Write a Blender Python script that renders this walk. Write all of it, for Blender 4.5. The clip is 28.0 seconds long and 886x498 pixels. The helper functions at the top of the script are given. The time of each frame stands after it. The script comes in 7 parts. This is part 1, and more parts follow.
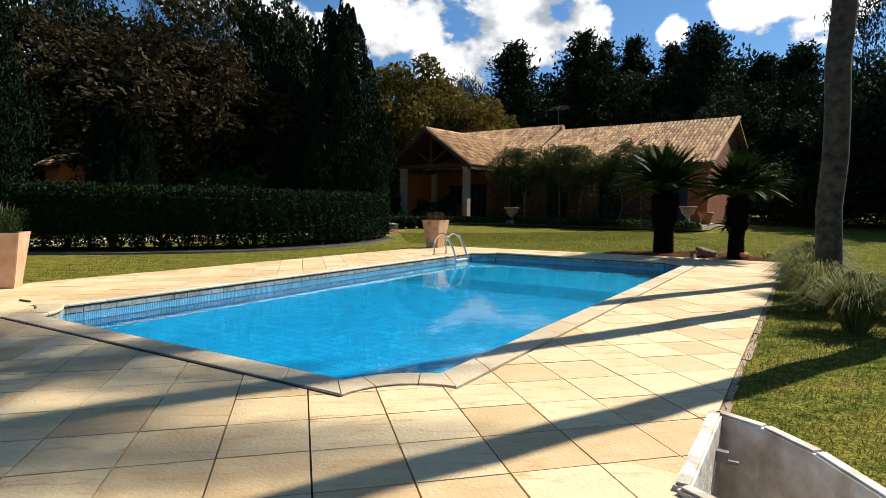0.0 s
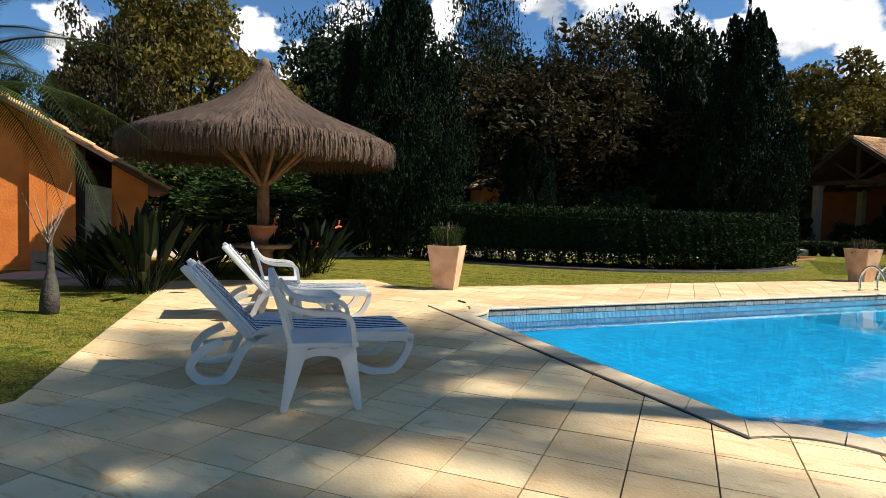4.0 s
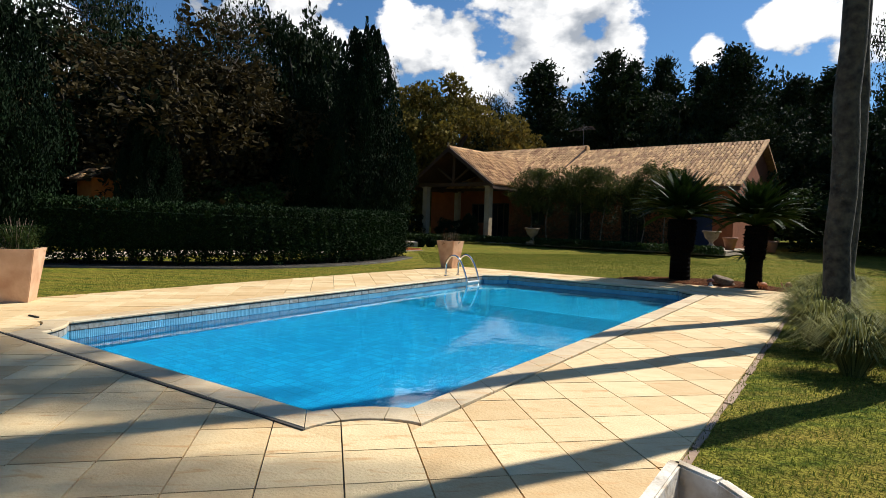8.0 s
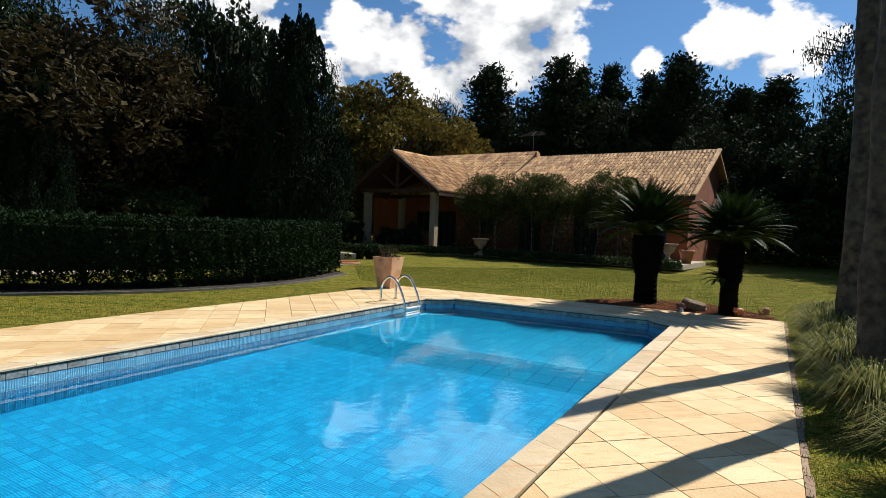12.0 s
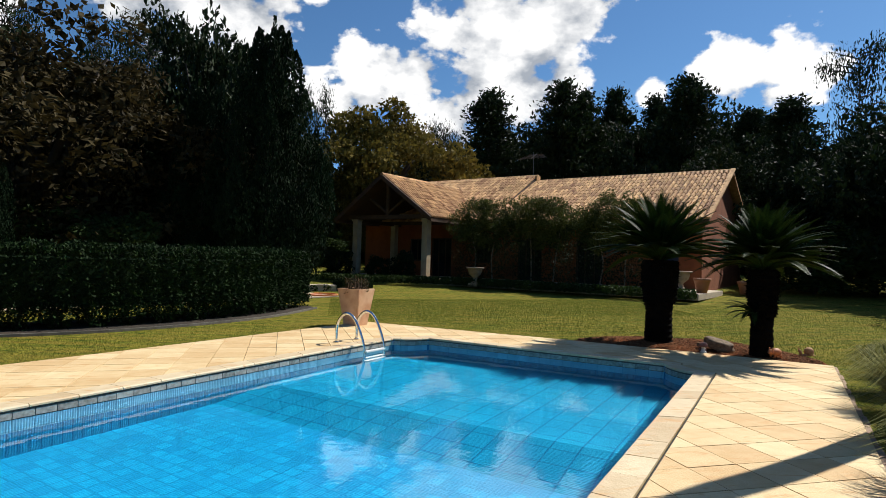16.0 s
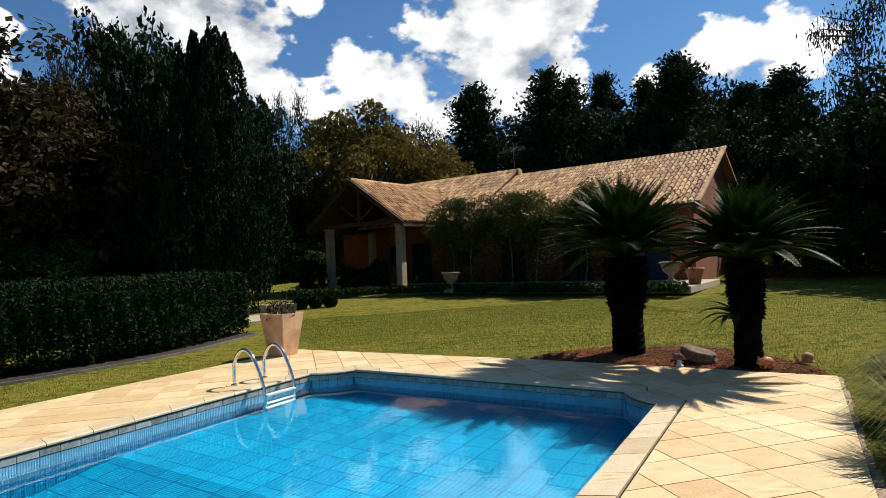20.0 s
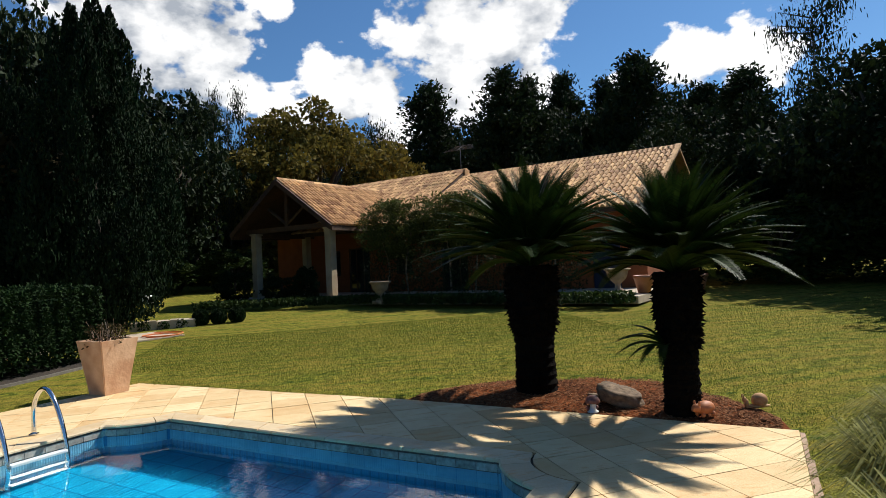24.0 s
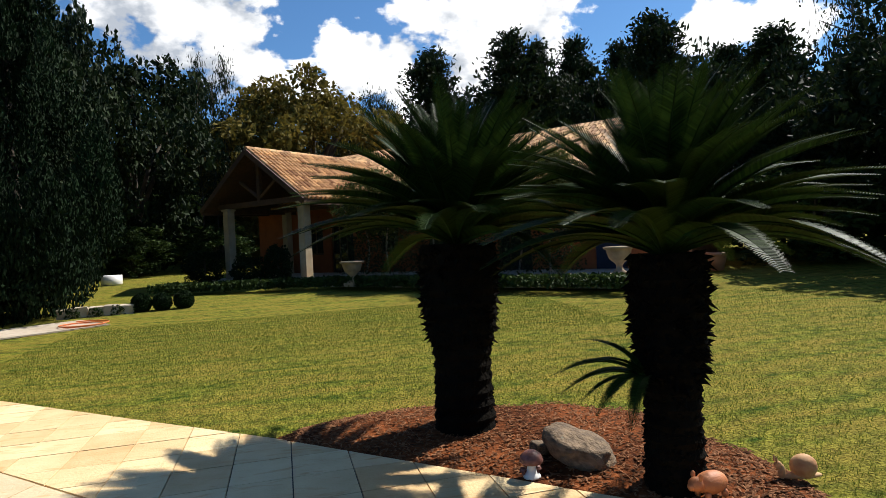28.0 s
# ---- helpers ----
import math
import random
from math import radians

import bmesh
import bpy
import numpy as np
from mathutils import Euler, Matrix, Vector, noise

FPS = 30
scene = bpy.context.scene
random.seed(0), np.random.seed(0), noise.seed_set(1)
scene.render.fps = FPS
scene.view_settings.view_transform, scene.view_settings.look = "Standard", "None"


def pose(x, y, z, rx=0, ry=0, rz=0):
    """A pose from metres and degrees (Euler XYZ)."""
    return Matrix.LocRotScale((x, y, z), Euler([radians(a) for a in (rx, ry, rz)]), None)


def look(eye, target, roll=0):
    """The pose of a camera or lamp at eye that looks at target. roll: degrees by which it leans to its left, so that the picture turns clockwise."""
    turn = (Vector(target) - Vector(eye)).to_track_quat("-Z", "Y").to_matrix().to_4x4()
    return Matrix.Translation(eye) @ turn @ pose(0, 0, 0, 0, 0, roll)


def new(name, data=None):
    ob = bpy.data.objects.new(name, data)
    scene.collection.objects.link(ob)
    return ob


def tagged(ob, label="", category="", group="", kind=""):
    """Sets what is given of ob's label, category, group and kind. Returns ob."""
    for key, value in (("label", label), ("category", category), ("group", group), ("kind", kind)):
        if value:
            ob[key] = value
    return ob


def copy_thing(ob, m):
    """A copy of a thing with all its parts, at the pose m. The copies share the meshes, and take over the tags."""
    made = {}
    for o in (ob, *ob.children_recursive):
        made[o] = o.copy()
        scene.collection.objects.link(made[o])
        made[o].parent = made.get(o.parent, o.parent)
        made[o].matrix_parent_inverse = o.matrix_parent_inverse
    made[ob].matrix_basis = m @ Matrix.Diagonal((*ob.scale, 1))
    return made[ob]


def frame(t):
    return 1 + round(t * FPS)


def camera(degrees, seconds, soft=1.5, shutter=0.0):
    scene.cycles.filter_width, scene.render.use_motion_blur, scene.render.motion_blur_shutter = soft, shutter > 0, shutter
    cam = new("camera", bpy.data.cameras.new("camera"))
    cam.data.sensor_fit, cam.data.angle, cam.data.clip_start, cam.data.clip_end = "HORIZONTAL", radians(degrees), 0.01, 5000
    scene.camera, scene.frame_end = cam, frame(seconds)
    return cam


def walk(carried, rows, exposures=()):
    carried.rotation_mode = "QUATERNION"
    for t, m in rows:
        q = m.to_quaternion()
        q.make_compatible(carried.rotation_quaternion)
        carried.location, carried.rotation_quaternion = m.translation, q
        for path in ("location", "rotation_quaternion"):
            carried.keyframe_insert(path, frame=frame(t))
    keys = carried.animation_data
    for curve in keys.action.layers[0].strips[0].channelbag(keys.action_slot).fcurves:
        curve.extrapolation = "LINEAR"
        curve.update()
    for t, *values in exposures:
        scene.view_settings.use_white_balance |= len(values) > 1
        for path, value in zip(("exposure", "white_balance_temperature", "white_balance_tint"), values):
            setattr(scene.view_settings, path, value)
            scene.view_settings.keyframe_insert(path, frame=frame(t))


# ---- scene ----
import functools

from mathutils import geometry

cam = camera(73.6, 28.0, soft=0.65)
PATH = [
    (0, (0.245, -3.296, 1.191), (0.544, -1.324, 1.048), 0.6),
    (0.5, (0.138, -3.331, 1.222), (0.267, -1.339, 1.095), 1.6),
    (1, (0.031, -3.365, 1.252), (-0.090, -1.372, 1.140), 2.6),
    (1.5, (0.064, -3.418, 1.308), (-0.405, -1.476, 1.226), 0.9),
    (2, (0.097, -3.472, 1.364), (-0.669, -1.627, 1.264), 1.7),
    (2.5, (0.072, -3.435, 1.343), (-0.916, -1.698, 1.259), 2.1),
    (4.5, (0.120, -3.600, 1.250), (-0.679, -1.772, 1.115), 1.3),
    (5, (0.250, -3.540, 1.225), (-0.222, -1.600, 1.093), 1.1),
    (5.5, (0.415, -3.493, 1.273), (0.200, -1.508, 1.164), 1.0),
    (6, (0.502, -3.496, 1.295), (0.448, -1.500, 1.194), 1.7),
    (6.5, (0.586, -3.554, 1.308), (0.616, -1.557, 1.211), 0.9),
    (7, (0.605, -3.512, 1.302), (0.697, -1.517, 1.206), 0.8),
    (7.5, (0.609, -3.388, 1.330), (0.763, -1.396, 1.241), 1.1),
    (8, (0.630, -3.370, 1.343), (0.835, -1.382, 1.251), 1.8),
    (8.5, (0.664, -3.261, 1.331), (0.887, -1.275, 1.247), 1.9),
    (9, (0.662, -2.892, 1.354), (0.881, -0.905, 1.276), 1.9),
    (9.5, (0.695, -2.722, 1.395), (0.877, -0.732, 1.322), 1.5),
    (10, (0.828, -2.339, 1.419), (1.049, -0.352, 1.347), 2.1),
    (10.5, (0.849, -1.980, 1.438), (1.126, -0.000, 1.365), 2.5),
    (11, (0.894, -1.646, 1.536), (1.218, 0.326, 1.454), 2.8),
    (11.5, (1.016, -1.450, 1.575), (1.360, 0.519, 1.499), 2.7),
    (12, (1.104, -1.270, 1.592), (1.483, 0.692, 1.520), 2.2),
    (12.5, (1.212, -1.008, 1.608), (1.667, 0.938, 1.548), 2.0),
    (14.5, (1.736, -0.035, 1.538), (2.171, 1.917, 1.545), 2.7),
    (15, (1.931, 0.081, 1.571), (2.323, 2.042, 1.578), 2.0),
    (15.5, (2.061, 0.338, 1.583), (2.459, 2.298, 1.594), 2.0),
    (16, (2.186, 0.713, 1.521), (2.536, 2.681, 1.551), 1.7),
    (16.5, (2.383, 0.737, 1.578), (2.633, 2.721, 1.618), 0.7),
    (17, (2.626, 0.735, 1.664), (2.844, 2.723, 1.698), -0.3),
    (17.5, (2.819, 1.017, 1.696), (3.073, 3.001, 1.727), -0.9),
    (18, (3.058, 1.204, 1.710), (3.281, 3.192, 1.742), -1.1),
    (18.5, (3.226, 1.481, 1.697), (3.480, 3.464, 1.726), -1.2),
    (19, (3.367, 1.748, 1.694), (3.655, 3.727, 1.722), -1.2),
    (19.5, (3.617, 1.972, 1.704), (3.925, 3.947, 1.735), -1.9),
    (20, (3.859, 2.224, 1.684), (4.184, 4.197, 1.719), -2.4),
    (20.5, (4.077, 2.493, 1.710), (4.420, 4.463, 1.747), -2.6),
    (21, (4.351, 2.723, 1.707), (4.727, 4.687, 1.742), -2.8),
    (21.5, (4.633, 3.004, 1.686), (5.057, 4.958, 1.719), -2.8),
    (22, (4.811, 3.293, 1.715), (5.282, 5.236, 1.750), -2.3),
    (22.5, (4.986, 3.486, 1.730), (5.467, 5.426, 1.766), -2.1),
    (24.5, (5.905, 4.548, 1.644), (6.312, 6.505, 1.696), -2.8),
    (25, (6.062, 4.914, 1.622), (6.531, 6.858, 1.639), -1.9),
    (25.5, (6.247, 5.016, 1.660), (6.752, 6.951, 1.636), -1.6),
    (26, (6.520, 5.319, 1.634), (7.005, 7.259, 1.595), -0.9),
    (26.5, (6.690, 5.587, 1.662), (7.142, 7.535, 1.640), -1.7),
    (27, (6.855, 5.790, 1.633), (7.275, 7.746, 1.641), -0.7),
    (27.5, (7.096, 5.999, 1.624), (7.474, 7.963, 1.620), -0.9),
    (28, (7.320, 6.313, 1.618), (7.676, 8.281, 1.595), -2.8),
]
walk(cam, [(t, look(eye, target, roll)) for t, eye, target, roll in PATH], [(0.0, 0.46), (1.0, 0.30), (2.2, 0.45), (5.0, 0.56), (7.0, 0.42), (9.0, 0.30), (19.0, 0.30), (22.0, 0.34), (25.0, 0.42), (28.0, 0.66)])

# ---- light ----
SUN = Vector((0.915 * math.cos(radians(48)), 0.403 * math.cos(radians(48)), math.sin(radians(48))))
lamp = bpy.data.lights.new("sun", "SUN")
lamp.energy, lamp.angle, lamp.color = 5.0, radians(0.5), (0.98, 0.95, 0.87)
new("sun", lamp).matrix_world = look(SUN * 50, (0, 0, 0))

world = bpy.data.worlds.new("sky")
scene.world = world
world.use_nodes = True


def sky_nodes():
    nt = world.node_tree
    nt.nodes.clear()
    n = nt.nodes.new
    link = nt.links.new
    out, bg = n("ShaderNodeOutputWorld"), n("ShaderNodeBackground")
    sky = n("ShaderNodeTexSky")
    sky.sky_type, sky.sun_disc = "NISHITA", False
    sky.sun_elevation, sky.sun_rotation = radians(48), math.atan2(0.915, 0.403)
    sky.air_density, sky.dust_density, sky.ozone_density = 1.0, 0.3, 2.5
    co = n("ShaderNodeTexCoord")
    # cumulus: soft heaps (azimuth, elevation, size) eaten into by a billowing noise, lit from the sun's side
    heaps = [(14.8, 17.8, 0.095), (19.8, 20.8, 0.078), (10.0, 21.0, 0.061), (6.5, 16.6, 0.061), (2.2, 16.7, 0.052), (21.7, 16.2, 0.043), (14.5, 22.2, 0.069), (1.1, 17.9, 0.035),
             (-0.6, 13.9, 0.039), (9.6, 12.9, 0.052), (36.3, 16.8, 0.052), (39.7, 16.6, 0.054), (34.1, 16.5, 0.030), (42.1, 15.4, 0.035), (29.3, 15.3, 0.023), (-2.9, 23.8, 0.022),
             (-13.4, 21.2, 0.090), (-16.9, 20.7, 0.050), (-8.7, 19.3, 0.074), (-6.3, 16.6, 0.048), (-3.0, 14.9, 0.035), (-12.3, 26.5, 0.121), (-27.4, 18.8, 0.026), (22.7, 25.5, 0.069),
             (17.0, 28.7, 0.104), (-30.8, 15.0, 0.074), (-27.6, 13.5, 0.043), (-36.0, 16.6, 0.043), (-45.2, 15.3, 0.039), (-58.8, 13.0, 0.043), (-58.6, 9.3, 0.022), (-40.9, 13.0, 0.035),
             (84, 25, 0.160)]

    def density(shift):
        pos = n("ShaderNodeVectorMath")
        pos.operation = "ADD"
        link(co.outputs["Generated"], pos.inputs[0])
        pos.inputs[1].default_value = shift
        here = pos.outputs["Vector"]
        total = None
        for az, el, size in heaps:
            d = n("ShaderNodeVectorMath")
            d.operation = "DISTANCE"
            link(here, d.inputs[0])
            d.inputs[1].default_value = (math.sin(radians(az)) * math.cos(radians(el)), math.cos(radians(az)) * math.cos(radians(el)), math.sin(radians(el)))
            r = n("ShaderNodeMapRange")
            r.inputs["From Min"].default_value, r.inputs["From Max"].default_value = 0.0, size * 1.9
            r.inputs["To Min"].default_value, r.inputs["To Max"].default_value = 1.0, 0.0
            link(d.outputs["Value"], r.inputs["Value"])
            if total is None:
                total = r.outputs["Result"]
            else:
                m = n("ShaderNodeMath")
                m.operation = "MAXIMUM"
                link(total, m.inputs[0])
                link(r.outputs["Result"], m.inputs[1])
                total = m.outputs["Value"]
        flat = n("ShaderNodeVectorMath")
        flat.operation = "MULTIPLY"
        link(here, flat.inputs[0])
        flat.inputs[1].default_value = (1.0, 1.0, 1.5)
        big = n("ShaderNodeTexNoise")
        big.inputs["Scale"].default_value, big.inputs["Detail"].default_value, big.inputs["Roughness"].default_value = 10.0, 9.0, 0.60
        link(flat.outputs["Vector"], big.inputs["Vector"])
        puff = n("ShaderNodeTexVoronoi")
        puff.inputs["Scale"].default_value, puff.inputs["Detail"].default_value = 22.0, 2.0
        link(flat.outputs["Vector"], puff.inputs["Vector"])
        mix = n("ShaderNodeMath")
        mix.operation = "MULTIPLY_ADD"
        mix.inputs[1].default_value = 1.5
        link(big.outputs["Fac"], mix.inputs[0])
        link(total, mix.inputs[2])
        cut = n("ShaderNodeMath")
        cut.operation = "MULTIPLY_ADD"
        cut.inputs[1].default_value = -0.30
        link(puff.outputs["Distance"], cut.inputs[0])
        link(mix.outputs["Value"], cut.inputs[2])
        return cut.outputs["Value"]
    here, sunward = density((0, 0, 0)), density(SUN * 0.05 + Vector((0, 0, 0.03)))
    edge = n("ShaderNodeMapRange")
    edge.interpolation_type = "SMOOTHSTEP"
    edge.inputs["From Min"].default_value, edge.inputs["From Max"].default_value = 0.87, 1.05
    link(here, edge.inputs["Value"])
    fall = n("ShaderNodeMath")
    fall.operation = "SUBTRACT"
    link(here, fall.inputs[0])
    link(sunward, fall.inputs[1])
    shade = n("ShaderNodeMapRange")
    shade.inputs["From Min"].default_value, shade.inputs["From Max"].default_value = -0.22, 0.30
    link(fall.outputs["Value"], shade.inputs["Value"])
    tone = n("ShaderNodeMix")
    tone.data_type = "RGBA"
    tone.inputs["A"].default_value, tone.inputs["B"].default_value = (7.2, 7.9, 9.0, 1), (18.5, 18.5, 18.5, 1)
    link(shade.outputs["Result"], tone.inputs["Factor"])
    deep = n("ShaderNodeMix")
    deep.data_type, deep.blend_type = "RGBA", "MULTIPLY"
    deep.inputs["Factor"].default_value = 1.0
    link(sky.outputs["Color"], deep.inputs["A"])
    deep.inputs["B"].default_value = (0.92, 1.38, 1.74, 1)
    blend = n("ShaderNodeMix")
    blend.data_type = "RGBA"
    link(edge.outputs["Result"], blend.inputs["Factor"])
    link(deep.outputs["Result"], blend.inputs["A"])
    link(tone.outputs["Result"], blend.inputs["B"])
    link(blend.outputs["Result"], bg.inputs["Color"])
    bg.inputs["Strength"].default_value = 0.046
    link(bg.outputs["Background"], out.inputs["Surface"])


sky_nodes()


# ---- materials ----
def material(name, low, high, scale=6.0, rough=0.7, metal=0.0, bump=0.0, bump_scale=60.0, spread=0.0, coarse=1.2, extra=None):
    """Two noises, one coarse and one fine, run between two colours; spread varies the pieces."""
    mat = bpy.data.materials.new(name)
    mat.use_nodes = True
    nt = mat.node_tree
    n, link = nt.nodes.new, nt.links.new
    bsdf = nt.nodes["Principled BSDF"]
    bsdf.inputs["Roughness"].default_value, bsdf.inputs["Metallic"].default_value = rough, metal
    co = n("ShaderNodeTexCoord")
    a, b = n("ShaderNodeTexNoise"), n("ShaderNodeTexNoise")
    a.inputs["Scale"].default_value, a.inputs["Detail"].default_value = scale, 8
    b.inputs["Scale"].default_value, b.inputs["Detail"].default_value = coarse, 3
    link(co.outputs["Object"], a.inputs["Vector"])
    geo = n("ShaderNodeNewGeometry")
    link(geo.outputs["Position"], b.inputs["Vector"])
    add = n("ShaderNodeMath")
    add.operation = "ADD"
    link(a.outputs["Fac"], add.inputs[0])
    link(b.outputs["Fac"], add.inputs[1])
    fac = add.outputs["Value"]
    ramp = n("ShaderNodeMapRange")
    ramp.inputs["From Min"].default_value, ramp.inputs["From Max"].default_value = 0.7, 1.3
    link(fac, ramp.inputs["Value"])
    value = ramp.outputs["Result"]
    if spread:
        info = n("ShaderNodeObjectInfo")
        isle = n("ShaderNodeMath")
        isle.operation = "ADD"
        link(info.outputs["Random"], isle.inputs[0])
        link(geo.outputs["Random Per Island"], isle.inputs[1])
        half = n("ShaderNodeMath")
        half.operation = "FRACT"
        link(isle.outputs["Value"], half.inputs[0])
        m = n("ShaderNodeMix")
        m.inputs["Factor"].default_value = spread
        link(value, m.inputs["A"])
        link(half.outputs["Value"], m.inputs["B"])
        value = m.outputs["Result"]
    mix = n("ShaderNodeMix")
    mix.data_type = "RGBA"
    mix.inputs["A"].default_value, mix.inputs["B"].default_value = (*low, 1), (*high, 1)
    link(value, mix.inputs["Factor"])
    link(mix.outputs["Result"], bsdf.inputs["Base Color"])
    if bump:
        c = n("ShaderNodeTexNoise")
        c.inputs["Scale"].default_value, c.inputs["Detail"].default_value = bump_scale, 6
        link(co.outputs["Object"], c.inputs["Vector"])
        bp = n("ShaderNodeBump")
        bp.inputs["Strength"].default_value, bp.inputs["Distance"].default_value = bump, 0.02
        link(c.outputs["Fac"], bp.inputs["Height"])
        link(bp.outputs["Normal"], bsdf.inputs["Normal"])
    if extra:
        extra(nt, bsdf, mix)
    return mat


def leafy(name, low, high, glow=0.35, rough=0.5):
    def add(nt, bsdf, mix):
        t = nt.nodes.new("ShaderNodeBsdfTranslucent")
        s = nt.nodes.new("ShaderNodeMixShader")
        s.inputs["Fac"].default_value = glow
        bsdf.inputs["Specular IOR Level"].default_value = 0.09
        nt.links.new(mix.outputs["Result"], t.inputs["Color"])
        nt.links.new(bsdf.outputs["BSDF"], s.inputs[1])
        nt.links.new(t.outputs["BSDF"], s.inputs[2])
        nt.links.new(s.outputs["Shader"], nt.nodes["Material Output"].inputs["Surface"])
    return material(name, low, high, 3.0, rough, spread=0.6, coarse=0.4, extra=add)


def stone_veins(nt, bsdf, mix):
    """Ochre veins of the sandstone, drawn out along the bed."""
    n, link = nt.nodes.new, nt.links.new
    co, mp, tex, rg = n("ShaderNodeTexCoord"), n("ShaderNodeMapping"), n("ShaderNodeTexNoise"), n("ShaderNodeMapRange")
    info = n("ShaderNodeObjectInfo")
    off = n("ShaderNodeVectorMath")
    off.operation = "SCALE"
    link(info.outputs["Location"], off.inputs[0])
    off.inputs["Scale"].default_value = 7.3
    mp.inputs["Scale"].default_value = (2.2, 9.0, 3.0)
    link(co.outputs["Object"], mp.inputs["Vector"])
    link(off.outputs["Vector"], mp.inputs["Location"])
    tex.inputs["Scale"].default_value, tex.inputs["Detail"].default_value, tex.inputs["Distortion"].default_value = 1.4, 5, 1.1
    link(mp.outputs["Vector"], tex.inputs["Vector"])
    rg.inputs["From Min"].default_value, rg.inputs["From Max"].default_value = 0.56, 0.74
    link(tex.outputs["Fac"], rg.inputs["Value"])
    m = n("ShaderNodeMix")
    m.data_type = "RGBA"
    link(rg.outputs["Result"], m.inputs["Factor"])
    link(mix.outputs["Result"], m.inputs["A"])
    m.inputs["B"].default_value = (0.60, 0.33, 0.13, 1)
    link(m.outputs["Result"], bsdf.inputs["Base Color"])


def dull(nt, bsdf, mix):
    """Dry, fibrous or earthy: almost no gloss."""
    bsdf.inputs["Specular IOR Level"].default_value = 0.06


M = {}
M["tile"] = material("sandstone", (0.55, 0.335, 0.14), (0.80, 0.625, 0.355), 5, 0.75, bump=0.35, bump_scale=45, spread=0.6, extra=stone_veins)
M["coping"] = material("coping_stone", (0.50, 0.35, 0.19), (0.74, 0.60, 0.39), 6, 0.6, bump=0.3, bump_scale=40, spread=0.5, extra=stone_veins)
M["edging"] = material("edging_stone", (0.20, 0.12, 0.075), (0.46, 0.31, 0.21), 9, 0.85, bump=0.5, bump_scale=20, spread=0.5)
M["bed"] = material("mortar", (0.035, 0.03, 0.025), (0.09, 0.075, 0.06), 12, 0.9)
M["soil"] = material("red_soil", (0.030, 0.009, 0.004), (0.25, 0.075, 0.024), 22, 0.95, bump=1.0, bump_scale=45, extra=dull)
M["mulch"] = material("bark_mulch", (0.035, 0.012, 0.006), (0.34, 0.155, 0.075), 20, 0.9, spread=0.8, extra=dull)
M["bark"] = material("bark", (0.02, 0.015, 0.011), (0.085, 0.064, 0.045), 8, 0.9, bump=0.8, bump_scale=18)
M["palm_bark"] = material("palm_bark", (0.008, 0.006, 0.004), (0.10, 0.082, 0.056), 12, 0.9, bump=1.0, bump_scale=22, coarse=6)
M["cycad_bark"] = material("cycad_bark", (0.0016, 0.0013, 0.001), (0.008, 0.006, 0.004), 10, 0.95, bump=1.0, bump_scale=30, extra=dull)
M["terracotta"] = material("terracotta", (0.50, 0.27, 0.15), (0.72, 0.48, 0.31), 4, 0.8, bump=0.3, bump_scale=20, coarse=3)
M["clay"] = material("glazed_clay", (0.34, 0.12, 0.05), (0.46, 0.19, 0.09), 5, 0.55)
M["shell_clay"] = material("sunlit_clay", (0.42, 0.19, 0.075), (0.66, 0.42, 0.20), 9, 0.75, bump=0.3, bump_scale=20, coarse=5)
M["piglet_clay"] = material("orange_clay", (0.40, 0.12, 0.04), (0.58, 0.22, 0.08), 8, 0.6, bump=0.2, coarse=6)
M["plastic"] = material("white_plastic", (0.57, 0.545, 0.50), (0.68, 0.66, 0.61), 3, 0.4, coarse=5)
M["stripe_dark"] = material("navy_canvas", (0.008, 0.009, 0.015), (0.02, 0.022, 0.034), 20, 0.9)
M["stripe_white"] = material("white_canvas", (0.62, 0.62, 0.62), (0.74, 0.74, 0.73), 20, 0.9)
M["chrome"] = material("polished_steel", (0.62, 0.62, 0.62), (0.75, 0.75, 0.75), 5, 0.12, 1.0)
M["orange"] = material("orange_render", (0.62, 0.15, 0.02), (0.80, 0.25, 0.045), 3, 0.85, bump=0.3, bump_scale=30, coarse=0.8)
M["ochre"] = material("ochre_render", (0.21, 0.052, 0.013), (0.31, 0.086, 0.022), 3, 0.85, bump=0.3, bump_scale=30)
M["cream"] = material("cream_render", (0.32, 0.235, 0.14), (0.46, 0.36, 0.235), 3, 0.85, bump=0.2)
M["white_wall"] = material("flaking_white_paint", (0.42, 0.32, 0.21), (0.80, 0.74, 0.64), 9, 0.8, bump=0.5, bump_scale=25, coarse=4)
M["dark_wood"] = material("stained_wood", (0.035, 0.016, 0.008), (0.10, 0.045, 0.02), 9, 0.7, bump=0.3)
M["pole_wood"] = material("peeled_log", (0.09, 0.045, 0.022), (0.22, 0.125, 0.065), 9, 0.8, bump=0.4)
M["thatch"] = material("dry_palm_thatch", (0.050, 0.029, 0.019), (0.20, 0.125, 0.082), 12, 0.95, spread=0.6)
M["roof_tile"] = material("clay_roof_tile", (0.17, 0.055, 0.018), (0.84, 0.51, 0.23), 7, 0.85, bump=0.3, spread=0.6)
M["glass_dark"] = material("window_glass", (0.01, 0.012, 0.014), (0.02, 0.022, 0.025), 2, 0.05)
M["urn_stone"] = material("cast_stone", (0.24, 0.165, 0.10), (0.40, 0.29, 0.19), 8, 0.85, bump=0.4)
M["rock"] = material("brown_boulder", (0.05, 0.030, 0.017), (0.29, 0.19, 0.11), 4, 0.85, bump=0.8, bump_scale=9)
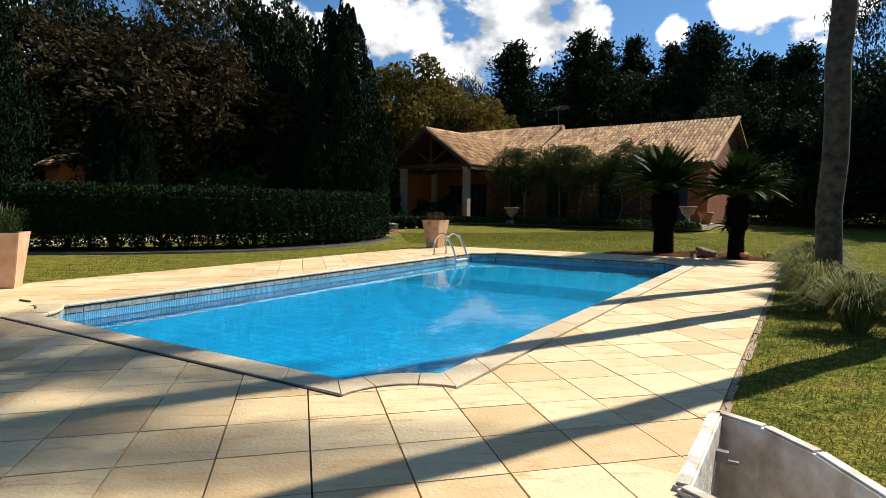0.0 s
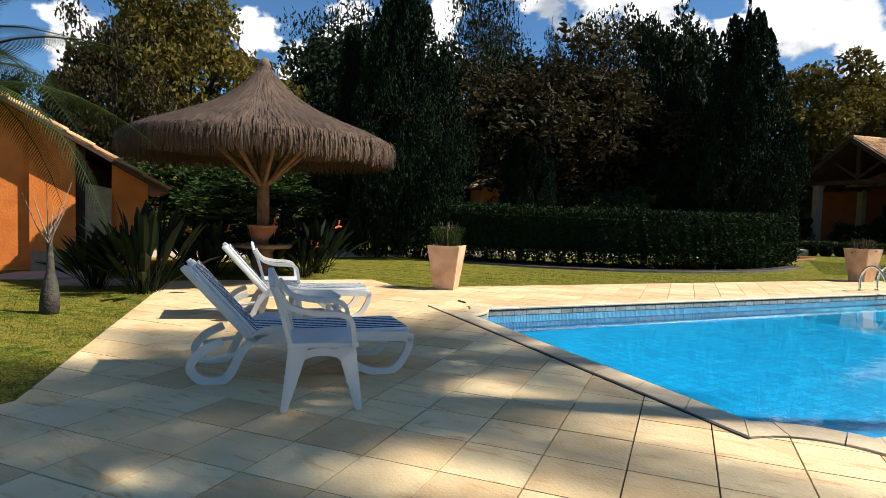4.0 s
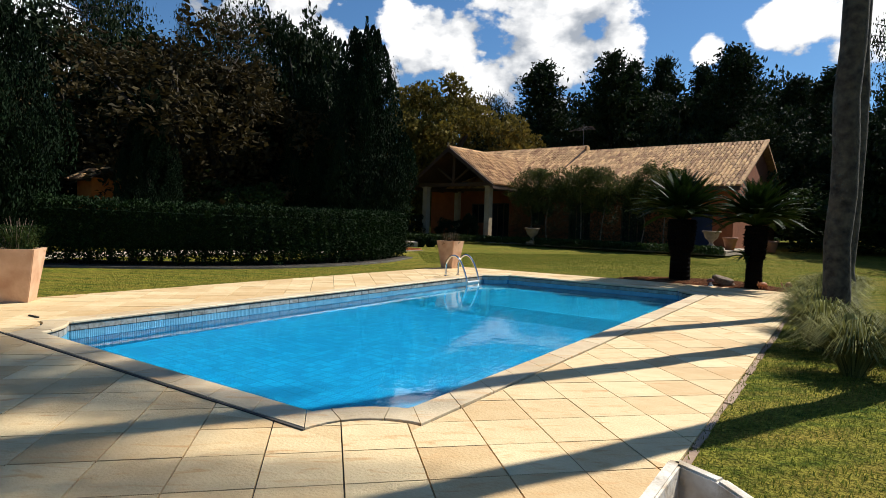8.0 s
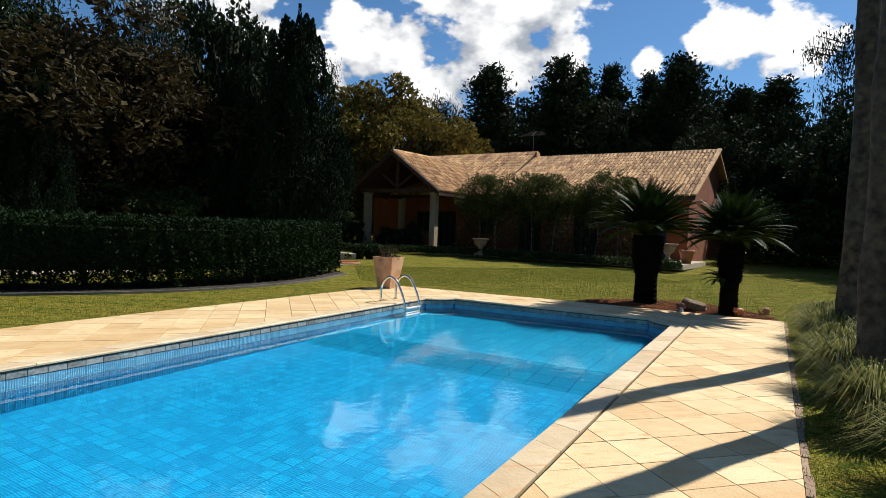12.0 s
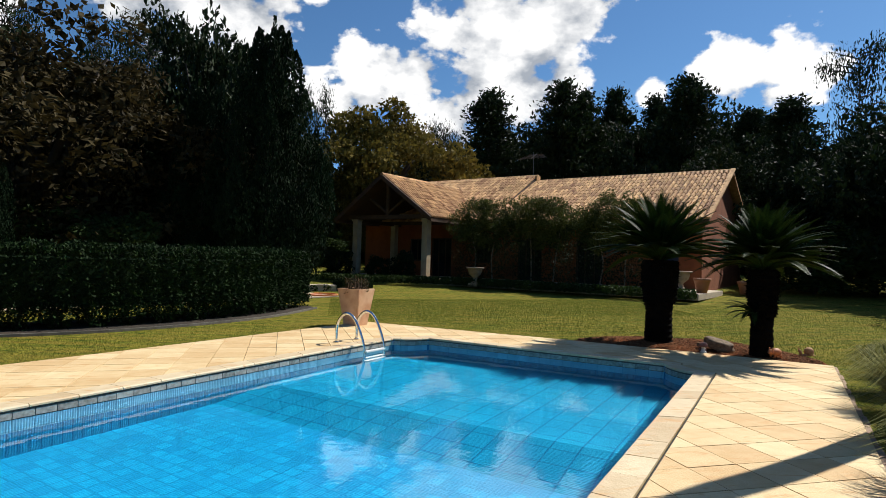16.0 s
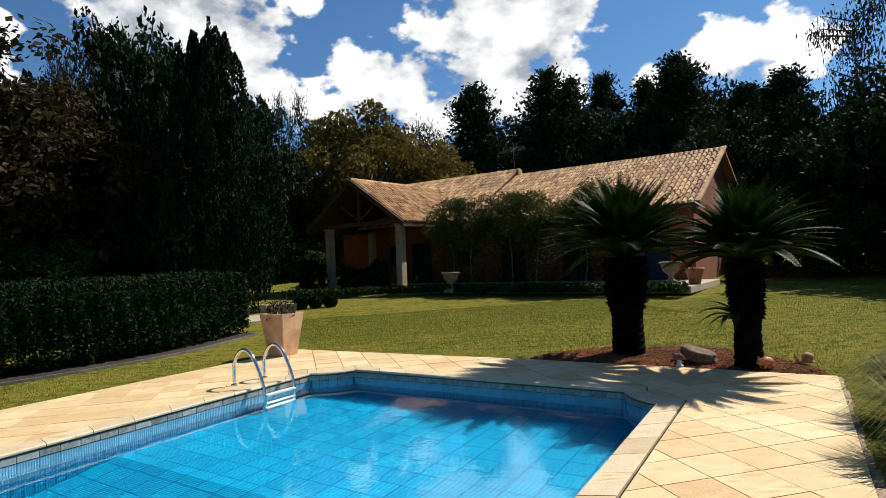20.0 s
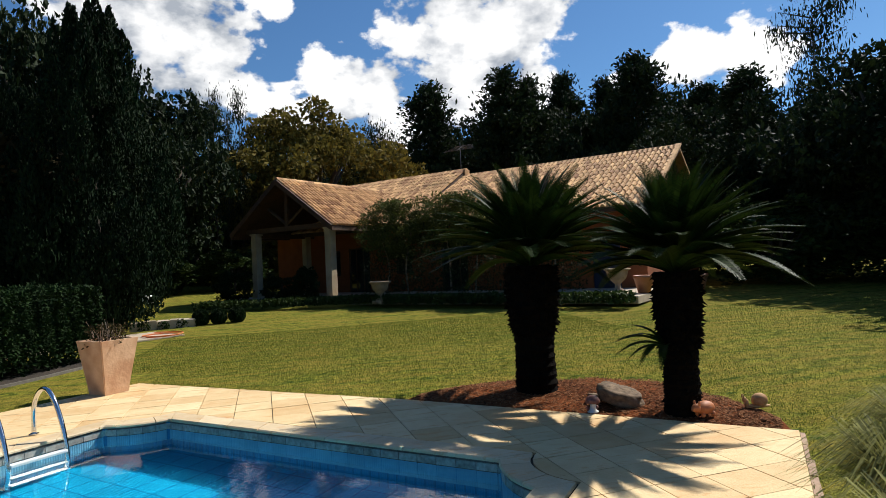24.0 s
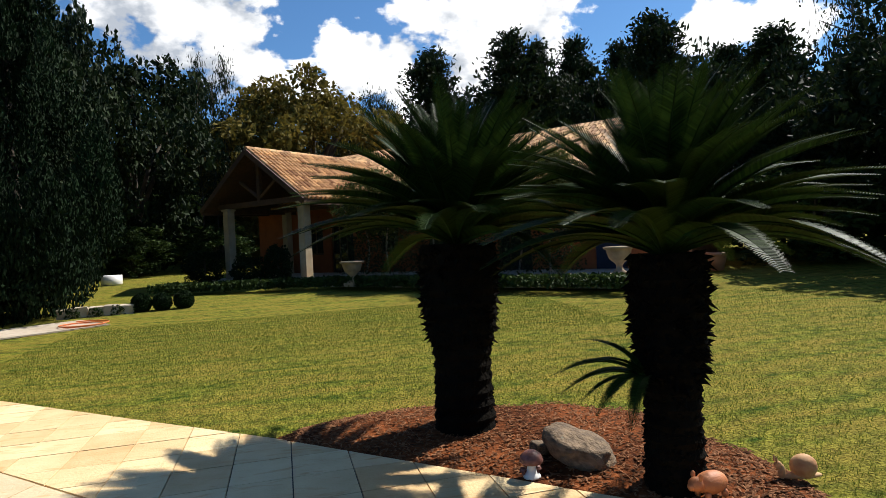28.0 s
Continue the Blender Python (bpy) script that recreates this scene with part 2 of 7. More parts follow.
M["path"] = material("pale_path", (0.36, 0.28, 0.20), (0.52, 0.43, 0.33), 6, 0.9, bump=0.3)
M["metal_grey"] = material("grey_metal", (0.10, 0.10, 0.10), (0.2, 0.2, 0.2), 5, 0.5, 0.8)
M["hose"] = material("orange_hose", (0.55, 0.12, 0.03), (0.65, 0.18, 0.05), 5, 0.5)
M["red_spot"] = material("red_enamel", (0.10, 0.03, 0.02), (0.34, 0.14, 0.11), 16, 0.5)
M["white_enamel"] = material("white_enamel", (0.66, 0.64, 0.6), (0.78, 0.76, 0.72), 6, 0.4)
M["blue_bin"] = material("blue_plastic", (0.01, 0.05, 0.30), (0.02, 0.08, 0.42), 4, 0.4)
M["blue_door"] = material("blue_paint", (0.004, 0.010, 0.030), (0.008, 0.016, 0.05), 4, 0.6)
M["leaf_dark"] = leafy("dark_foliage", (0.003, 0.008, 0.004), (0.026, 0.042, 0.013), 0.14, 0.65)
M["leaf_mid"] = leafy("green_foliage", (0.008, 0.020, 0.006), (0.052, 0.080, 0.018), 0.20, 0.6)
M["leaf_yellow"] = leafy("yellowing_foliage", (0.040, 0.036, 0.008), (0.24, 0.18, 0.035), 0.28, 0.7)
M["leaf_brown"] = leafy("russet_foliage", (0.012, 0.010, 0.005), (0.075, 0.055, 0.020), 0.20, 0.7)
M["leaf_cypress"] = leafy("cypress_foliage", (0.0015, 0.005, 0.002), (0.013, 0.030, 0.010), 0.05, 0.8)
M["leaf_hedge"] = leafy("hedge_foliage", (0.002, 0.005, 0.002), (0.020, 0.046, 0.010), 0.08, 0.7)
M["leaf_cycad"] = leafy("cycad_frond", (0.002, 0.008, 0.002), (0.034, 0.062, 0.010), 0.12, 0.5)
# climber crowns: the sunlit yellow-green is put into the leaf colour
M["leaf_climber"] = leafy("climber_foliage", (0.012, 0.022, 0.005), (0.12, 0.13, 0.028), 0.25, 0.6)
M["leaf_palm"] = leafy("palm_frond", (0.008, 0.018, 0.005), (0.050, 0.070, 0.018), 0.25)
M["leaf_grass"] = leafy("striped_grass", (0.016, 0.026, 0.007), (0.42, 0.40, 0.13), 0.22, 0.65)
M["leaf_strelitzia"] = leafy("strelitzia_leaf", (0.004, 0.008, 0.004), (0.018, 0.028, 0.011), 0.10, 0.45)
M["flower"] = material("orange_flower", (0.75, 0.12, 0.01), (0.9, 0.25, 0.03), 4, 0.6)
M["dry_stem"] = material("dry_stem", (0.15, 0.10, 0.07), (0.34, 0.25, 0.18), 6, 0.9)
M["blade"] = leafy("lawn_blade", (0.055, 0.09, 0.012), (0.24, 0.25, 0.045), 0.4)


def lawn_material():
    def add(nt, bsdf, mix):
        n, link = nt.nodes.new, nt.links.new
        geo, far, near, fine = n("ShaderNodeNewGeometry"), n("ShaderNodeTexNoise"), n("ShaderNodeTexNoise"), n("ShaderNodeTexNoise")
        far.inputs["Scale"].default_value, near.inputs["Scale"].default_value, fine.inputs["Scale"].default_value = 0.8, 7.0, 38.0
        near.inputs["Detail"].default_value = fine.inputs["Detail"].default_value = 6
        for t in (near, fine):
            link(geo.outputs["Position"], t.inputs["Vector"])
        # mown swaths
        mp = n("ShaderNodeMapping")
        mp.inputs["Scale"].default_value, mp.inputs["Rotation"].default_value = (0.9, 5.0, 1.0), (0, 0, radians(12))
        link(geo.outputs["Position"], mp.inputs["Vector"])
        link(mp.outputs["Vector"], far.inputs["Vector"])
        far.inputs["Detail"].default_value = 5
        a = n("ShaderNodeMapRange")
        a.inputs["From Min"].default_value, a.inputs["From Max"].default_value = 0.35, 0.7
        link(near.outputs["Fac"], a.inputs["Value"])
        m = n("ShaderNodeMix")
        m.data_type = "RGBA"
        m.inputs["A"].default_value, m.inputs["B"].default_value = (0.042, 0.076, 0.008, 1), (0.265, 0.252, 0.034, 1)
        link(a.outputs["Result"], m.inputs["Factor"])
        b = n("ShaderNodeMapRange")
        b.inputs["From Min"].default_value, b.inputs["From Max"].default_value = 0.38, 0.64
        link(far.outputs["Fac"], b.inputs["Value"])
        m2 = n("ShaderNodeMix")
        m2.data_type = "RGBA"
        m2.inputs["B"].default_value = (0.27, 0.20, 0.036, 1)
        sc = n("ShaderNodeMath")
        sc.operation = "MULTIPLY"
        sc.inputs[1].default_value = 0.8
        link(b.outputs["Result"], sc.inputs[0])
        link(sc.outputs["Value"], m2.inputs["Factor"])
        link(m.outputs["Result"], m2.inputs["A"])
        # shade in the gaps between tufts, multiplied into the lawn colour
        tuft, deep = n("ShaderNodeMapRange"), n("ShaderNodeMix")
        tuft.inputs["From Min"].default_value, tuft.inputs["From Max"].default_value = 0.36, 0.62
        tuft.inputs["To Min"].default_value, tuft.inputs["To Max"].default_value = 0.50, 1.22
        link(fine.outputs["Fac"], tuft.inputs["Value"])
        deep.data_type, deep.blend_type = "RGBA", "MULTIPLY"
        deep.inputs["Factor"].default_value = 1.0
        link(m2.outputs["Result"], deep.inputs["A"])
        link(tuft.outputs["Result"], deep.inputs["B"])
        link(deep.outputs["Result"], bsdf.inputs["Base Color"])
        bsdf.inputs["Specular IOR Level"].default_value = 0.06
        bp = n("ShaderNodeBump")
        bp.inputs["Strength"].default_value, bp.inputs["Distance"].default_value = 1.0, 0.05
        link(fine.outputs["Fac"], bp.inputs["Height"])
        link(bp.outputs["Normal"], bsdf.inputs["Normal"])
    return material("lawn", (0.05, 0.07, 0.02), (0.15, 0.16, 0.05), 10, 0.95, extra=add)


M["lawn"] = lawn_material()


def pool_tile_material(name, upright, one, two, joint, size=0.30):
    """Square pool tiles laid along the pool's own axes."""
    def add(nt, bsdf, mix):
        n, link = nt.nodes.new, nt.links.new
        geo, xyz, br = n("ShaderNodeNewGeometry"), n("ShaderNodeCombineXYZ"), n("ShaderNodeTexBrick")
        for axis, way in (("X", (0.65 - 0.76, 0.76 + 0.65, 0)), ("Y", (0, 0, 1))) if upright else (("X", (0.65, 0.76, 0)), ("Y", (-0.76, 0.65, 0))):
            d = n("ShaderNodeVectorMath")
            d.operation = "DOT_PRODUCT"
            link(geo.outputs["Position"], d.inputs[0])
            d.inputs[1].default_value = way
            link(d.outputs["Value"], xyz.inputs[axis])
        br.offset, br.squash = 0.0, 1.0
        br.inputs["Color1"].default_value, br.inputs["Color2"].default_value, br.inputs["Mortar"].default_value = one, two, joint
        br.inputs["Scale"].default_value, br.inputs["Mortar Size"].default_value = 1.0, 0.010
        br.inputs["Brick Width"].default_value = 0.10 if upright else size
        br.inputs["Row Height"].default_value = 0.60 if upright else size
        link(xyz.outputs["Vector"], br.inputs["Vector"])
        # fine ribs pressed into every tile, their grooves' shade put into the colour too
        rib, tone = n("ShaderNodeTexWave"), n("ShaderNodeMix")
        rib.wave_type, rib.bands_direction = "BANDS", "X"
        rib.inputs["Scale"].default_value, rib.inputs["Distortion"].default_value = 13.0, 0.0
        link(xyz.outputs["Vector"], rib.inputs["Vector"])
        tone.data_type, tone.blend_type = "RGBA", "MULTIPLY"
        fade = n("ShaderNodeMapRange")
        fade.inputs["To Min"].default_value, fade.inputs["To Max"].default_value = 0.86, 1.05
        link(rib.outputs["Fac"], fade.inputs["Value"])
        tone.inputs["Factor"].default_value = 1.0
        link(br.outputs["Color"], tone.inputs["A"])
        link(fade.outputs["Result"], tone.inputs["B"])
        link(tone.outputs["Result"], bsdf.inputs["Base Color"])
        bp = n("ShaderNodeBump")
        bp.inputs["Strength"].default_value, bp.inputs["Distance"].default_value = 0.5, 0.004
        link(rib.outputs["Fac"], bp.inputs["Height"])
        link(bp.outputs["Normal"], bsdf.inputs["Normal"])
    return material(name, (0.03, 0.3, 0.6), (0.05, 0.4, 0.7), 6, 0.3, extra=add)


M["pool_floor"] = pool_tile_material("pool_floor_tile", False, (0.003, 0.23, 0.405, 1), (0.004, 0.285, 0.475, 1), (0.001, 0.145, 0.30, 1))
# small two-tone squares put the ripple light's speckle into the floor colour
M["pool_deep"] = pool_tile_material("pool_deep_tile", False, (0.002, 0.195, 0.385, 1), (0.004, 0.275, 0.495, 1), (0.002, 0.18, 0.36, 1), 0.15)
M["pool_wall"] = pool_tile_material("pool_wall_tile", True, (0.005, 0.185, 0.35, 1), (0.006, 0.195, 0.365, 1), (0.003, 0.12, 0.25, 1))
M["pool_band"] = material("pool_border_tile", (0.13, 0.12, 0.10), (0.52, 0.48, 0.41), 30, 0.45, spread=0.4, coarse=14)
M["pool_rib"] = material("ribbed_blue_tile", (0.10, 0.28, 0.39), (0.20, 0.43, 0.54), 9, 0.3, spread=0.3)
M["bed_soil"] = material("dark_planting_soil", (0.010, 0.007, 0.004), (0.045, 0.030, 0.018), 18, 0.95, bump=1.0, bump_scale=40)
M["thin_kerb"] = material("grey_cement_kerb", (0.08, 0.07, 0.055), (0.17, 0.15, 0.125), 14, 0.9, bump=0.4)


def water_material():
    mat = bpy.data.materials.new("pool_water")
    mat.use_nodes = True
    nt = mat.node_tree
    n, link = nt.nodes.new, nt.links.new
    bsdf = nt.nodes["Principled BSDF"]
    bsdf.inputs["Base Color"].default_value = (0.82, 0.95, 1.0, 1)
    bsdf.inputs["Roughness"].default_value, bsdf.inputs["IOR"].default_value = 0.0, 1.33
    bsdf.inputs["Transmission Weight"].default_value = 1.0
    geo, a, b, bp = n("ShaderNodeNewGeometry"), n("ShaderNodeTexNoise"), n("ShaderNodeTexNoise"), n("ShaderNodeBump")
    a.inputs["Scale"].default_value, a.inputs["Detail"].default_value = 3.2, 3
    b.inputs["Scale"].default_value, b.inputs["Detail"].default_value = 20.0, 3
    link(geo.outputs["Position"], a.inputs["Vector"])
    link(geo.outputs["Position"], b.inputs["Vector"])
    m = n("ShaderNodeMath")
    m.operation = "MULTIPLY_ADD"
    m.inputs[1].default_value = 0.20
    link(b.outputs["Fac"], m.inputs[0])
    link(a.outputs["Fac"], m.inputs[2])
    bp.inputs["Strength"].default_value, bp.inputs["Distance"].default_value = 0.11, 0.02
    link(m.outputs["Value"], bp.inputs["Height"])
    link(bp.outputs["Normal"], bsdf.inputs["Normal"])
    return mat


M["water"] = water_material()


# ---- helpers of this scene ----
def mesh_of(name, verts, faces, mat, smooth=False):
    me = bpy.data.meshes.new(name)
    me.from_pydata([tuple(v) for v in verts], [], [tuple(f) for f in faces])
    me.materials.append(mat if not isinstance(mat, str) else M[mat])
    if smooth:
        me.polygons.foreach_set("use_smooth", [True] * len(me.polygons))
    me.update()
    return me


def bm_mesh(name, bm, mat, smooth=False):
    me = bpy.data.meshes.new(name)
    bmesh.ops.recalc_face_normals(bm, faces=bm.faces)
    bm.to_mesh(me)
    bm.free()
    me.materials.append(M[mat])
    if smooth:
        me.polygons.foreach_set("use_smooth", [True] * len(me.polygons))
    return me


def part(name, data, mat, parent, label="", m=None, smooth=False):
    """Links a bmesh or a mesh as one mesh object under a thing or a part."""
    me = bm_mesh(name, data, mat, smooth) if isinstance(data, bmesh.types.BMesh) else data
    ob = new(name, me)
    ob.parent = parent
    if m is not None:
        ob.matrix_local = m
    return tagged(ob, label)


def thing(name, label, category, m=None, group="", kind=""):
    ob = new(name)
    ob.empty_display_size = 0.1
    if m is not None:
        ob.matrix_world = m
    return tagged(ob, label, category, group, kind)


def structure(name, me, label, category):
    return tagged(new(name, me), label, category, kind="structure")


def box(bm, x0, y0, z0, x1, y1, z1, bevel=0.0):
    g = bmesh.ops.create_cube(bm, size=1.0, matrix=Matrix.Translation(((x0 + x1) / 2, (y0 + y1) / 2, (z0 + z1) / 2)) @ Matrix.Diagonal((x1 - x0, y1 - y0, z1 - z0, 1)))
    if bevel:
        es = list({e for v in g["verts"] for e in v.link_edges})
        bmesh.ops.bevel(bm, geom=es, offset=bevel, segments=2, affect="EDGES", profile=0.6)
    return bm


def boxed(*a, bevel=0.01):
    return box(bmesh.new(), *a, bevel=bevel)


def lathe(profile, n=24, bm=None):
    """A turned body from (radius, height) pairs."""
    bm = bm or bmesh.new()
    rings = []
    for r, z in profile:
        rings.append([bm.verts.new((r * math.cos(2 * math.pi * k / n), r * math.sin(2 * math.pi * k / n), z)) for k in range(n)])
    for a, b in zip(rings, rings[1:]):
        for k in range(n):
            bm.faces.new((a[k], a[(k + 1) % n], b[(k + 1) % n], b[k]))
    bm.faces.new(rings[0][::-1])
    bm.faces.new(rings[-1])
    return bm


def tube(points, radius, n=8, bm=None, radii=None):
    """A round bar along a line of points."""
    bm = bm or bmesh.new()
    pts = [Vector(p) for p in points]
    rings = []
    side = None
    for i, p in enumerate(pts):
        d = (pts[min(i + 1, len(pts) - 1)] - pts[max(i - 1, 0)]).normalized()
        if side is None:
            side = d.orthogonal().normalized()
        side = (side - d * side.dot(d)).normalized()
        up = d.cross(side)
        r = radii[i] if radii else radius
        rings.append([bm.verts.new(p + (side * math.cos(2 * math.pi * k / n) + up * math.sin(2 * math.pi * k / n)) * r) for k in range(n)])
    for a, b in zip(rings, rings[1:]):
        for k in range(n):
            bm.faces.new((a[k], a[(k + 1) % n], b[(k + 1) % n], b[k]))
    bm.faces.new(rings[0][::-1])
    bm.faces.new(rings[-1])
    return bm


def sweep(points, w, h, bm=None, flat=Vector((0, 1, 0))):
    """A flat bar of section w (across flat's way) by h along points in a plane."""
    bm = bm or bmesh.new()
    pts = [Vector(p) for p in points]
    rings = []
    for i, p in enumerate(pts):
        d = (pts[min(i + 1, len(pts) - 1)] - pts[max(i - 1, 0)]).normalized()
        nrm = d.cross(flat).normalized()
        rings.append([bm.verts.new(p + flat * (w / 2 * a) + nrm * (h / 2 * b)) for a, b in ((-1, -1), (1, -1), (1, 1), (-1, 1))])
    for a, b in zip(rings, rings[1:]):
        for k in range(4):
            bm.faces.new((a[k], a[(k + 1) % 4], b[(k + 1) % 4], b[k]))
    bm.faces.new(rings[0][::-1])
    bm.faces.new(rings[-1])
    return bm


def curve_points(ctrl, n=6):
    """A smooth line through the control points."""
    p = [Vector(c) for c in ctrl]
    p = [p[0] * 2 - p[1]] + p + [p[-1] * 2 - p[-2]]
    out = []
    for i in range(1, len(p) - 2):
        for k in range(n):
            t = k / n
            out.append(0.5 * ((2 * p[i]) + (p[i + 1] - p[i - 1]) * t + (2 * p[i - 1] - 5 * p[i] + 4 * p[i + 1] - p[i + 2]) * t * t + (3 * p[i] - p[i - 1] - 3 * p[i + 1] + p[i + 2]) * t ** 3))
    out.append(p[-2])
    return out


# ---- plan: the pool lies at an angle to the paving grid ----
E1, E2 = Vector((0.6435, 0.7655, 0)), Vector((-0.7655, 0.6435, 0))
P0 = Vector((0.95, 0.48, 0))
NEAR, FAR, LEFT_N, LEFT_F, WATER = -0.58, 10.80, 5.72, 5.72, -0.17
COPE, ARC = 0.26, 0.53


def pool_xy(a, b, z=0.0):
    p = P0 + E1 * a + E2 * b
    return Vector((p.x, p.y, z))


def left_at(a):
    return LEFT_N + (LEFT_F - LEFT_N) * (a - NEAR) / (FAR - NEAR)


def pool_outline(inset, steps=8):
    """The pool's outline, set in from the coping's outer edge, with scooped corners."""
    r = ARC + inset
    out = []
    for (ca, cb), start in (((NEAR, 0.0), 90), ((NEAR, LEFT_N), 0), ((FAR, LEFT_F), 270), ((FAR, 0.0), 180)):
        swing = []
        for k in range(steps + 1):
            t = radians(start - 90 * k / steps)
            swing.append((ca + r * math.cos(t), cb + r * math.sin(t)))
        # keep within the straight sides
        out.append([(min(max(a, NEAR + inset), FAR - inset), min(max(b, inset), left_at(a) - inset)) for a, b in swing])
    # walk round: near right, far right, far left, near left
    nr, nl, fl, fr = out
    return nr + fr + fl + nl


EDGE = -1.50  # the deck's straight edge along the palms
DECK = [tuple(pool_xy(p, q))[:2] for p, q in ((0.34, EDGE), (12.20, EDGE), (12.22, 2.7), (11.95, 7.55), (-0.26, 7.90), (-0.43, 9.25), (-4.05, 9.50), (-4.72, 2.6))] + [(-3.9, -6.5), (1.0, -7.5)] + [tuple(pool_xy(-0.75, EDGE))[:2]]


# ---- ground, deck bed, pool ----
def sheet_with_hole(name, outer, hole, z, mat):
    bm = bmesh.new()
    es = []
    for loop in (outer, hole):
        vs = [bm.verts.new((x, y, z)) for x, y in loop]
        es += [bm.edges.new((vs[i], vs[(i + 1) % len(vs)])) for i in range(len(vs))]
    bmesh.ops.triangle_fill(bm, edges=es, use_beauty=True)
    for f in bm.faces:
        if f.normal.z < 0:
            f.normal_flip()
    me = bpy.data.meshes.new(name)
    bm.to_mesh(me)
    bm.free()
    me.materials.append(M[mat])
    return me


PIT = [tuple(pool_xy(p, q))[:2] for p, q in ((-0.75, EDGE), (0.34, EDGE), (0.22, EDGE - 0.26), (-0.02, EDGE - 0.50), (-0.42, EDGE - 0.76), (-1.20, EDGE - 0.80))]
LAWN_HOLE = DECK + PIT[:1:-1]


def beyond(x, y):
    """How far a spot lies outside the deck."""
    p, best, odd = Vector((x, y)), 1e9, False
    for k in range(len(LAWN_HOLE)):
        q, r = Vector(LAWN_HOLE[k - 1]), Vector(LAWN_HOLE[k])
        d = r - q
        u = max(0.0, min(1.0, (p - q).dot(d) / d.length_squared))
        best = min(best, (p - q - d * u).length)
        if (q.y > y) != (r.y > y) and x < (r.x - q.x) * (y - q.y) / (r.y - q.y) + q.x:
            odd = not odd
    return 0.0 if odd else best


@functools.lru_cache(maxsize=None)
def rise(x, y):
    """The lawn climbs gently from the deck towards the house and the woods."""
    return min(0.028 * max(0.0, beyond(x, y) - 0.5), 1.25)


def lawn_sheet():
    """One sheet with the deck cut out of it, finer near the deck."""
    n = len(LAWN_HOLE)
    pts = [Vector(p) for p in LAWN_HOLE]
    edges = [(k, (k + 1) % n) for k in range(n)]
    for step, reach in ((1.5, 24), (6.0, 78), (400.0, 2400)):
        for i in range(-int(reach / step), int(reach / step) + 1):
            for j in range(-int(reach / step), int(reach / step) + 1):
                x, y = 3 + i * step, 6 + j * step
                if step == 1.5 or max(abs(i), abs(j)) * step > (24 if step == 6 else 78):
                    if beyond(x, y) > 0.3:
                        pts.append(Vector((x, y)))
    v, _, f, *_ = geometry.delaunay_2d_cdt(pts, edges, [], 0, 1e-5)
    verts = [(p.x, p.y, -0.02 + rise(round(p.x, 4), round(p.y, 4))) for p in v]
    keep = []
    for t in f:
        c = sum((v[i] for i in t), Vector((0, 0))) / len(t)
        if beyond(c.x, c.y) > 0:
            keep.append(t if (v[t[1]] - v[t[0]]).cross(v[t[2]] - v[t[0]]) > 0 else t[::-1])
    return mesh_of("ground", verts, keep, "lawn", True)


def drape(ob):
    """Lets everything under a thing follow the climbing lawn."""
    for o in [ob] + list(ob.children):
        if o.type == "MESH":
            for v in o.data.vertices:
                v.co.z += rise(round(v.co.x, 1), round(v.co.y, 1))


structure("ground", lawn_sheet(), "mown lawn, green with yellowed patches", "lawn")
rim = [(v.x, v.y) for v in (pool_xy(a, b) for a, b in pool_outline(0.02))]
structure("deck_bed", sheet_with_hole("deck_bed", DECK, rim, -0.022, "bed"), "dark mortar bed under the paving joints", "paving")

inner = pool_outline(COPE)
STEP_A, DEEP, SHALLOW = 6.1, -1.15, -0.80


def pool_shell():
    bm = bmesh.new()
    n = len(inner)

    top = [bm.verts.new(pool_xy(a, b, -0.03)) for a, b in inner]
    low = [bm.verts.new(pool_xy(a, b, DEEP - 0.05)) for a, b in inner]
    for i in range(n):
        bm.faces.new((top[i], top[(i + 1) % n], low[(i + 1) % n], low[i]))
    return bm_mesh("pool_wall", bm, "pool_wall")


def pool_floor(name, rows, mat):
    bm = bmesh.new()
    prev = None
    for a, z in rows:
        cur = [bm.verts.new(pool_xy(a, -0.1, z)), bm.verts.new(pool_xy(a, left_at(a) + 0.1, z))]
        if prev:
            bm.faces.new((prev[0], cur[0], cur[1], prev[1]))
        prev = cur
    return bm_mesh(name, bm, mat)


structure("pool_wall", pool_shell(), "blue tiled swimming pool walls", "pool")
structure("pool_floor", pool_floor("pool_floor", [(NEAR, DEEP), (STEP_A, DEEP)], "pool_deep"), "bright blue floor of the pool's deep end, ripple light put into its small squares", "pool")
structure("pool_shallows", pool_floor("pool_shallows", [(STEP_A, DEEP), (STEP_A + 0.9, SHALLOW), (FAR, SHALLOW)], "pool_floor"), "blue ribbed tiles sloping up to the pool's shallow end", "pool")
wbm = bmesh.new()
wv = [wbm.verts.new(pool_xy(a, b, WATER)) for a, b in inner]
bmesh.ops.triangle_fill(wbm, edges=[wbm.edges.new((wv[i], wv[(i + 1) % len(wv)])) for i in range(len(wv))], use_beauty=True)
wbm.normal_update()
for f in wbm.faces:
    if f.normal.z < 0:
        f.normal_flip()
water_mesh = bpy.data.meshes.new("water")
wbm.to_mesh(water_mesh)
wbm.free()
water_mesh.materials.append(M["water"])
water = structure("water", water_mesh, "clear rippled blue pool water", "water")
water.visible_shadow = False


# ---- hard edges: lawn edging stones and the sunken box by the deck ----
pit = thing("sunken_box", "low flaking white-painted walls round a sunken box", "wall", kind="structure")


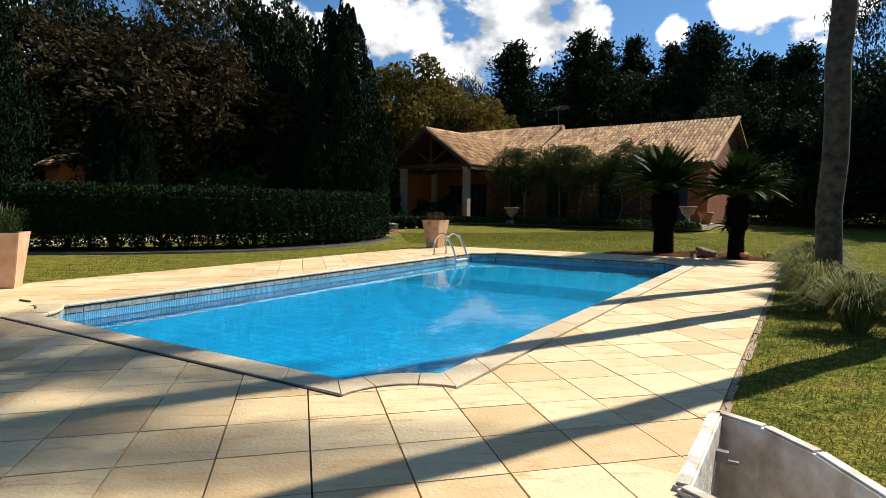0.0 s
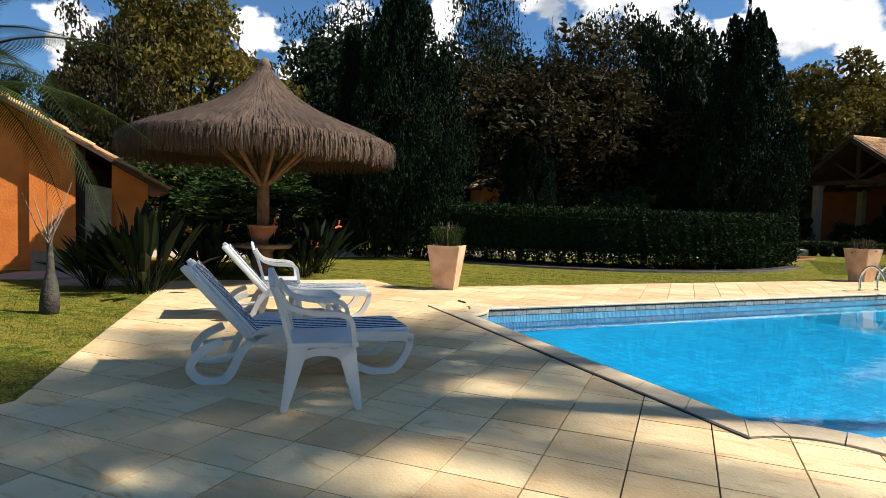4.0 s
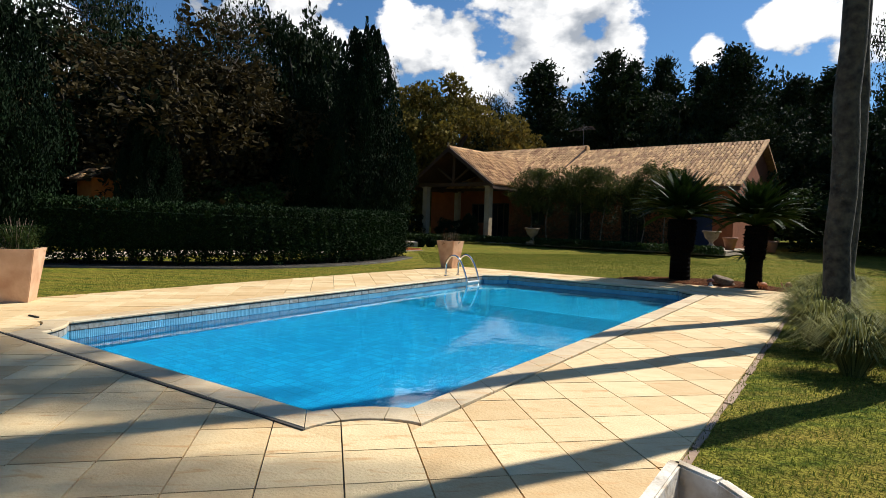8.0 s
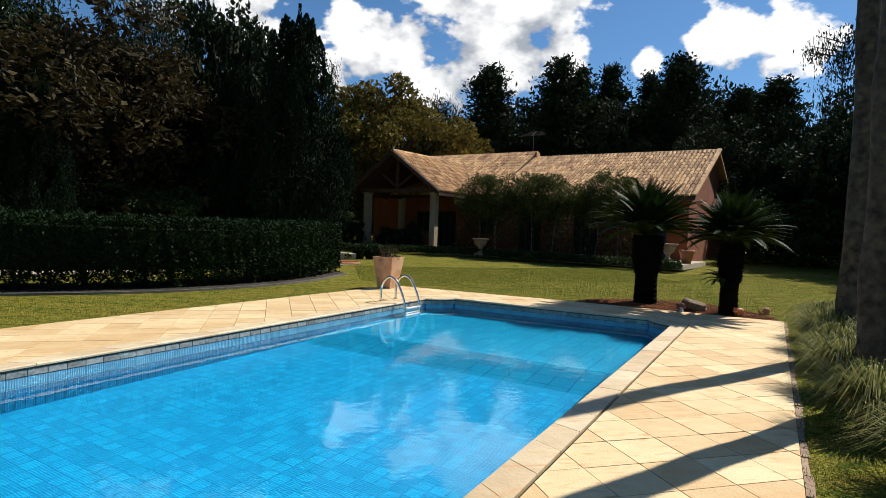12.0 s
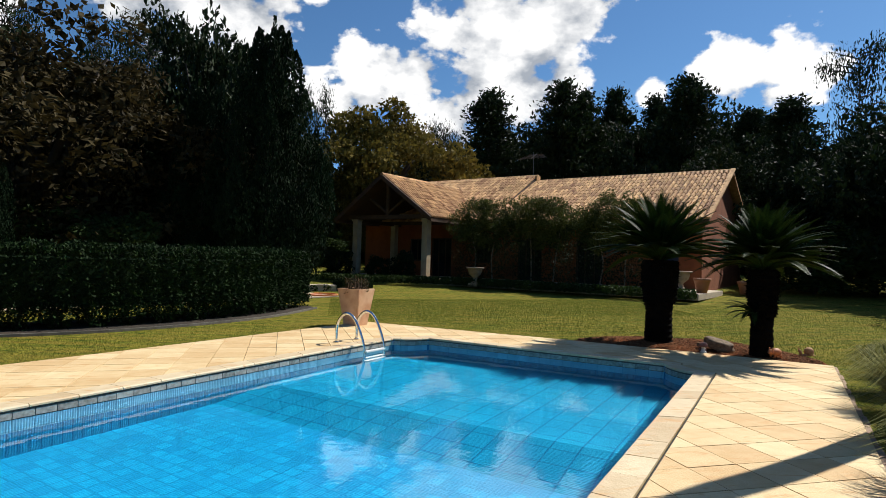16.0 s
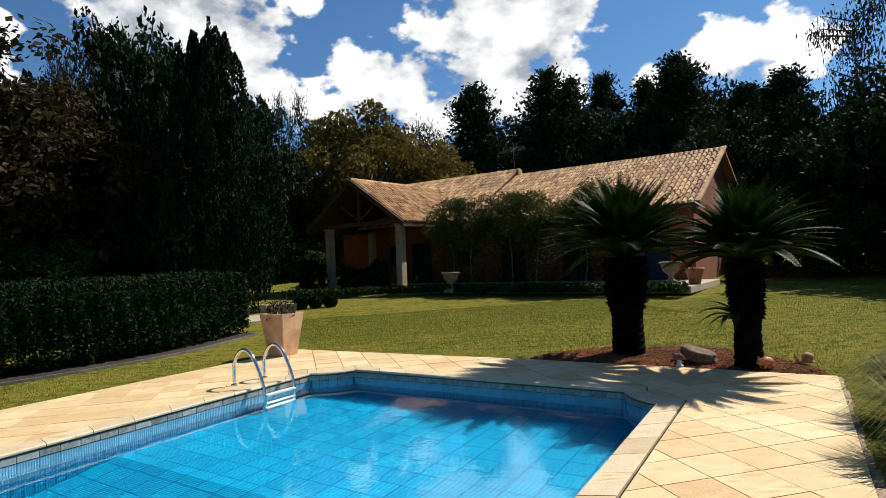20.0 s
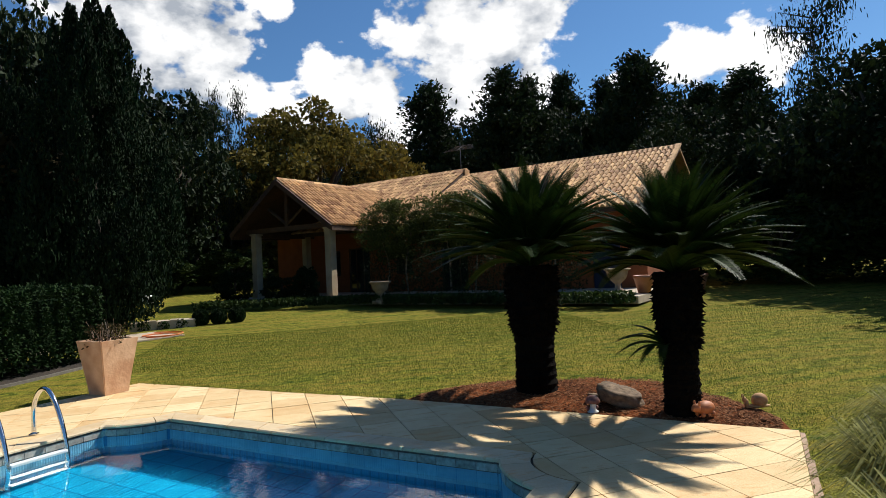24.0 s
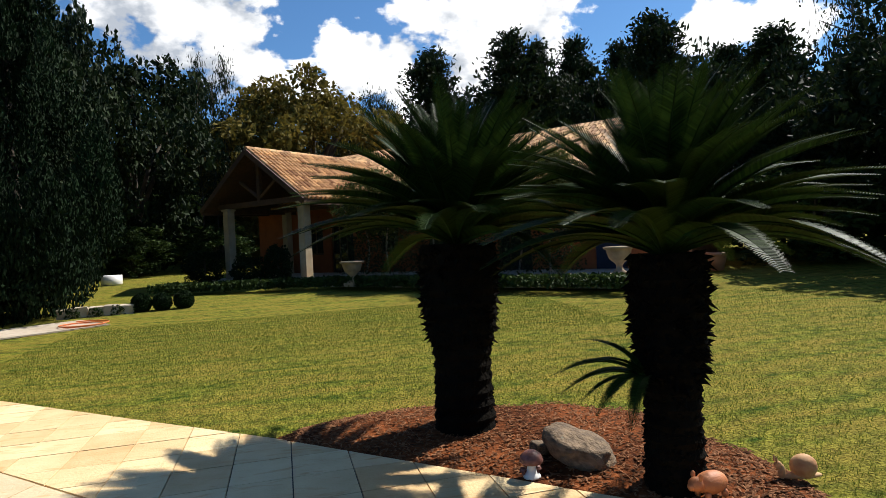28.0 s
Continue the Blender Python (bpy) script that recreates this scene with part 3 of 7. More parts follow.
def wall_between(p, q, z0, z1, t, mat="white_wall"):
    p, q = Vector((*p, 0)), Vector((*q, 0))
    d = (q - p).normalized()
    s = Vector((-d.y, d.x, 0)) * t / 2
    bm = bmesh.new()
    vs = [bm.verts.new(v + Vector((0, 0, z))) for z in (z0, z1) for v in (p - s, q - s, q + s, p + s)]
    for f in ((0, 1, 2, 3), (4, 5, 6, 7), (0, 1, 5, 4), (1, 2, 6, 5), (2, 3, 7, 6), (3, 0, 4, 7)):
        bm.faces.new([vs[i] for i in f])
    bmesh.ops.recalc_face_normals(bm, faces=bm.faces)
    bmesh.ops.bevel(bm, geom=[e for e in bm.edges if (e.verts[0].co.z + e.verts[1].co.z) / 2 > z1 - 0.001], offset=0.012, segments=2, affect="EDGES")
    return bm


for i in range(len(PIT)):
    p, q = PIT[i], PIT[(i + 1) % len(PIT)]
    part("rim_wall", wall_between(p, q, -0.85, 0.035, 0.075), "white_wall", pit)
part("pit_floor", boxed(-1.22, EDGE - 0.85, -0.9, 0.34, EDGE, -0.85, bevel=0), "bed", pit, "", Matrix.Translation(P0) @ Matrix(((E1.x, E2.x, 0, 0), (E1.y, E2.y, 0, 0), (0, 0, 1, 0), (0, 0, 0, 1))))
hinge = part("hinge", boxed(-0.02, -0.05, -0.03, 0.02, 0.05, 0.03, bevel=0.004), "metal_grey", pit, "rusty steel hinge", pose(*pool_xy(0.06, EDGE - 0.05, -0.12), 0, 0, 48))
part("hinge_arm", boxed(0.0, -0.012, -0.05, 0.10, 0.012, -0.035, bevel=0.003), "metal_grey", pit, "", pose(*pool_xy(0.06, EDGE - 0.05, -0.10), 0, 0, -40))


# ---- plants: leaf clouds ----
rng = np.random.default_rng(7)


def leaf_cards(name, centres, size, mat, ratio=0.55, droop=0.0, outward=None, fold=True):
    """One small folded leaf (two quads' worth of triangles) at each centre, turned at random."""
    c = np.asarray(centres, float)
    n = len(c)
    d = rng.normal(size=(n, 3))
    if outward is not None:
        d = d * 0.7 + outward
    d[:, 2] -= droop
    d /= np.linalg.norm(d, axis=1)[:, None]
    s = np.cross(d, rng.normal(size=(n, 3)))
    s /= np.linalg.norm(s, axis=1)[:, None]
    up = np.cross(d, s)
    L = size * rng.uniform(0.6, 1.3, n)[:, None]
    W = L * ratio * 0.5
    tip, base = c + d * L * 0.5, c - d * L * 0.5
    left, right = c + s * W + up * W * 0.35, c - s * W + up * W * 0.35
    v = np.stack([base, right, tip, left], 1).reshape(-1, 3)
    f = np.arange(n * 4).reshape(-1, 4)
    faces = np.concatenate([f[:, [0, 1, 2]], f[:, [0, 2, 3]]])
    return mesh_of(name, v.tolist(), faces.tolist(), mat)


def clump_points(n_clumps, per, shape, radius):
    """Points gathered in clumps; shape(k) gives n random centres inside the crown."""
    cs = shape(n_clumps)
    p = np.repeat(cs, per, 0)
    off = rng.normal(size=p.shape)
    off /= np.linalg.norm(off, axis=1)[:, None]
    p = p + off * radius * rng.uniform(0.3, 1.0, (len(p), 1)) ** 0.5 * np.array([1, 1, 0.75])
    return p, off


def ball_shell(low=0.55):
    def f(k):
        d = rng.normal(size=(k, 3))
        d /= np.linalg.norm(d, axis=1)[:, None]
        lump = 1 + 0.22 * np.sin(d[:, :1] * 5 + 1) * np.cos(d[:, 1:2] * 4 + d[:, 2:] * 3)
        return d * lump * rng.uniform(low, 1.0, (k, 1)) ** 0.6 * np.array([0.5, 0.5, 0.5])
    return f


def limb_set(bm, h0, top, spread, count, r):
    for k in range(count):
        a = 2 * math.pi * k / count + rng.uniform(-0.4, 0.4)
        z0 = h0 * rng.uniform(0.75, 1.1)
        e = Vector((math.cos(a) * spread * rng.uniform(0.5, 1), math.sin(a) * spread * rng.uniform(0.5, 1), top * rng.uniform(0.75, 1)))
        mid = Vector((e.x * 0.45, e.y * 0.45, z0 + (e.z - z0) * 0.6))
        tube([(0, 0, z0), mid, e], r, 5, bm, [r * 0.6, r * 0.4, r * 0.12])


def tree_data(kind):
    """Meshes of one unit tree (height 1, crown width 1): trunk and crown."""
    bm = bmesh.new()
    if kind in ("broad", "yellow", "brown"):
        tube([(0, 0, -0.02), (0.01, 0.01, 0.25), (-0.01, 0.0, 0.6)], 0.03, 7, bm, [0.04, 0.028, 0.016])
        limb_set(bm, 0.28, 0.85, 0.36, 8, 0.03)
        f = ball_shell(0.45)

        def shape(k):
            p = f(k)
            p[:, 2] = p[:, 2] * 0.94 + 0.51
            p[:, :2] *= 1.0 + 0.25 * np.sin(p[:, 2:] * 14)
            return p
        n, per, size, mat = {"broad": (230, 60, 0.035, "leaf_dark"), "yellow": (250, 90, 0.030, "leaf_yellow"), "brown": (230, 60, 0.028, "leaf_brown")}[kind]
        pts, off = clump_points(n, per, shape, 0.085)
        crown = leaf_cards("crown", pts, size, mat, 0.6, 0.15, off)
    elif kind == "shrub":
        limb_set(bm, 0.02, 0.8, 0.3, 7, 0.03)
        f = ball_shell(0.4)

        def shape(k):
            p = f(k)
            p[:, 2] = p[:, 2] * 0.95 + 0.5
            return p
        pts, off = clump_points(150, 46, shape, 0.10)
        crown = leaf_cards("crown", pts, 0.052, "leaf_mid", 0.6, 0.1, off)
    elif kind == "cypress":
        tube([(0, 0, -0.02), (0.02, 0, 0.5), (0, 0, 0.9)], 0.03, 7, bm, [0.035, 0.018, 0.006])
        pts, lifts = [], []
        # flame-shaped sprays, each rising to a point of its own, round a tall leader
        flames = [(0.0, 0.0, 0.58, 1.0, 0.055), (0.045, 0.03, 0.52, 0.945, 0.055), (-0.04, 0.05, 0.48, 0.88, 0.06)]
        for k in range(120):
            z0 = 0.86 * ((k + 0.5) / 120) ** 1.55
            a = k * 2.39996 + rng.uniform(-0.4, 0.4)
            d = 0.40 * min(1.0, 0.42 + z0 * 2.5) * (1 - z0) ** 0.95 * (rng.uniform(0.75, 1.06) if k % 4 else 0.35)
            flames.append((math.cos(a) * d, math.sin(a) * d, z0, min(z0 + rng.uniform(0.14, 0.26) * (1 - 0.35 * z0), 0.95), (0.125 - 0.075 * z0) * rng.uniform(0.8, 1.15)))
        for fx, fy, z0, z1, wide in flames:
            n = 520
            z = rng.uniform(0, 1, n) ** 1.15
            a = rng.uniform(0, 2 * math.pi, n)
            r = wide * np.minimum(z * 4 + 0.45, 1.0) * (1.03 - z) ** 0.75 * rng.uniform(0.45, 1.0, n) ** 0.5
            bend = 1.0 + 0.16 * np.sin(z * 1.6)
            pts.append(np.stack([fx * bend + r * np.cos(a), fy * bend + r * np.sin(a), z0 + z * (z1 - z0)], 1))
            lifts.append(np.stack([np.cos(a) * 0.55, np.sin(a) * 0.55, np.full(n, 1.3)], 1))
        crown = leaf_cards("crown", np.concatenate(pts), 0.016, "leaf_cypress", 0.55, 0, np.concatenate(lifts))
    elif kind == "conifer":
        tube([(0, 0, -0.02), (0, 0, 0.5), (0, 0, 0.97)], 0.02, 6, bm, [0.03, 0.018, 0.005])
        pts, offs = [], []
        for k in range(260):
            z = rng.uniform(0.12, 0.98)
            a = rng.uniform(0, 2 * math.pi)
            L = 0.5 * (1.0 - z) ** 0.66 * rng.uniform(0.6, 1.1)
            n = 50
            t = np.linspace(0.15, 1, n)[:, None]
            way = np.array([math.cos(a), math.sin(a), -0.10])
            q = np.array([0, 0, z]) + way * L * t + rng.normal(size=(n, 3)) * np.array([0.035, 0.035, 0.015])
            pts.append(q)
            offs.append(np.tile(way + np.array([0, 0, 0.5]), (n, 1)))
        crown = leaf_cards("crown", np.concatenate(pts), 0.031, "leaf_dark", 0.4, 0.1, np.concatenate(offs))
    else:  # sparse and pine: tall bare stems with broken foliage
        tube([(0, 0, -0.02), (0.02, 0, 0.4), (0, 0.02, 0.97)], 0.012, 6, bm, [0.018, 0.013, 0.004])
        pts, offs = [], []
        lowest = 0.35 if kind == "sparse" else 0.25
        for k in range(70 if kind == "sparse" else 60):
            z = rng.uniform(lowest, 0.96)
            a = rng.uniform(0, 2 * math.pi)
            L = (0.5 if kind == "sparse" else 0.5 * (1.1 - z)) * rng.uniform(0.35, 1.0)
            e = Vector((math.cos(a) * L, math.sin(a) * L, z + 0.05))
            tube([(0, 0, z), e * 0.5 + Vector((0, 0, z * 0.5)), e], 0.003, 3, bm, [0.004, 0.003, 0.001])
            n = 55 if kind == "sparse" else 30
            q = np.array(e) * rng.uniform(0.6, 1.0) + rng.normal(size=(n, 3)) * np.array([0.09, 0.09, 0.03])
            q[:, 2] += (z - q[:, 2].mean()) + 0.03
            pts.append(q)
            offs.append(rng.normal(size=(n, 3)))
        crown = leaf_cards("crown", np.concatenate(pts), 0.035, "leaf_dark", 0.4, 0.1, np.concatenate(offs))
    trunk = bm_mesh("trunk", bm, "bark", True)
    return trunk, crown


TREE_LABEL = {"broad": ("dark broadleaf tree with a dense uneven crown", "tree"), "yellow": ("broadleaf tree with yellowing green leaves", "tree"),
              "brown": ("broadleaf tree with thin russet foliage", "tree"), "shrub": ("loose green garden shrub", "shrub"),
              "cypress": ("tall dark columnar cypress", "cypress"), "conifer": ("dark pointed conifer in a wooded belt", "conifer"),
              "sparse": ("tall slender tree with sparse broken foliage", "tree"), "pine": ("thin tall pine with bare lower stem", "pine")}
TREES = [
    ("conifer", 15.4, 52.7, 15.8, 10.0),
    ("conifer", 20.9, 49.0, 16.0, 10.4),
    ("conifer", 27.5, 52.7, 16.7, 9.4),
    ("conifer", 30.0, 44.6, 15.9, 10.4),
    ("broad", 38.9, 50.6, 15.3, 10.4),
    ("conifer", 34.5, 38.8, 13.0, 8.6),
    ("sparse", 33.3, 31.8, 14.6, 4.6),
    ("broad", 25.0, 28.6, 6.4, 6.3),
    ("broad", 28.6, 28.0, 8.5, 6.6),
    ("yellow", 5.9, 48.0, 12.8, 12.0),
    ("yellow", 3.6, 46.5, 9.0, 6.0),
    ("sparse", 11.3, 53.5, 12.7, 3.5),
    ("pine", -0.3, 43.6, 12.6, 2.4),
    ("pine", 1.0, 45.2, 13.0, 2.8),
    ("pine", 0.4, 44.2, 11.4, 2.0),
    ("conifer", 29.9, 49.3, 15.4, 8.0),
    ("conifer", 23.2, 50.0, 15.6, 8.0),
    ("conifer", 33.8, 42.1, 12.8, 7.5),
    ("broad", 26.5, 47.0, 12.6, 9.0),
    ("broad", 36.0, 46.0, 12.5, 9.5),
    ("broad", -3.8, 57.5, 15.0, 7.9),
    ("broad", -4.3, 35.1, 12.6, 5.7),
    ("sparse", -11.1, 45.6, 16.3, 7.0),
    ("sparse", -13.4, 26.4, 13.2, 4.4),
    ("sparse", -15.8, 48.1, 16.9, 2.0),
    ("brown", -6.4, 23.8, 8.3, 7.2),
    ("broad", -5.6, 27.3, 7.6, 5.8),
    ("yellow", -21.4, 13.7, 8.9, 7.6),
    ("sparse", -26.6, 31.4, 15.0, 7.6),
    ("sparse", -24.3, 35.4, 15.1, 5.9),
    ("sparse", -19.0, 42.5, 16.6, 4.9),
    ("brown", -8.1, 23.1, 8.6, 11.2),
    ("sparse", -9.9, 40.2, 14.4, 6.2),
    ("broad", -3.4, 27.1, 10.9, 5.8),
    ("sparse", -27.1, 16.9, 10.7, 5.4),
    ("brown", -19.9, 9.8, 6.9, 4.1),
    ("shrub", -13.6, 11.0, 2.0, 6.5),
    ("shrub", -5.8, 21.6, 2.5, 3.6),
    ("shrub", -2.6, 38.0, 2.3, 3.6),
    ("shrub", -19.3, 7.4, 2.6, 2.6),
    ("shrub", -10.7, 20.0, 1.1, 4.6),
    ("shrub", -4.5, 20.2, 2.4, 2.5),
    ("cypress", -8.8, 10.95, 8.3, 5.4),
    ("cypress", -10.6, 11.1, 7.0, 2.2),
    ("cypress", -7.4, 18.0, 5.6, 3.0),
    ("cypress", -0.25, 22.3, 9.7, 6.2),
    ("cypress", -2.6, 23.2, 7.4, 4.6),
    ("cypress", -4.6, 24.6, 6.2, 4.2),
    ("broad", 24.6, 20.0, 8.2, 7.0),
    ("broad", 24.2, 15.5, 8.0, 6.5),
    ("broad", 22.8, 11.2, 7.4, 6.0),
]
# the wooded belt that closes the garden
belt = np.random.default_rng(5)
for k in range(36):
    az = radians(-78 + 146 * (k + belt.uniform(-0.3, 0.3)) / 35)
    d = belt.uniform(56, 68)
    TREES.append((("broad", "brown", "broad", "conifer", "broad")[k % 5], 3 + d * math.sin(az), 3 + d * math.cos(az), belt.uniform(9.5, 13.0), belt.uniform(8, 11)))
for k in range(40):
    az = radians(-80 + 150 * (k + belt.uniform(-0.3, 0.3)) / 39)
    d = belt.uniform(47, 54)
    TREES.append(("shrub", 3 + d * math.sin(az), 3 + d * math.cos(az), belt.uniform(3.2, 5.5), belt.uniform(6, 9)))
for x, y, h, w in ((26.5, 27.0, 6.5, 6.0), (26.5, 22.0, 7.5, 7), (28.0, 17.5, 7, 7), (31, 13, 9, 8), (24.5, 31.5, 8, 7), (-14, 26, 10, 8), (-18, 21, 9.5, 7.5), (-12, 31, 10.6, 9), (-3, 40, 12, 8), (-23, 27, 12, 9), (18, 57, 13.5, 11), (25, 55, 13.8, 11), (33.5, 50, 13, 10.5), (11, 58, 12, 9)):
    TREES.append(("broad", x, y, h, w))
for x, y, h, w in ((21.5, 22.0, 3.0, 5), (24.5, 19.0, 3.0, 5), (27, 14, 3.2, 5), (-4.5, 25.5, 3.0, 5), (-8.5, 22.5, 3, 5), (-13.5, 18.5, 3, 5), (-17, 13, 3, 5), (-20, 9, 3, 5), (1.0, 40.5, 2.4, 4), (-4, 39, 3, 5)):
    TREES.append(("shrub", x, y, h, w))
TREES = [(k, x, y, h * (1.14 if x < -19 and y < 20 and k != "shrub" else 1.0), w * (1.3 if k == "conifer" else 1.0)) for k, x, y, h, w in TREES]
protos = {}
for kind, x, y, h, w in TREES:
    variants = protos.setdefault(kind, [])
    m = Matrix.Translation((x, y, rise(x, y) - 0.02)) @ pose(0, 0, 0, 0, 0, rng.uniform(0, 360)) @ Matrix.Diagonal((w, w, h, 1))
    if len(variants) < (2 if kind in ("broad", "cypress", "sparse", "conifer") else 1):
        label, cat = TREE_LABEL[kind]
        t = thing(cat.replace(" ", "_"), label, cat, m, group=f"{kind} trees of the garden's edge")
        trunk, crown = tree_data(kind)
        part("trunk", trunk, "bark", t)
        part("crown", crown, "leaf_dark", t)
        variants.append(t)
        t.scale = (w, w, h)
    else:
        src = variants[int(rng.integers(len(variants)))]
        c = src.copy()
        scene.collection.objects.link(c)
        c.matrix_world = m
        for ch in src.children:
            d = ch.copy()
            scene.collection.objects.link(d)
            d.parent = c


# ---- hedge ----
def hedge():
    t = thing("hedge", "clipped dark green hedge with bare stems at its foot", "hedge")
    line = curve_points([(-7.0, 10.5, 0), (-4.6, 11.0, 0), (-2.0, 12.3, 0), (0.2, 14.6, 0), (1.45, 17.2, 0)], 10)
    depth = 1.3
    pts, offs = [], []
    for i in range(len(line) - 1):
        p, q = line[i], line[i + 1]
        d = (q - p)
        L = d.length
        d.normalize()
        s = Vector((-d.y, d.x, 0))
        n = int(3300 * L)
        u, v, z = rng.uniform(0, 1, n), rng.uniform(0, 1, n), rng.uniform(0.17, 1.46, n)
        side = rng.choice(4, n, p=(0.46, 0.14, 0.2, 0.2))
        v = np.where(side == 0, rng.normal(0.03, 0.03, n), np.where(side == 1, rng.normal(0.97, 0.03, n), v))
        z = np.where(side >= 2, rng.normal(1.44, 0.04, n), z) + 0.035 * np.sin(7 * (i + u)) + 0.03 * np.sin(2.3 * (i + u) + 1)
        v = v + 0.03 * np.sin(5 * (i + u) + 3 * z)
        c = np.array(p)[None] + np.array(d)[None] * (u * L)[:, None] + np.array(s)[None] * (v * depth)[:, None] + np.array([0, 0, 1])[None] * z[:, None]
        pts.append(c)
        o = np.where((side == 0)[:, None], -np.array(s)[None], np.where((side == 1)[:, None], np.array(s)[None], np.array([[0, 0, 1.0]])))
        offs.append(o)
        # skirt of low growth with an arched gap between every two bushes
        n = int(1000 * L)
        u, z = rng.uniform(0, 1, n), rng.uniform(0.02, 0.42, n)
        keep = z > 0.31 * np.clip(-np.cos(math.pi * (i + u)) * 1.25, 0, 1) * (0.75 + 0.25 * math.sin(2.1 * i))
        u, z = u[keep], z[keep]
        v = rng.normal(0.10, 0.06, len(u)) + rng.integers(0, 2, len(u)) * 0.5
        pts.append(np.array(p)[None] + np.array(d)[None] * (u * L)[:, None] + np.array(s)[None] * (v * depth)[:, None] + np.array([0, 0, 1])[None] * z[:, None])
        offs.append(np.tile(-np.array(s), (len(u), 1)))
        if i % 2 == 0:
            b = p + s * 0.45
            for k in range(3):
                part("stem", tube([b, b + Vector((rng.uniform(-.1, .1), rng.uniform(-.1, .1), 0.3)), b + Vector((rng.uniform(-.3, .3), rng.uniform(-.3, .3), 0.8))], 0.03, 5, None, [0.035, 0.025, 0.012]), "bark", t)
    # solid core whose near-black colour stands in for the shade inside
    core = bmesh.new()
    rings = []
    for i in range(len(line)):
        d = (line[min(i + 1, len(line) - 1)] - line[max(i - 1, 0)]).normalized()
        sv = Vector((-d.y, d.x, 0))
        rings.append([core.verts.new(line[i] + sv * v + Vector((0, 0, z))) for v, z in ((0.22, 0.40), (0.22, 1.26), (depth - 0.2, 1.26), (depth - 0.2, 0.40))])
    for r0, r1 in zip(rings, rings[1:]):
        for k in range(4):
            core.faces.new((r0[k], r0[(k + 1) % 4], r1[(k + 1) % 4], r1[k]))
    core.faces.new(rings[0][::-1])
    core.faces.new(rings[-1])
    part("inner_growth", core, "leaf_cypress", t, "solid dark core standing in for the shade among the leaves")
    # end cap
    n = 5200
    c = np.array(line[-1])[None] + np.array(s)[None] * rng.uniform(0, depth, n)[:, None] + rng.normal(0, 0.04, (n, 3))
    c[:, 2] = rng.uniform(0.17, 1.46, n)
    pts.append(c)
    offs.append(np.tile(np.array(d), (n, 1)))
    part("foliage", leaf_cards("foliage", np.concatenate(pts), 0.075, "leaf_hedge", 0.6, 0, np.concatenate(offs)), "", t)
    drape(t)


hedge()


def hedge_border():
    """Dark bed under the hedge with a thin cement kerb towards the lawn."""
    line = curve_points([(-7.0, 10.5, 0), (-4.6, 11.0, 0), (-2.0, 12.3, 0), (0.2, 14.6, 0), (1.45, 17.2, 0)], 10)
    bed, kerb = bmesh.new(), bmesh.new()
    last = None
    for i, p in enumerate(line):
        d = (line[min(i + 1, len(line) - 1)] - line[max(i - 1, 0)]).normalized()
        s = Vector((-d.y, d.x, 0))
        b = [bed.verts.new(p + s * v + Vector((0, 0, z))) for v, z in ((-0.22, 0.012), (-0.05, 0.035), (1.0, 0.03), (1.35, 0.012))]
        k = [kerb.verts.new(p + s * v + Vector((0, 0, z))) for v, z in ((-0.27, -0.02), (-0.27, 0.028), (-0.23, 0.028), (-0.23, -0.02))]
        if last:
            for j in range(3):
                bed.faces.new((last[0][j], b[j], b[j + 1], last[0][j + 1]))
                kerb.faces.new((last[1][j], k[j], k[j + 1], last[1][j + 1]))
        last = (b, k)
    drape(structure("hedge_bed", bm_mesh("hedge_bed", bed, "bed_soil"), "dark bare soil under the clipped hedge", "soil"))
    drape(structure("hedge_kerb", bm_mesh("hedge_kerb", kerb, "thin_kerb"), "thin grey cement kerb along the hedge", "kerb"))


hedge_border()


# ---- house ----
HM = Matrix(((0.70, 0.714, 0, 8.26), (-0.714, 0.70, 0, 30.13), (0, 0, 1, 0.42), (0, 0, 0, 1)))


def roof_tiles(corner, along, up, cols, rows, rise):
    """Barrel tiles, each an arched piece that tapers and laps over the course below."""
    c, a, u = Vector(corner), Vector(along), Vector(up)
    w, L = a.length / cols, u.length / rows
    a, u = a.normalized(), u.normalized()
    nrm = a.cross(u).normalized()
    if nrm.z < 0:
        nrm = -nrm
    verts, faces = [], []
    for r in range(rows):
        for k in range(cols):
            o = c + a * (w * (k + 0.5) + random.uniform(-0.012, 0.012)) + u * (L * r + random.uniform(-0.015, 0.015))
            i = len(verts)
            for s, half, lift in ((-0.03, 0.41, 0.028), (L * 1.08, 0.34, 0.0)):
                for q in range(5):
                    t = math.pi * q / 4
                    verts.append(o + a * (-math.cos(t) * w * half) + u * s + nrm * (math.sin(t) * rise + lift))
            for q in range(4):
                faces.append((i + q, i + q + 1, i + q + 6, i + q + 5))
            faces.append((i + 4, i + 3, i + 2, i + 1, i))
    return mesh_of("roof_tiles", verts, faces, "roof_tile")


def slab(pts, thick):
    """A sloping plate of a thickness, hung below its upper face."""
    bm = bmesh.new()
    p = [Vector(q) for q in pts]
    n = (p[1] - p[0]).cross(p[2] - p[0]).normalized()
    if n.z < 0:
        n = -n
    up = [bm.verts.new(q) for q in p]
    lo = [bm.verts.new(q - n * thick) for q in p]
    bm.faces.new(up)
    bm.faces.new(lo[::-1])
    for i in range(len(p)):
        bm.faces.new((up[i], up[(i + 1) % len(p)], lo[(i + 1) % len(p)], lo[i]))
    return bm


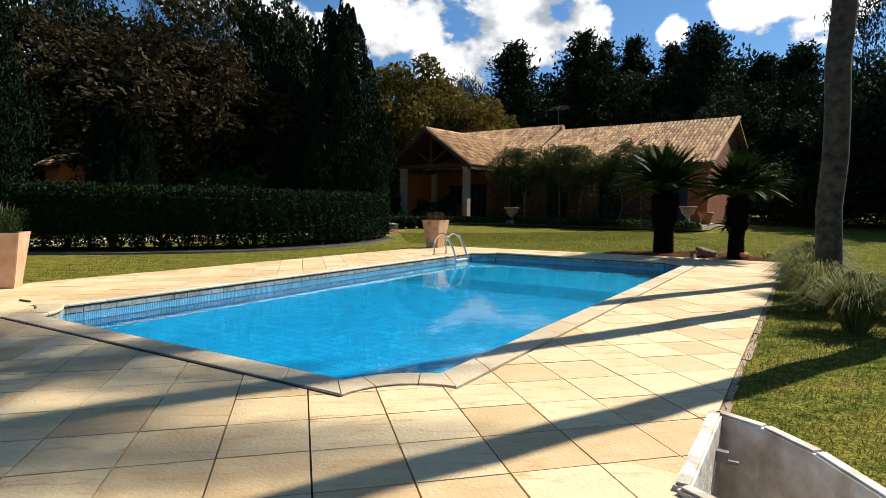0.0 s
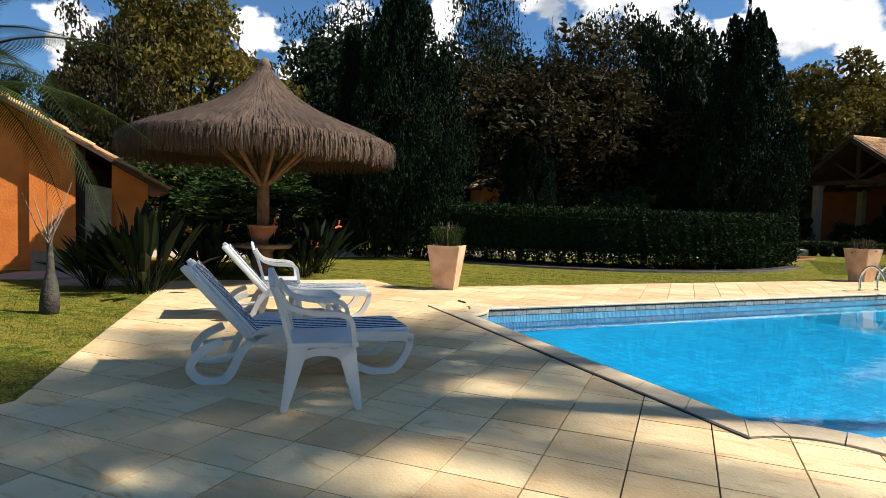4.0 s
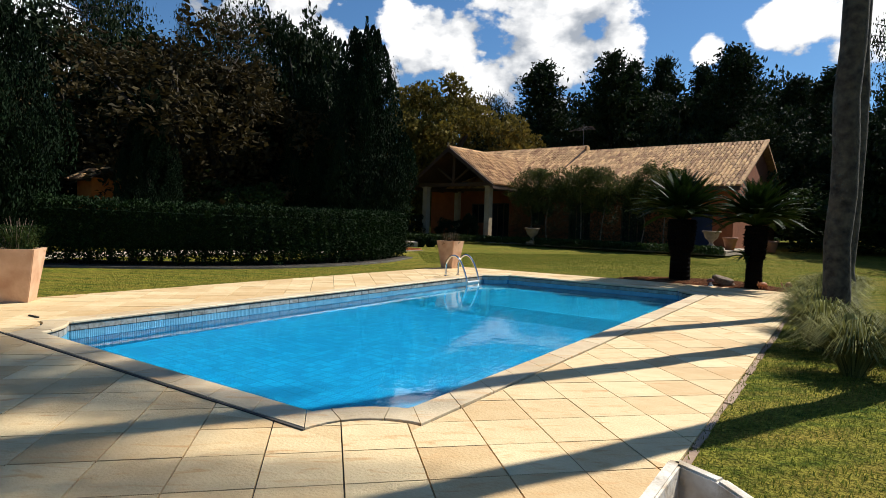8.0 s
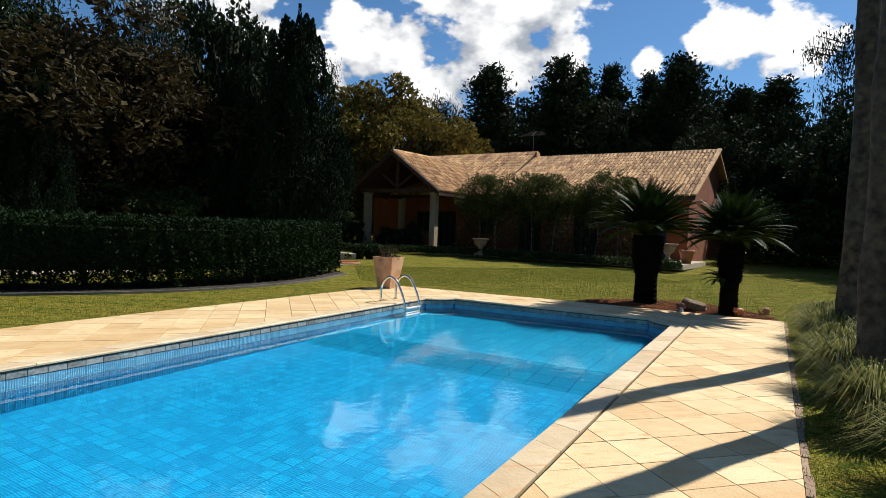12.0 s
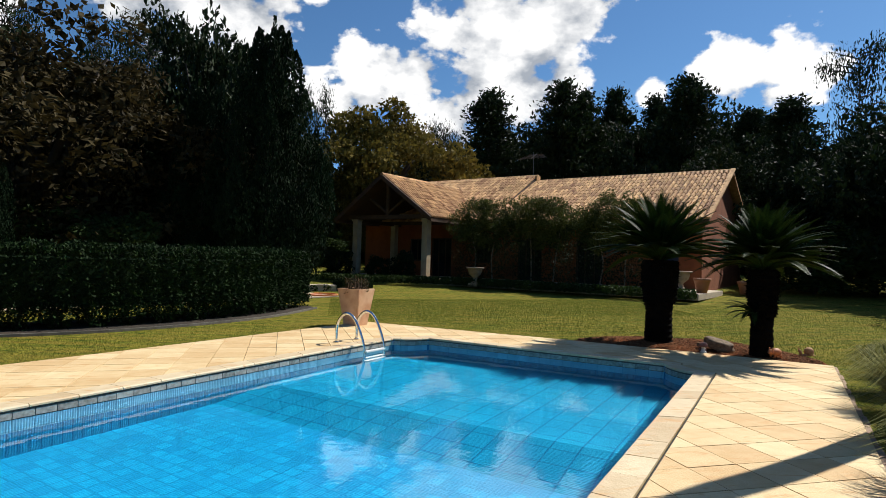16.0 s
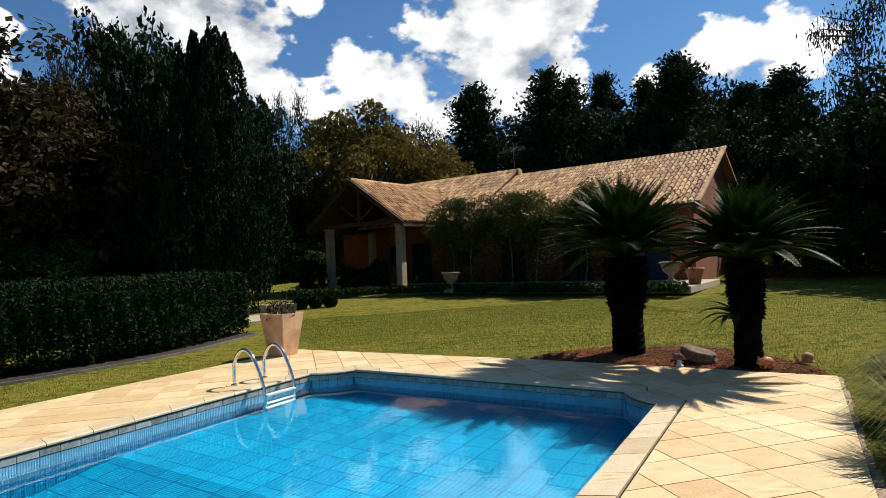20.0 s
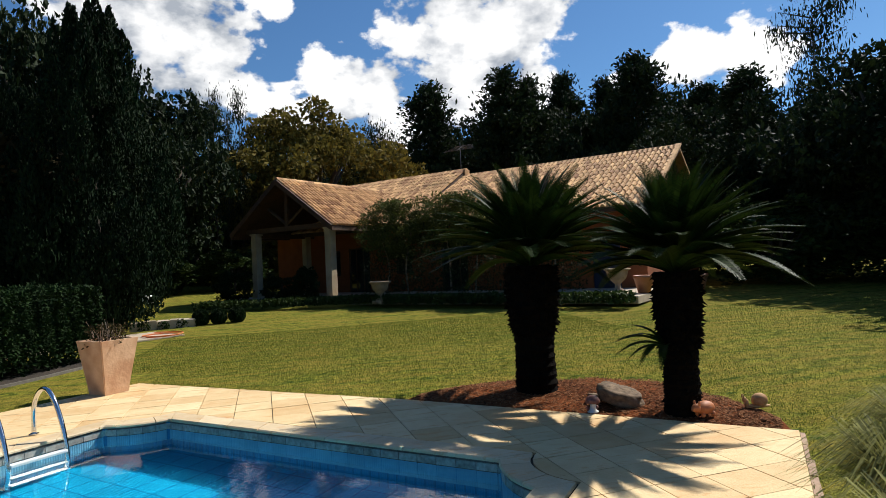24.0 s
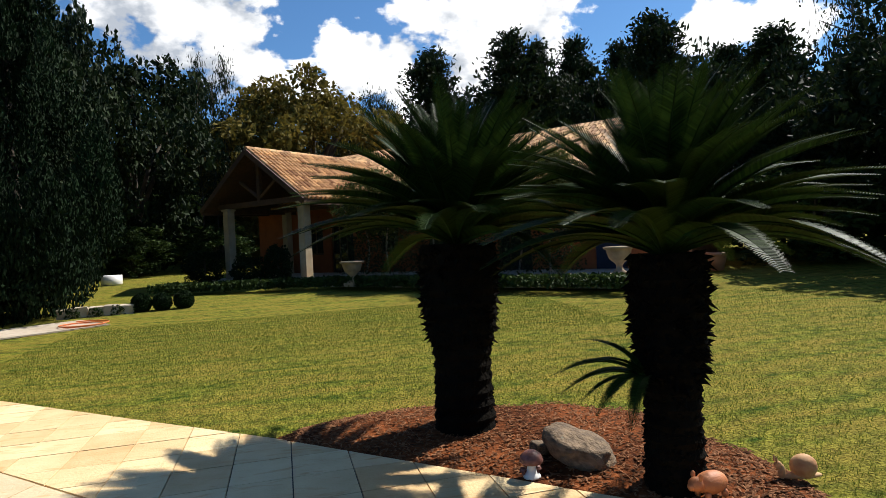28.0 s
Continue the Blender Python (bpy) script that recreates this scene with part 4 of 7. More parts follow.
def wall_with_openings(a0, a1, b, t, h, holes, axis="x"):
    """A wall along x, made of solid stretches round its openings (x0, x1, z0, z1)."""
    out = []
    cur = a0
    for x0, x1, z0, z1 in sorted(holes):
        out.append((cur, 0, x0, h))
        if z0 > 0.01:
            out.append((x0, 0, x1, z0))
        out.append((x0, z1, x1, h))
        cur = x1
    out.append((cur, 0, a1, h))
    return [boxed(x0, b, z0, x1, b + t, z1, bevel=0) for x0, z0, x1, z1 in out]


def opening_set(par, x0, x1, z0, z1, b, mat, mullions):
    f = 0.07
    name = "window" if z0 > 0.3 else "door"
    w = part(name, boxed(x0, b + 0.06, z0, x0 + f, b + 0.14, z1, bevel=0.005), mat, par, "dark wooden " + name)
    for q in ((x1 - f, b + 0.06, z0, x1, b + 0.14, z1), (x0 + f, b + 0.06, z1 - f, x1 - f, b + 0.14, z1), (x0 + f, b + 0.06, z0, x1 - f, b + 0.14, z0 + f)):
        part("rail", boxed(*q, bevel=0.005), mat, w)
    for k in range(1, mullions + 1):
        x = x0 + (x1 - x0) * k / (mullions + 1)
        part("mullion", boxed(x - 0.03, b + 0.07, z0 + f, x + 0.03, b + 0.13, z1 - f, bevel=0.004), mat, w)
    part("pane", boxed(x0 + f, b + 0.095, z0 + f, x1 - f, b + 0.105, z1 - f, bevel=0), "glass_dark", w, "dark reflecting glass")


def house():
    h = thing("house", "low ochre country house with clay tile roof and gabled porch", "house", HM)
    holes = [(-3.7, -2.7, 0.9, 2.1), (-2.2, -0.9, 0.0, 2.15), (0.6, 1.5, 0.9, 2.1), (3.0, 4.3, 0.0, 2.15), (6.0, 7.3, 0.0, 2.15), (9.5, 10.5, 0.0, 2.15)]
    for w in wall_with_openings(-7.0, 11.4, 0.6, 0.2, 3.05, holes):
        part("front_wall", w, "ochre", h)
    part("back_wall", boxed(-7.0, 9.5, 0, 11.4, 9.7, 3.05, bevel=0), "ochre", h)
    for x0, x1, z0, z1 in holes[:-1]:
        opening_set(h, x0, x1, z0, z1, 0.6, "dark_wood", 1 if z0 else 2)
    part("blue_door", boxed(9.5, 0.66, 0.02, 10.5, 0.72, 2.13, bevel=0.006), "blue_door", h, "blue painted wooden door")
    for x, side in ((11.2, "right"), (-7.0, "left")):
        bm = bmesh.new()
        pts = [(x, 0.8, 0), (x, 9.5, 0), (x, 9.5, 3.05), (x, 5.17, 5.35), (x, 0.8, 3.05)]
        f0 = [bm.verts.new(p) for p in pts]
        f1 = [bm.verts.new((p[0] + 0.2, p[1], p[2])) for p in pts]
        bm.faces.new(f0)
        bm.faces.new(f1[::-1])
        for i in range(5):
            bm.faces.new((f0[i], f0[(i + 1) % 5], f1[(i + 1) % 5], f1[i]))
        part("gable_wall", bm, "ochre", h)
    # main roof in two lengths, the longer one a little lower
    for a0, a1, z0, z1 in ((1.6, 11.75, 2.92, 5.50), (-7.3, 1.7, 2.98, 5.80)):
        r = part("roof", slab([(a0, 0, z0), (a1, 0, z0), (a1, 5.17, z1), (a0, 5.17, z1)], 0.09), "dark_wood", h, "boarded roof plane under clay tiles")
        part("roof_back", slab([(a0, 10.34, z0), (a1, 10.34, z0), (a1, 5.17, z1), (a0, 5.17, z1)], 0.09), "roof_tile", h)
        tl = part("roof_tiles", roof_tiles((a0, -0.06, z0 + 0.01), (a1 - a0, 0, 0), (0, 5.2, (z1 - z0) * 5.2 / 5.17), int((a1 - a0) / 0.205), 14, 0.105), "", r, "weathered clay barrel tiles")
        tagged(tl, kind="stuff")
        bm = bmesh.new()
        for k in range(int((a1 - a0) / 0.36)):
            tube([(a0 + k * 0.36, 5.17, z1 + 0.03), (a0 + k * 0.36 + 0.40, 5.17, z1 + 0.045)], 0.09, 8, bm, [0.10, 0.085])
        tagged(part("ridge_tiles", bm, "roof_tile", r), kind="stuff")
        part("fascia", boxed(a0, -0.05, z0 - 0.16, a1, 0.0, z0 - 0.02, bevel=0.004), "dark_wood", h)
    for a in (1.62, 11.72):
        part("verge", sweep([(a, -0.1, 2.98), (a, 2.6, 4.30), (a, 5.15, 5.62)], 0.2, 0.08, flat=Vector((1, 0, 0))), "roof_tile", h)
    # porch
    for a in (0.0, -4.45):
        c = part("column", boxed(a - 0.16, -2.96, 0, a + 0.16, -2.64, 2.85, bevel=0.015), "cream", h, "plastered square porch column")
        part("capital", boxed(a - 0.2, -3.0, 2.85, a + 0.2, -2.6, 2.93, bevel=0.01), "cream", c)
        part("plinth", boxed(a - 0.2, -3.0, 0, a + 0.2, -2.6, 0.15, bevel=0.01), "cream", c)
    part("column", boxed(-4.60, 0.0, 0, -4.30, 0.3, 2.85, bevel=0.015), "cream", h)
    apex, eave, fr, bk = 5.02, 2.93, -3.35, 3.6
    for e, s in ((0.62, 1), (-5.45, -1)):
        r = part("porch_roof", slab([(e, fr, eave), (e, bk, eave), (-2.42, bk, apex), (-2.42, fr, apex)], 0.07), "dark_wood", h, "boarded porch roof under clay tiles")
        length = bk - fr
        run = (e + 2.42)
        tl = part("roof_tiles", roof_tiles((e, fr if s > 0 else bk, eave + 0.01), (0, length if s > 0 else -length, 0), (-run, 0, apex - eave), int(length / 0.205), 9, 0.105), "", r)
        tagged(tl, kind="stuff")
        part("barge_board", sweep([(e, fr - 0.03, eave - 0.06), ((e - 2.42) / 2, fr - 0.03, (eave + apex) / 2 - 0.06), (-2.42, fr - 0.03, apex - 0.06)], 0.05, 0.2, flat=Vector((0, 1, 0))), "dark_wood", h)
        part("eave_board", boxed(e - 0.03, fr, eave - 0.18, e + 0.03, 0.0, eave - 0.02, bevel=0.004), "dark_wood", h)
    bm = bmesh.new()
    for k in range(20):
        tube([(-2.42, fr + k * 0.35, apex + 0.05), (-2.42, fr + k * 0.35 + 0.39, apex + 0.06)], 0.09, 8, bm, [0.10, 0.085])
    tagged(part("ridge_tiles", bm, "roof_tile", h), kind="stuff")
    part("tie_beam", boxed(-5.0, -2.9, 2.93, 0.35, -2.72, 3.13, bevel=0.01), "dark_wood", h, "dark timber tie beam of the porch truss")
    part("king_post", boxed(-2.51, -2.88, 3.13, -2.33, -2.74, 4.80, bevel=0.01), "dark_wood", h)
    for s in (-1, 1):
        part("strut", tube([(-2.42, -2.81, 3.2), (-2.42 + s * 1.15, -2.81, 3.95)], 0.07, 6), "dark_wood", h)
    part("side_beam", boxed(-0.1, -2.6, 2.75, 0.1, 0.6, 2.93, bevel=0.01), "dark_wood", h)
    part("side_beam", boxed(-4.55, -2.6, 2.75, -4.35, 0.6, 2.93, bevel=0.01), "dark_wood", h)
    part("chimney_flashing", boxed(1.50, 4.95, 5.5, 1.76, 5.38, 5.86, bevel=0.02), "roof_tile", h, "clay tile step where the two roofs meet")
    return h


house()
terrace = structure("terrace", bm_mesh("terrace", boxed(-5.6, -3.6, -0.1, 12.2, 0.6, 0.13, bevel=0.02), "path"), "pale stone terrace along the house", "terrace")
terrace.matrix_world = HM


def house_place(a, b, z=0.0, turn=0.0):
    return HM @ Matrix.Translation((a, b, z)) @ pose(0, 0, 0, 0, 0, turn)


def antenna():
    t = thing("antenna", "thin metal rooftop aerial", "antenna", house_place(1.4, 5.17, 5.9))
    part("mast", tube([(0, 0, 0), (0, 0, 1.35)], 0.018, 6), "metal_grey", t)
    for k in range(6):
        w = 0.9 - 0.09 * k
        part("element", tube([(-w, 0.1 * k - 0.2, 0.95 + 0.06 * k), (w, 0.1 * k - 0.2, 0.95 + 0.06 * k)], 0.008, 5), "metal_grey", t)
    part("boom", tube([(0, -0.3, 0.93), (0, 0.4, 1.3)], 0.012, 5), "metal_grey", t)


antenna()


def urn(m, label):
    t = thing("garden_urn", label, "urn", m, group="stone urns on the terrace")
    part("pedestal", boxed(-0.2, -0.2, 0, 0.2, 0.2, 0.10, bevel=0.01), "urn_stone", t)
    part("bowl", lathe([(0.17, 0.10), (0.17, 0.14), (0.09, 0.2), (0.075, 0.3), (0.12, 0.36), (0.24, 0.46), (0.29, 0.6), (0.30, 0.68), (0.37, 0.71), (0.38, 0.75), (0.32, 0.76), (0.28, 0.66)], 28), "urn_stone", t, "fluted bowl with a flared rim", smooth=True)


urn(house_place(3.7, -4.3), "pale cast-stone urn on the lawn's edge before the house")
urn(house_place(11.5, -3.1, 0.13), "pale cast-stone urn on the terrace corner")


def round_pot(m):
    t = thing("terracotta_pot", "round orange terracotta pot on the terrace", "pot", m)
    part("pot", lathe([(0.17, 0), (0.24, 0.3), (0.27, 0.42), (0.30, 0.44), (0.30, 0.52), (0.26, 0.52), (0.24, 0.45)], 24), "clay", t, smooth=True)


round_pot(house_place(12.05, -2.4, 0.13))
round_pot(house_place(12.9, 1.2, 0.0))


def vine(m, h, w):
    t = thing("climbing_plant", "climbing shrub with pale stems trained up to the eaves", "climber", m, group="climbers along the house")
    for k in range(2):
        x = (k - 0.5) * w * 0.35
        part("stem", tube(curve_points([(x, 0, 0), (x + random.uniform(-.12, .12), random.uniform(-.1, .1), h * 0.35), (x * 1.4 + random.uniform(-.2, .2), 0, h * 0.75)], 4), 0.03), "dry_stem", t)
    f = ball_shell(0.3)

    def shape(k):
        p = f(k)
        return p * np.array([w * 1.12, 2.0, 2.4]) + np.array([0, 0, h * 0.80])
    pts, off = clump_points(230, 85, shape, 0.26)
    # leaves below the crown carry the shade under the eaves in their colour
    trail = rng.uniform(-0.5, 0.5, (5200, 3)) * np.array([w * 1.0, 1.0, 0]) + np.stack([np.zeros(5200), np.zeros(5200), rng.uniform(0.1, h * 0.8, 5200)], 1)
    part("trailing_growth", leaf_cards("trailing_growth", trail, 0.085, "leaf_dark", 0.55, 0.3), "", t, "growth below the crown, the eaves' shade put into its dark colour")
    part("foliage", leaf_cards("foliage", pts, 0.085, "leaf_climber", 0.55, 0.3), "", t)


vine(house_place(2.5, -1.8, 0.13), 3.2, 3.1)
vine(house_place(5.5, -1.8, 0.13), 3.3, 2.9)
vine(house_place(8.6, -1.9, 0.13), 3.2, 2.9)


def low_bed():
    """A ground-hugging planting strip before the terrace."""
    n = 9000
    a = rng.uniform(-2.6, 12.2, n)
    b = rng.uniform(-4.5, -3.7, n) - np.where(a < 2.5, (2.5 - a) * 0.55, 0)
    z = rng.uniform(0.0, 0.28, n)
    R = np.array(HM.to_3x3())
    p = np.stack([a, b, z], 1) @ R.T + np.array(HM.translation)
    t = thing("planting_bed", "low strip of leafy ground cover before the terrace", "planting")
    order = np.argsort(a)
    for k in range(15):
        part("ground_cover", leaf_cards("ground_cover", p[order[k * 600:(k + 1) * 600]], 0.13, "leaf_mid", 0.6, -0.5), "", t)


low_bed()


def ball_shrub(x, y, r):
    t = thing("ball_shrub", "small clipped round shrub beside the lawn", "shrub", Matrix.Translation((x, y, rise(x, y) - 0.03)), group="clipped ball shrubs")
    d = rng.normal(size=(2600, 3))
    d /= np.linalg.norm(d, axis=1)[:, None]
    p = d * r * rng.uniform(0.86, 1.02, (2600, 1)) + np.array([0, 0, r * 0.92])
    part("foliage", leaf_cards("foliage", p, 0.05, "leaf_hedge", 0.6, 0, d), "", t)
    part("inner_growth", lathe([(r * 0.3, 0), (r * 0.78, r * 0.5), (r * 0.85, r * 0.95), (r * 0.55, r * 1.55), (r * 0.1, r * 1.74)], 12), "leaf_dark", t, smooth=True)


for x, y, r in ((2.3, 22.8, 0.25), (2.78, 22.9, 0.24), (3.28, 23.05, 0.25)):
    ball_shrub(x, y, r)


def round_shrub(x, y, w, h):
    t = thing("shrub", "dark rounded shrub before the porch", "shrub", Matrix.Translation((x, y, rise(x, y) - 0.03)), group="porch shrubs")
    f = ball_shell(0.6)

    def shape(k):
        return f(k) * np.array([w, w, h]) + np.array([0, 0, h * 0.5])
    pts, off = clump_points(90, 40, shape, 0.16)
    part("foliage", leaf_cards("foliage", pts, 0.10, "leaf_dark", 0.6, 0, off), "", t)
    part("stems", tube([(0, 0, 0), (0.02, 0, h * 0.5), (0, 0, h * 0.8)], 0.04, 6), "bark", t)


def stone_border():
    """A low rough stone kerb with ivy, in front of the lawn's mound."""
    t = thing("stone_border", "low pale stone border overgrown with leaves", "border", Matrix.Translation((0.55, 22.15, rise(0.55, 22.15) - 0.03)) @ pose(0, 0, 0, 0, 0, 17))
    for k in range(5):
        x0 = 0.34 * k
        bm = boxed(x0, -0.10, 0, x0 + 0.335, 0.12, 0.25 + 0.02 * (k % 2), bevel=0.03)
        for v in bm.verts:
            v.co += Vector((random.uniform(-.012, .012), random.uniform(-.02, .02), random.uniform(-.015, .015)))
        part("stone", bm, "path", t)
    n = 420
    p = rng.uniform(0, 1, (n, 3)) * np.array([1.7, 0.08, 0.24]) + np.array([0, -0.17, 0.02])
    part("ivy", leaf_cards("ivy", p[np.sin(p[:, 0] * 13) + p[:, 2] * 3 < 0.7], 0.07, "leaf_mid", 0.7, 0.3), "", t, "small dark creeping leaves")


random.seed(37)
stone_border()

for a, b, w, h in ((-4.6, -3.9, 1.5, 1.3), (-1.9, -3.7, 1.5, 1.1), (-0.6, -3.6, 0.8, 1.4)):
    p = house_place(a, b).translation
    round_shrub(p.x, p.y, w, h)

pp = structure("pale_path", bm_mesh("pale_path", slab([(-14.0, 6.6, 0.0), (-12.6, 5.4, 0.0), (-7.2, 12.4, 0.0), (2.3, 20.6, 0.0), (1.3, 21.7, 0.0), (-8.5, 13.4, 0.0)], 0.03), "path"), "pale stone path behind the hedge", "path")
drape(pp)
hz = thing("garden_hose", "coiled orange garden hose on the lawn", "hose", Matrix.Translation((1.75, 20.6, rise(1.75, 20.6) - 0.015)))
part("coil", tube([(0.33 * math.cos(k / 4) * (1 + 0.01 * k), 0.33 * math.sin(k / 4) * (1 + 0.01 * k), 0.015 + 0.001 * k) for k in range(60)], 0.014, 6), "hose", hz)
wp = thing("planter_bowl", "white cylindrical planter on the far lawn", "planter", Matrix.Translation((-1.9, 33.0, rise(-1.9, 33.0) - 0.03)))
part("bowl", lathe([(0.36, 0), (0.40, 0.05), (0.40, 0.42), (0.35, 0.42), (0.34, 0.3)], 24), "white_enamel", wp, smooth=True)


def gatehouse():
    t = thing("gatehouse", "small orange garden hut with a clay tile roof", "hut", pose(-10.0, 20.2, rise(-10.0, 20.2) - 0.05, 0, 0, -40))
    part("wall", boxed(-0.55, -0.55, 0, 0.55, 0.55, 2.25, bevel=0.01), "orange", t)
    for s in (1, -1):
        r = part("roof", slab([(-0.8, -0.85 * s, 2.15), (0.8, -0.85 * s, 2.15), (0.8, 0, 2.6), (-0.8, 0, 2.6)], 0.05), "dark_wood", t)
        tagged(part("roof_tiles", roof_tiles((-0.8 * s, -0.87 * s, 2.17), (1.6 * s, 0, 0), (0, 0.87 * s, 0.45), 8, 4, 0.05), "", r), kind="stuff")


gatehouse()


def poly_wall(pts, y0, y1):
    """An upright wall of (x, z) outline between two depths."""
    bm = bmesh.new()
    a, b = [bm.verts.new((x, y0, z)) for x, z in pts], [bm.verts.new((x, y1, z)) for x, z in pts]
    bm.faces.new(a)
    bm.faces.new(b[::-1])
    for k in range(len(pts)):
        bm.faces.new((a[k], a[(k + 1) % len(pts)], b[(k + 1) % len(pts)], b[k]))
    return bm


def changing_house():
    """The small orange building beyond the deck, its gable towards the pool."""
    t = thing("pool_house", "small orange rendered pool house with an open dark doorway", "pool house", pose(-11.6, 2.62, 0, 0, 0, 56.8))

    def under(x):
        return 3.30 - 0.575 * abs(x + 0.75)
    part("front_wall", poly_wall([(-0.62, 0), (0.0, 0), (0.0, under(0.0)), (-0.62, under(-0.62))], 0.12, 0.30), "orange", t)
    part("front_wall", poly_wall([(0.0, 0), (0.72, 0), (0.72, under(0.72)), (0.0, under(0.0))], 0.0, 0.30), "orange", t)
    part("front_wall", poly_wall([(1.32, 0), (1.95, 0), (1.95, under(1.95)), (1.32, under(1.32))], 0.10, 0.30), "orange", t)
    part("front_wall", poly_wall([(-3.6, 0), (-1.45, 0), (-1.45, under(-1.45)), (-3.6, under(-3.6))], 0.12, 0.30), "orange", t)
    part("lintel", poly_wall([(-1.45, 2.1), (-0.62, 2.1), (-0.62, under(-0.62)), (-0.75, under(-0.75)), (-1.45, under(-1.45))], 0.12, 0.30), "orange", t)
    # dark panel added for the recess; its shade is put into the colour
    part("door", poly_wall([(0.72, 0), (0.88, 0), (0.88, under(0.88)), (0.72, under(0.72))], 0.18, 0.24), "dark_wood", t, "dark strip standing in for the shade of a recess")
    part("stone_pier", poly_wall([(0.88, 0), (1.32, 0), (1.32, 1.62), (0.88, 1.70)], -0.04, 0.28), "urn_stone", t, "rough pale stone pier")
    part("stone_base", boxed(0.02, -0.05, 0, 0.74, -0.004, 0.42, bevel=0.01), "urn_stone", t, "rough pale stone skirting")
    part("door_frame", boxed(-0.70, 0.05, 0, -0.63, 0.115, 2.1, bevel=0.006), "metal_grey", t, "grey door frame")
    part("side_wall", boxed(1.77, 0.31, 0, 1.95, 3.6, 1.70, bevel=0), "orange", t)
    part("side_wall", boxed(-3.6, 0.31, 0, -3.42, 3.6, 1.65, bevel=0), "orange", t)
    part("back_wall", poly_wall([(-3.6, 0), (1.95, 0), (1.95, under(1.95)), (-0.75, under(-0.75)), (-3.6, under(-3.6))], 3.6, 3.78), "orange", t)
    # added dark sheet that keeps the open doorway as dark as its shade
    part("inner_wall", boxed(-3.4, 1.5, 0, 1.7, 1.6, 2.0, bevel=0), "dark_wood", t, "dark sheet standing in for the shade indoors")
    part("bin", lathe([(0.14, 0.0), (0.17, 0.5), (0.16, 0.52)], 16), "blue_bin", t, "bright blue plastic bin", Matrix.Translation((-1.2, 0.45, 0.03)), smooth=True)
    part("step", boxed(-3.0, -1.3, -0.02, 0.9, -0.06, 0.05, bevel=0.01), "path", t)
    part("step", boxed(0.5, -2.2, -0.02, 1.9, -1.35, 0.02, bevel=0.01), "path", t)
    for e, s in ((2.30, 1), (-3.80, -1)):
        z = 3.36 - 0.575 * abs(e + 0.75)
        r = part("roof", slab([(e, -0.35, z), (e, 4.0, z), (-0.75, 4.0, 3.36), (-0.75, -0.35, 3.36)], 0.06), "dark_wood", t)
        tagged(part("roof_tiles", roof_tiles((e, -0.37 if s > 0 else 4.0, z + 0.02), (0, 4.37 if s > 0 else -4.37, 0), (-0.75 - e, 0, 3.36 - z), 19, 7, 0.055), "", r), kind="stuff")


changing_house()


# ---- palms and cycads ----
def frond_mesh(length, leaflets, leaf_len, arch, mat, width=0.018, vee=0.5):
    """One feathered frond: an arching rib along +x with paired, pointed leaflets."""
    verts, faces = [], []

    def at(t):
        return Vector((length * (t - 0.12 * arch * t * t), 0, arch * length * (0.55 * t - 0.95 * t * t)))
    prev = None
    for k in range(9):
        t = k / 8
        p = at(t)
        r = 0.014 * (1 - 0.85 * t) * (length ** 0.5)
        i = len(verts)
        verts += [p + Vector((0, -r, 0)), p + Vector((0, 0, r)), p + Vector((0, r, 0)), p + Vector((0, 0, -r))]
        if prev is not None:
            for q in range(4):
                faces.append((prev + q, prev + (q + 1) % 4, i + (q + 1) % 4, i + q))
        prev = i
    for k in range(leaflets):
        t = 0.10 + 0.89 * k / (leaflets - 1)
        p = at(t)
        d = (at(min(t + 0.02, 1)) - at(t - 0.02)).normalized()
        L = leaf_len * math.sin(math.pi * min(1, 0.25 + 0.72 * t)) ** 0.6 * random.uniform(0.9, 1.08)
        for s in (-1, 1):
            way = (Vector((0, s, 0)) + d * (0.35 + 0.5 * t) + Vector((0, 0, vee * (1 - 0.4 * t)))).normalized()
            tipw = way * L + Vector((0, 0, -0.10 * L))
            side = d * width * L / leaf_len
            i = len(verts)
            verts += [p - side, p + side, p + way * L * 0.55 + side * 0.9, p + way * L * 0.55 - side * 0.9, p + tipw]
            faces += [(i, i + 1, i + 2, i + 3), (i + 3, i + 2, i + 4)]
    return mesh_of("frond", verts, faces, mat)


cycad_fronds = [frond_mesh(1.42, 92, 0.155, a, "leaf_cycad", 0.0098, 0.45) for a in (0.34, 0.50, 0.62)]


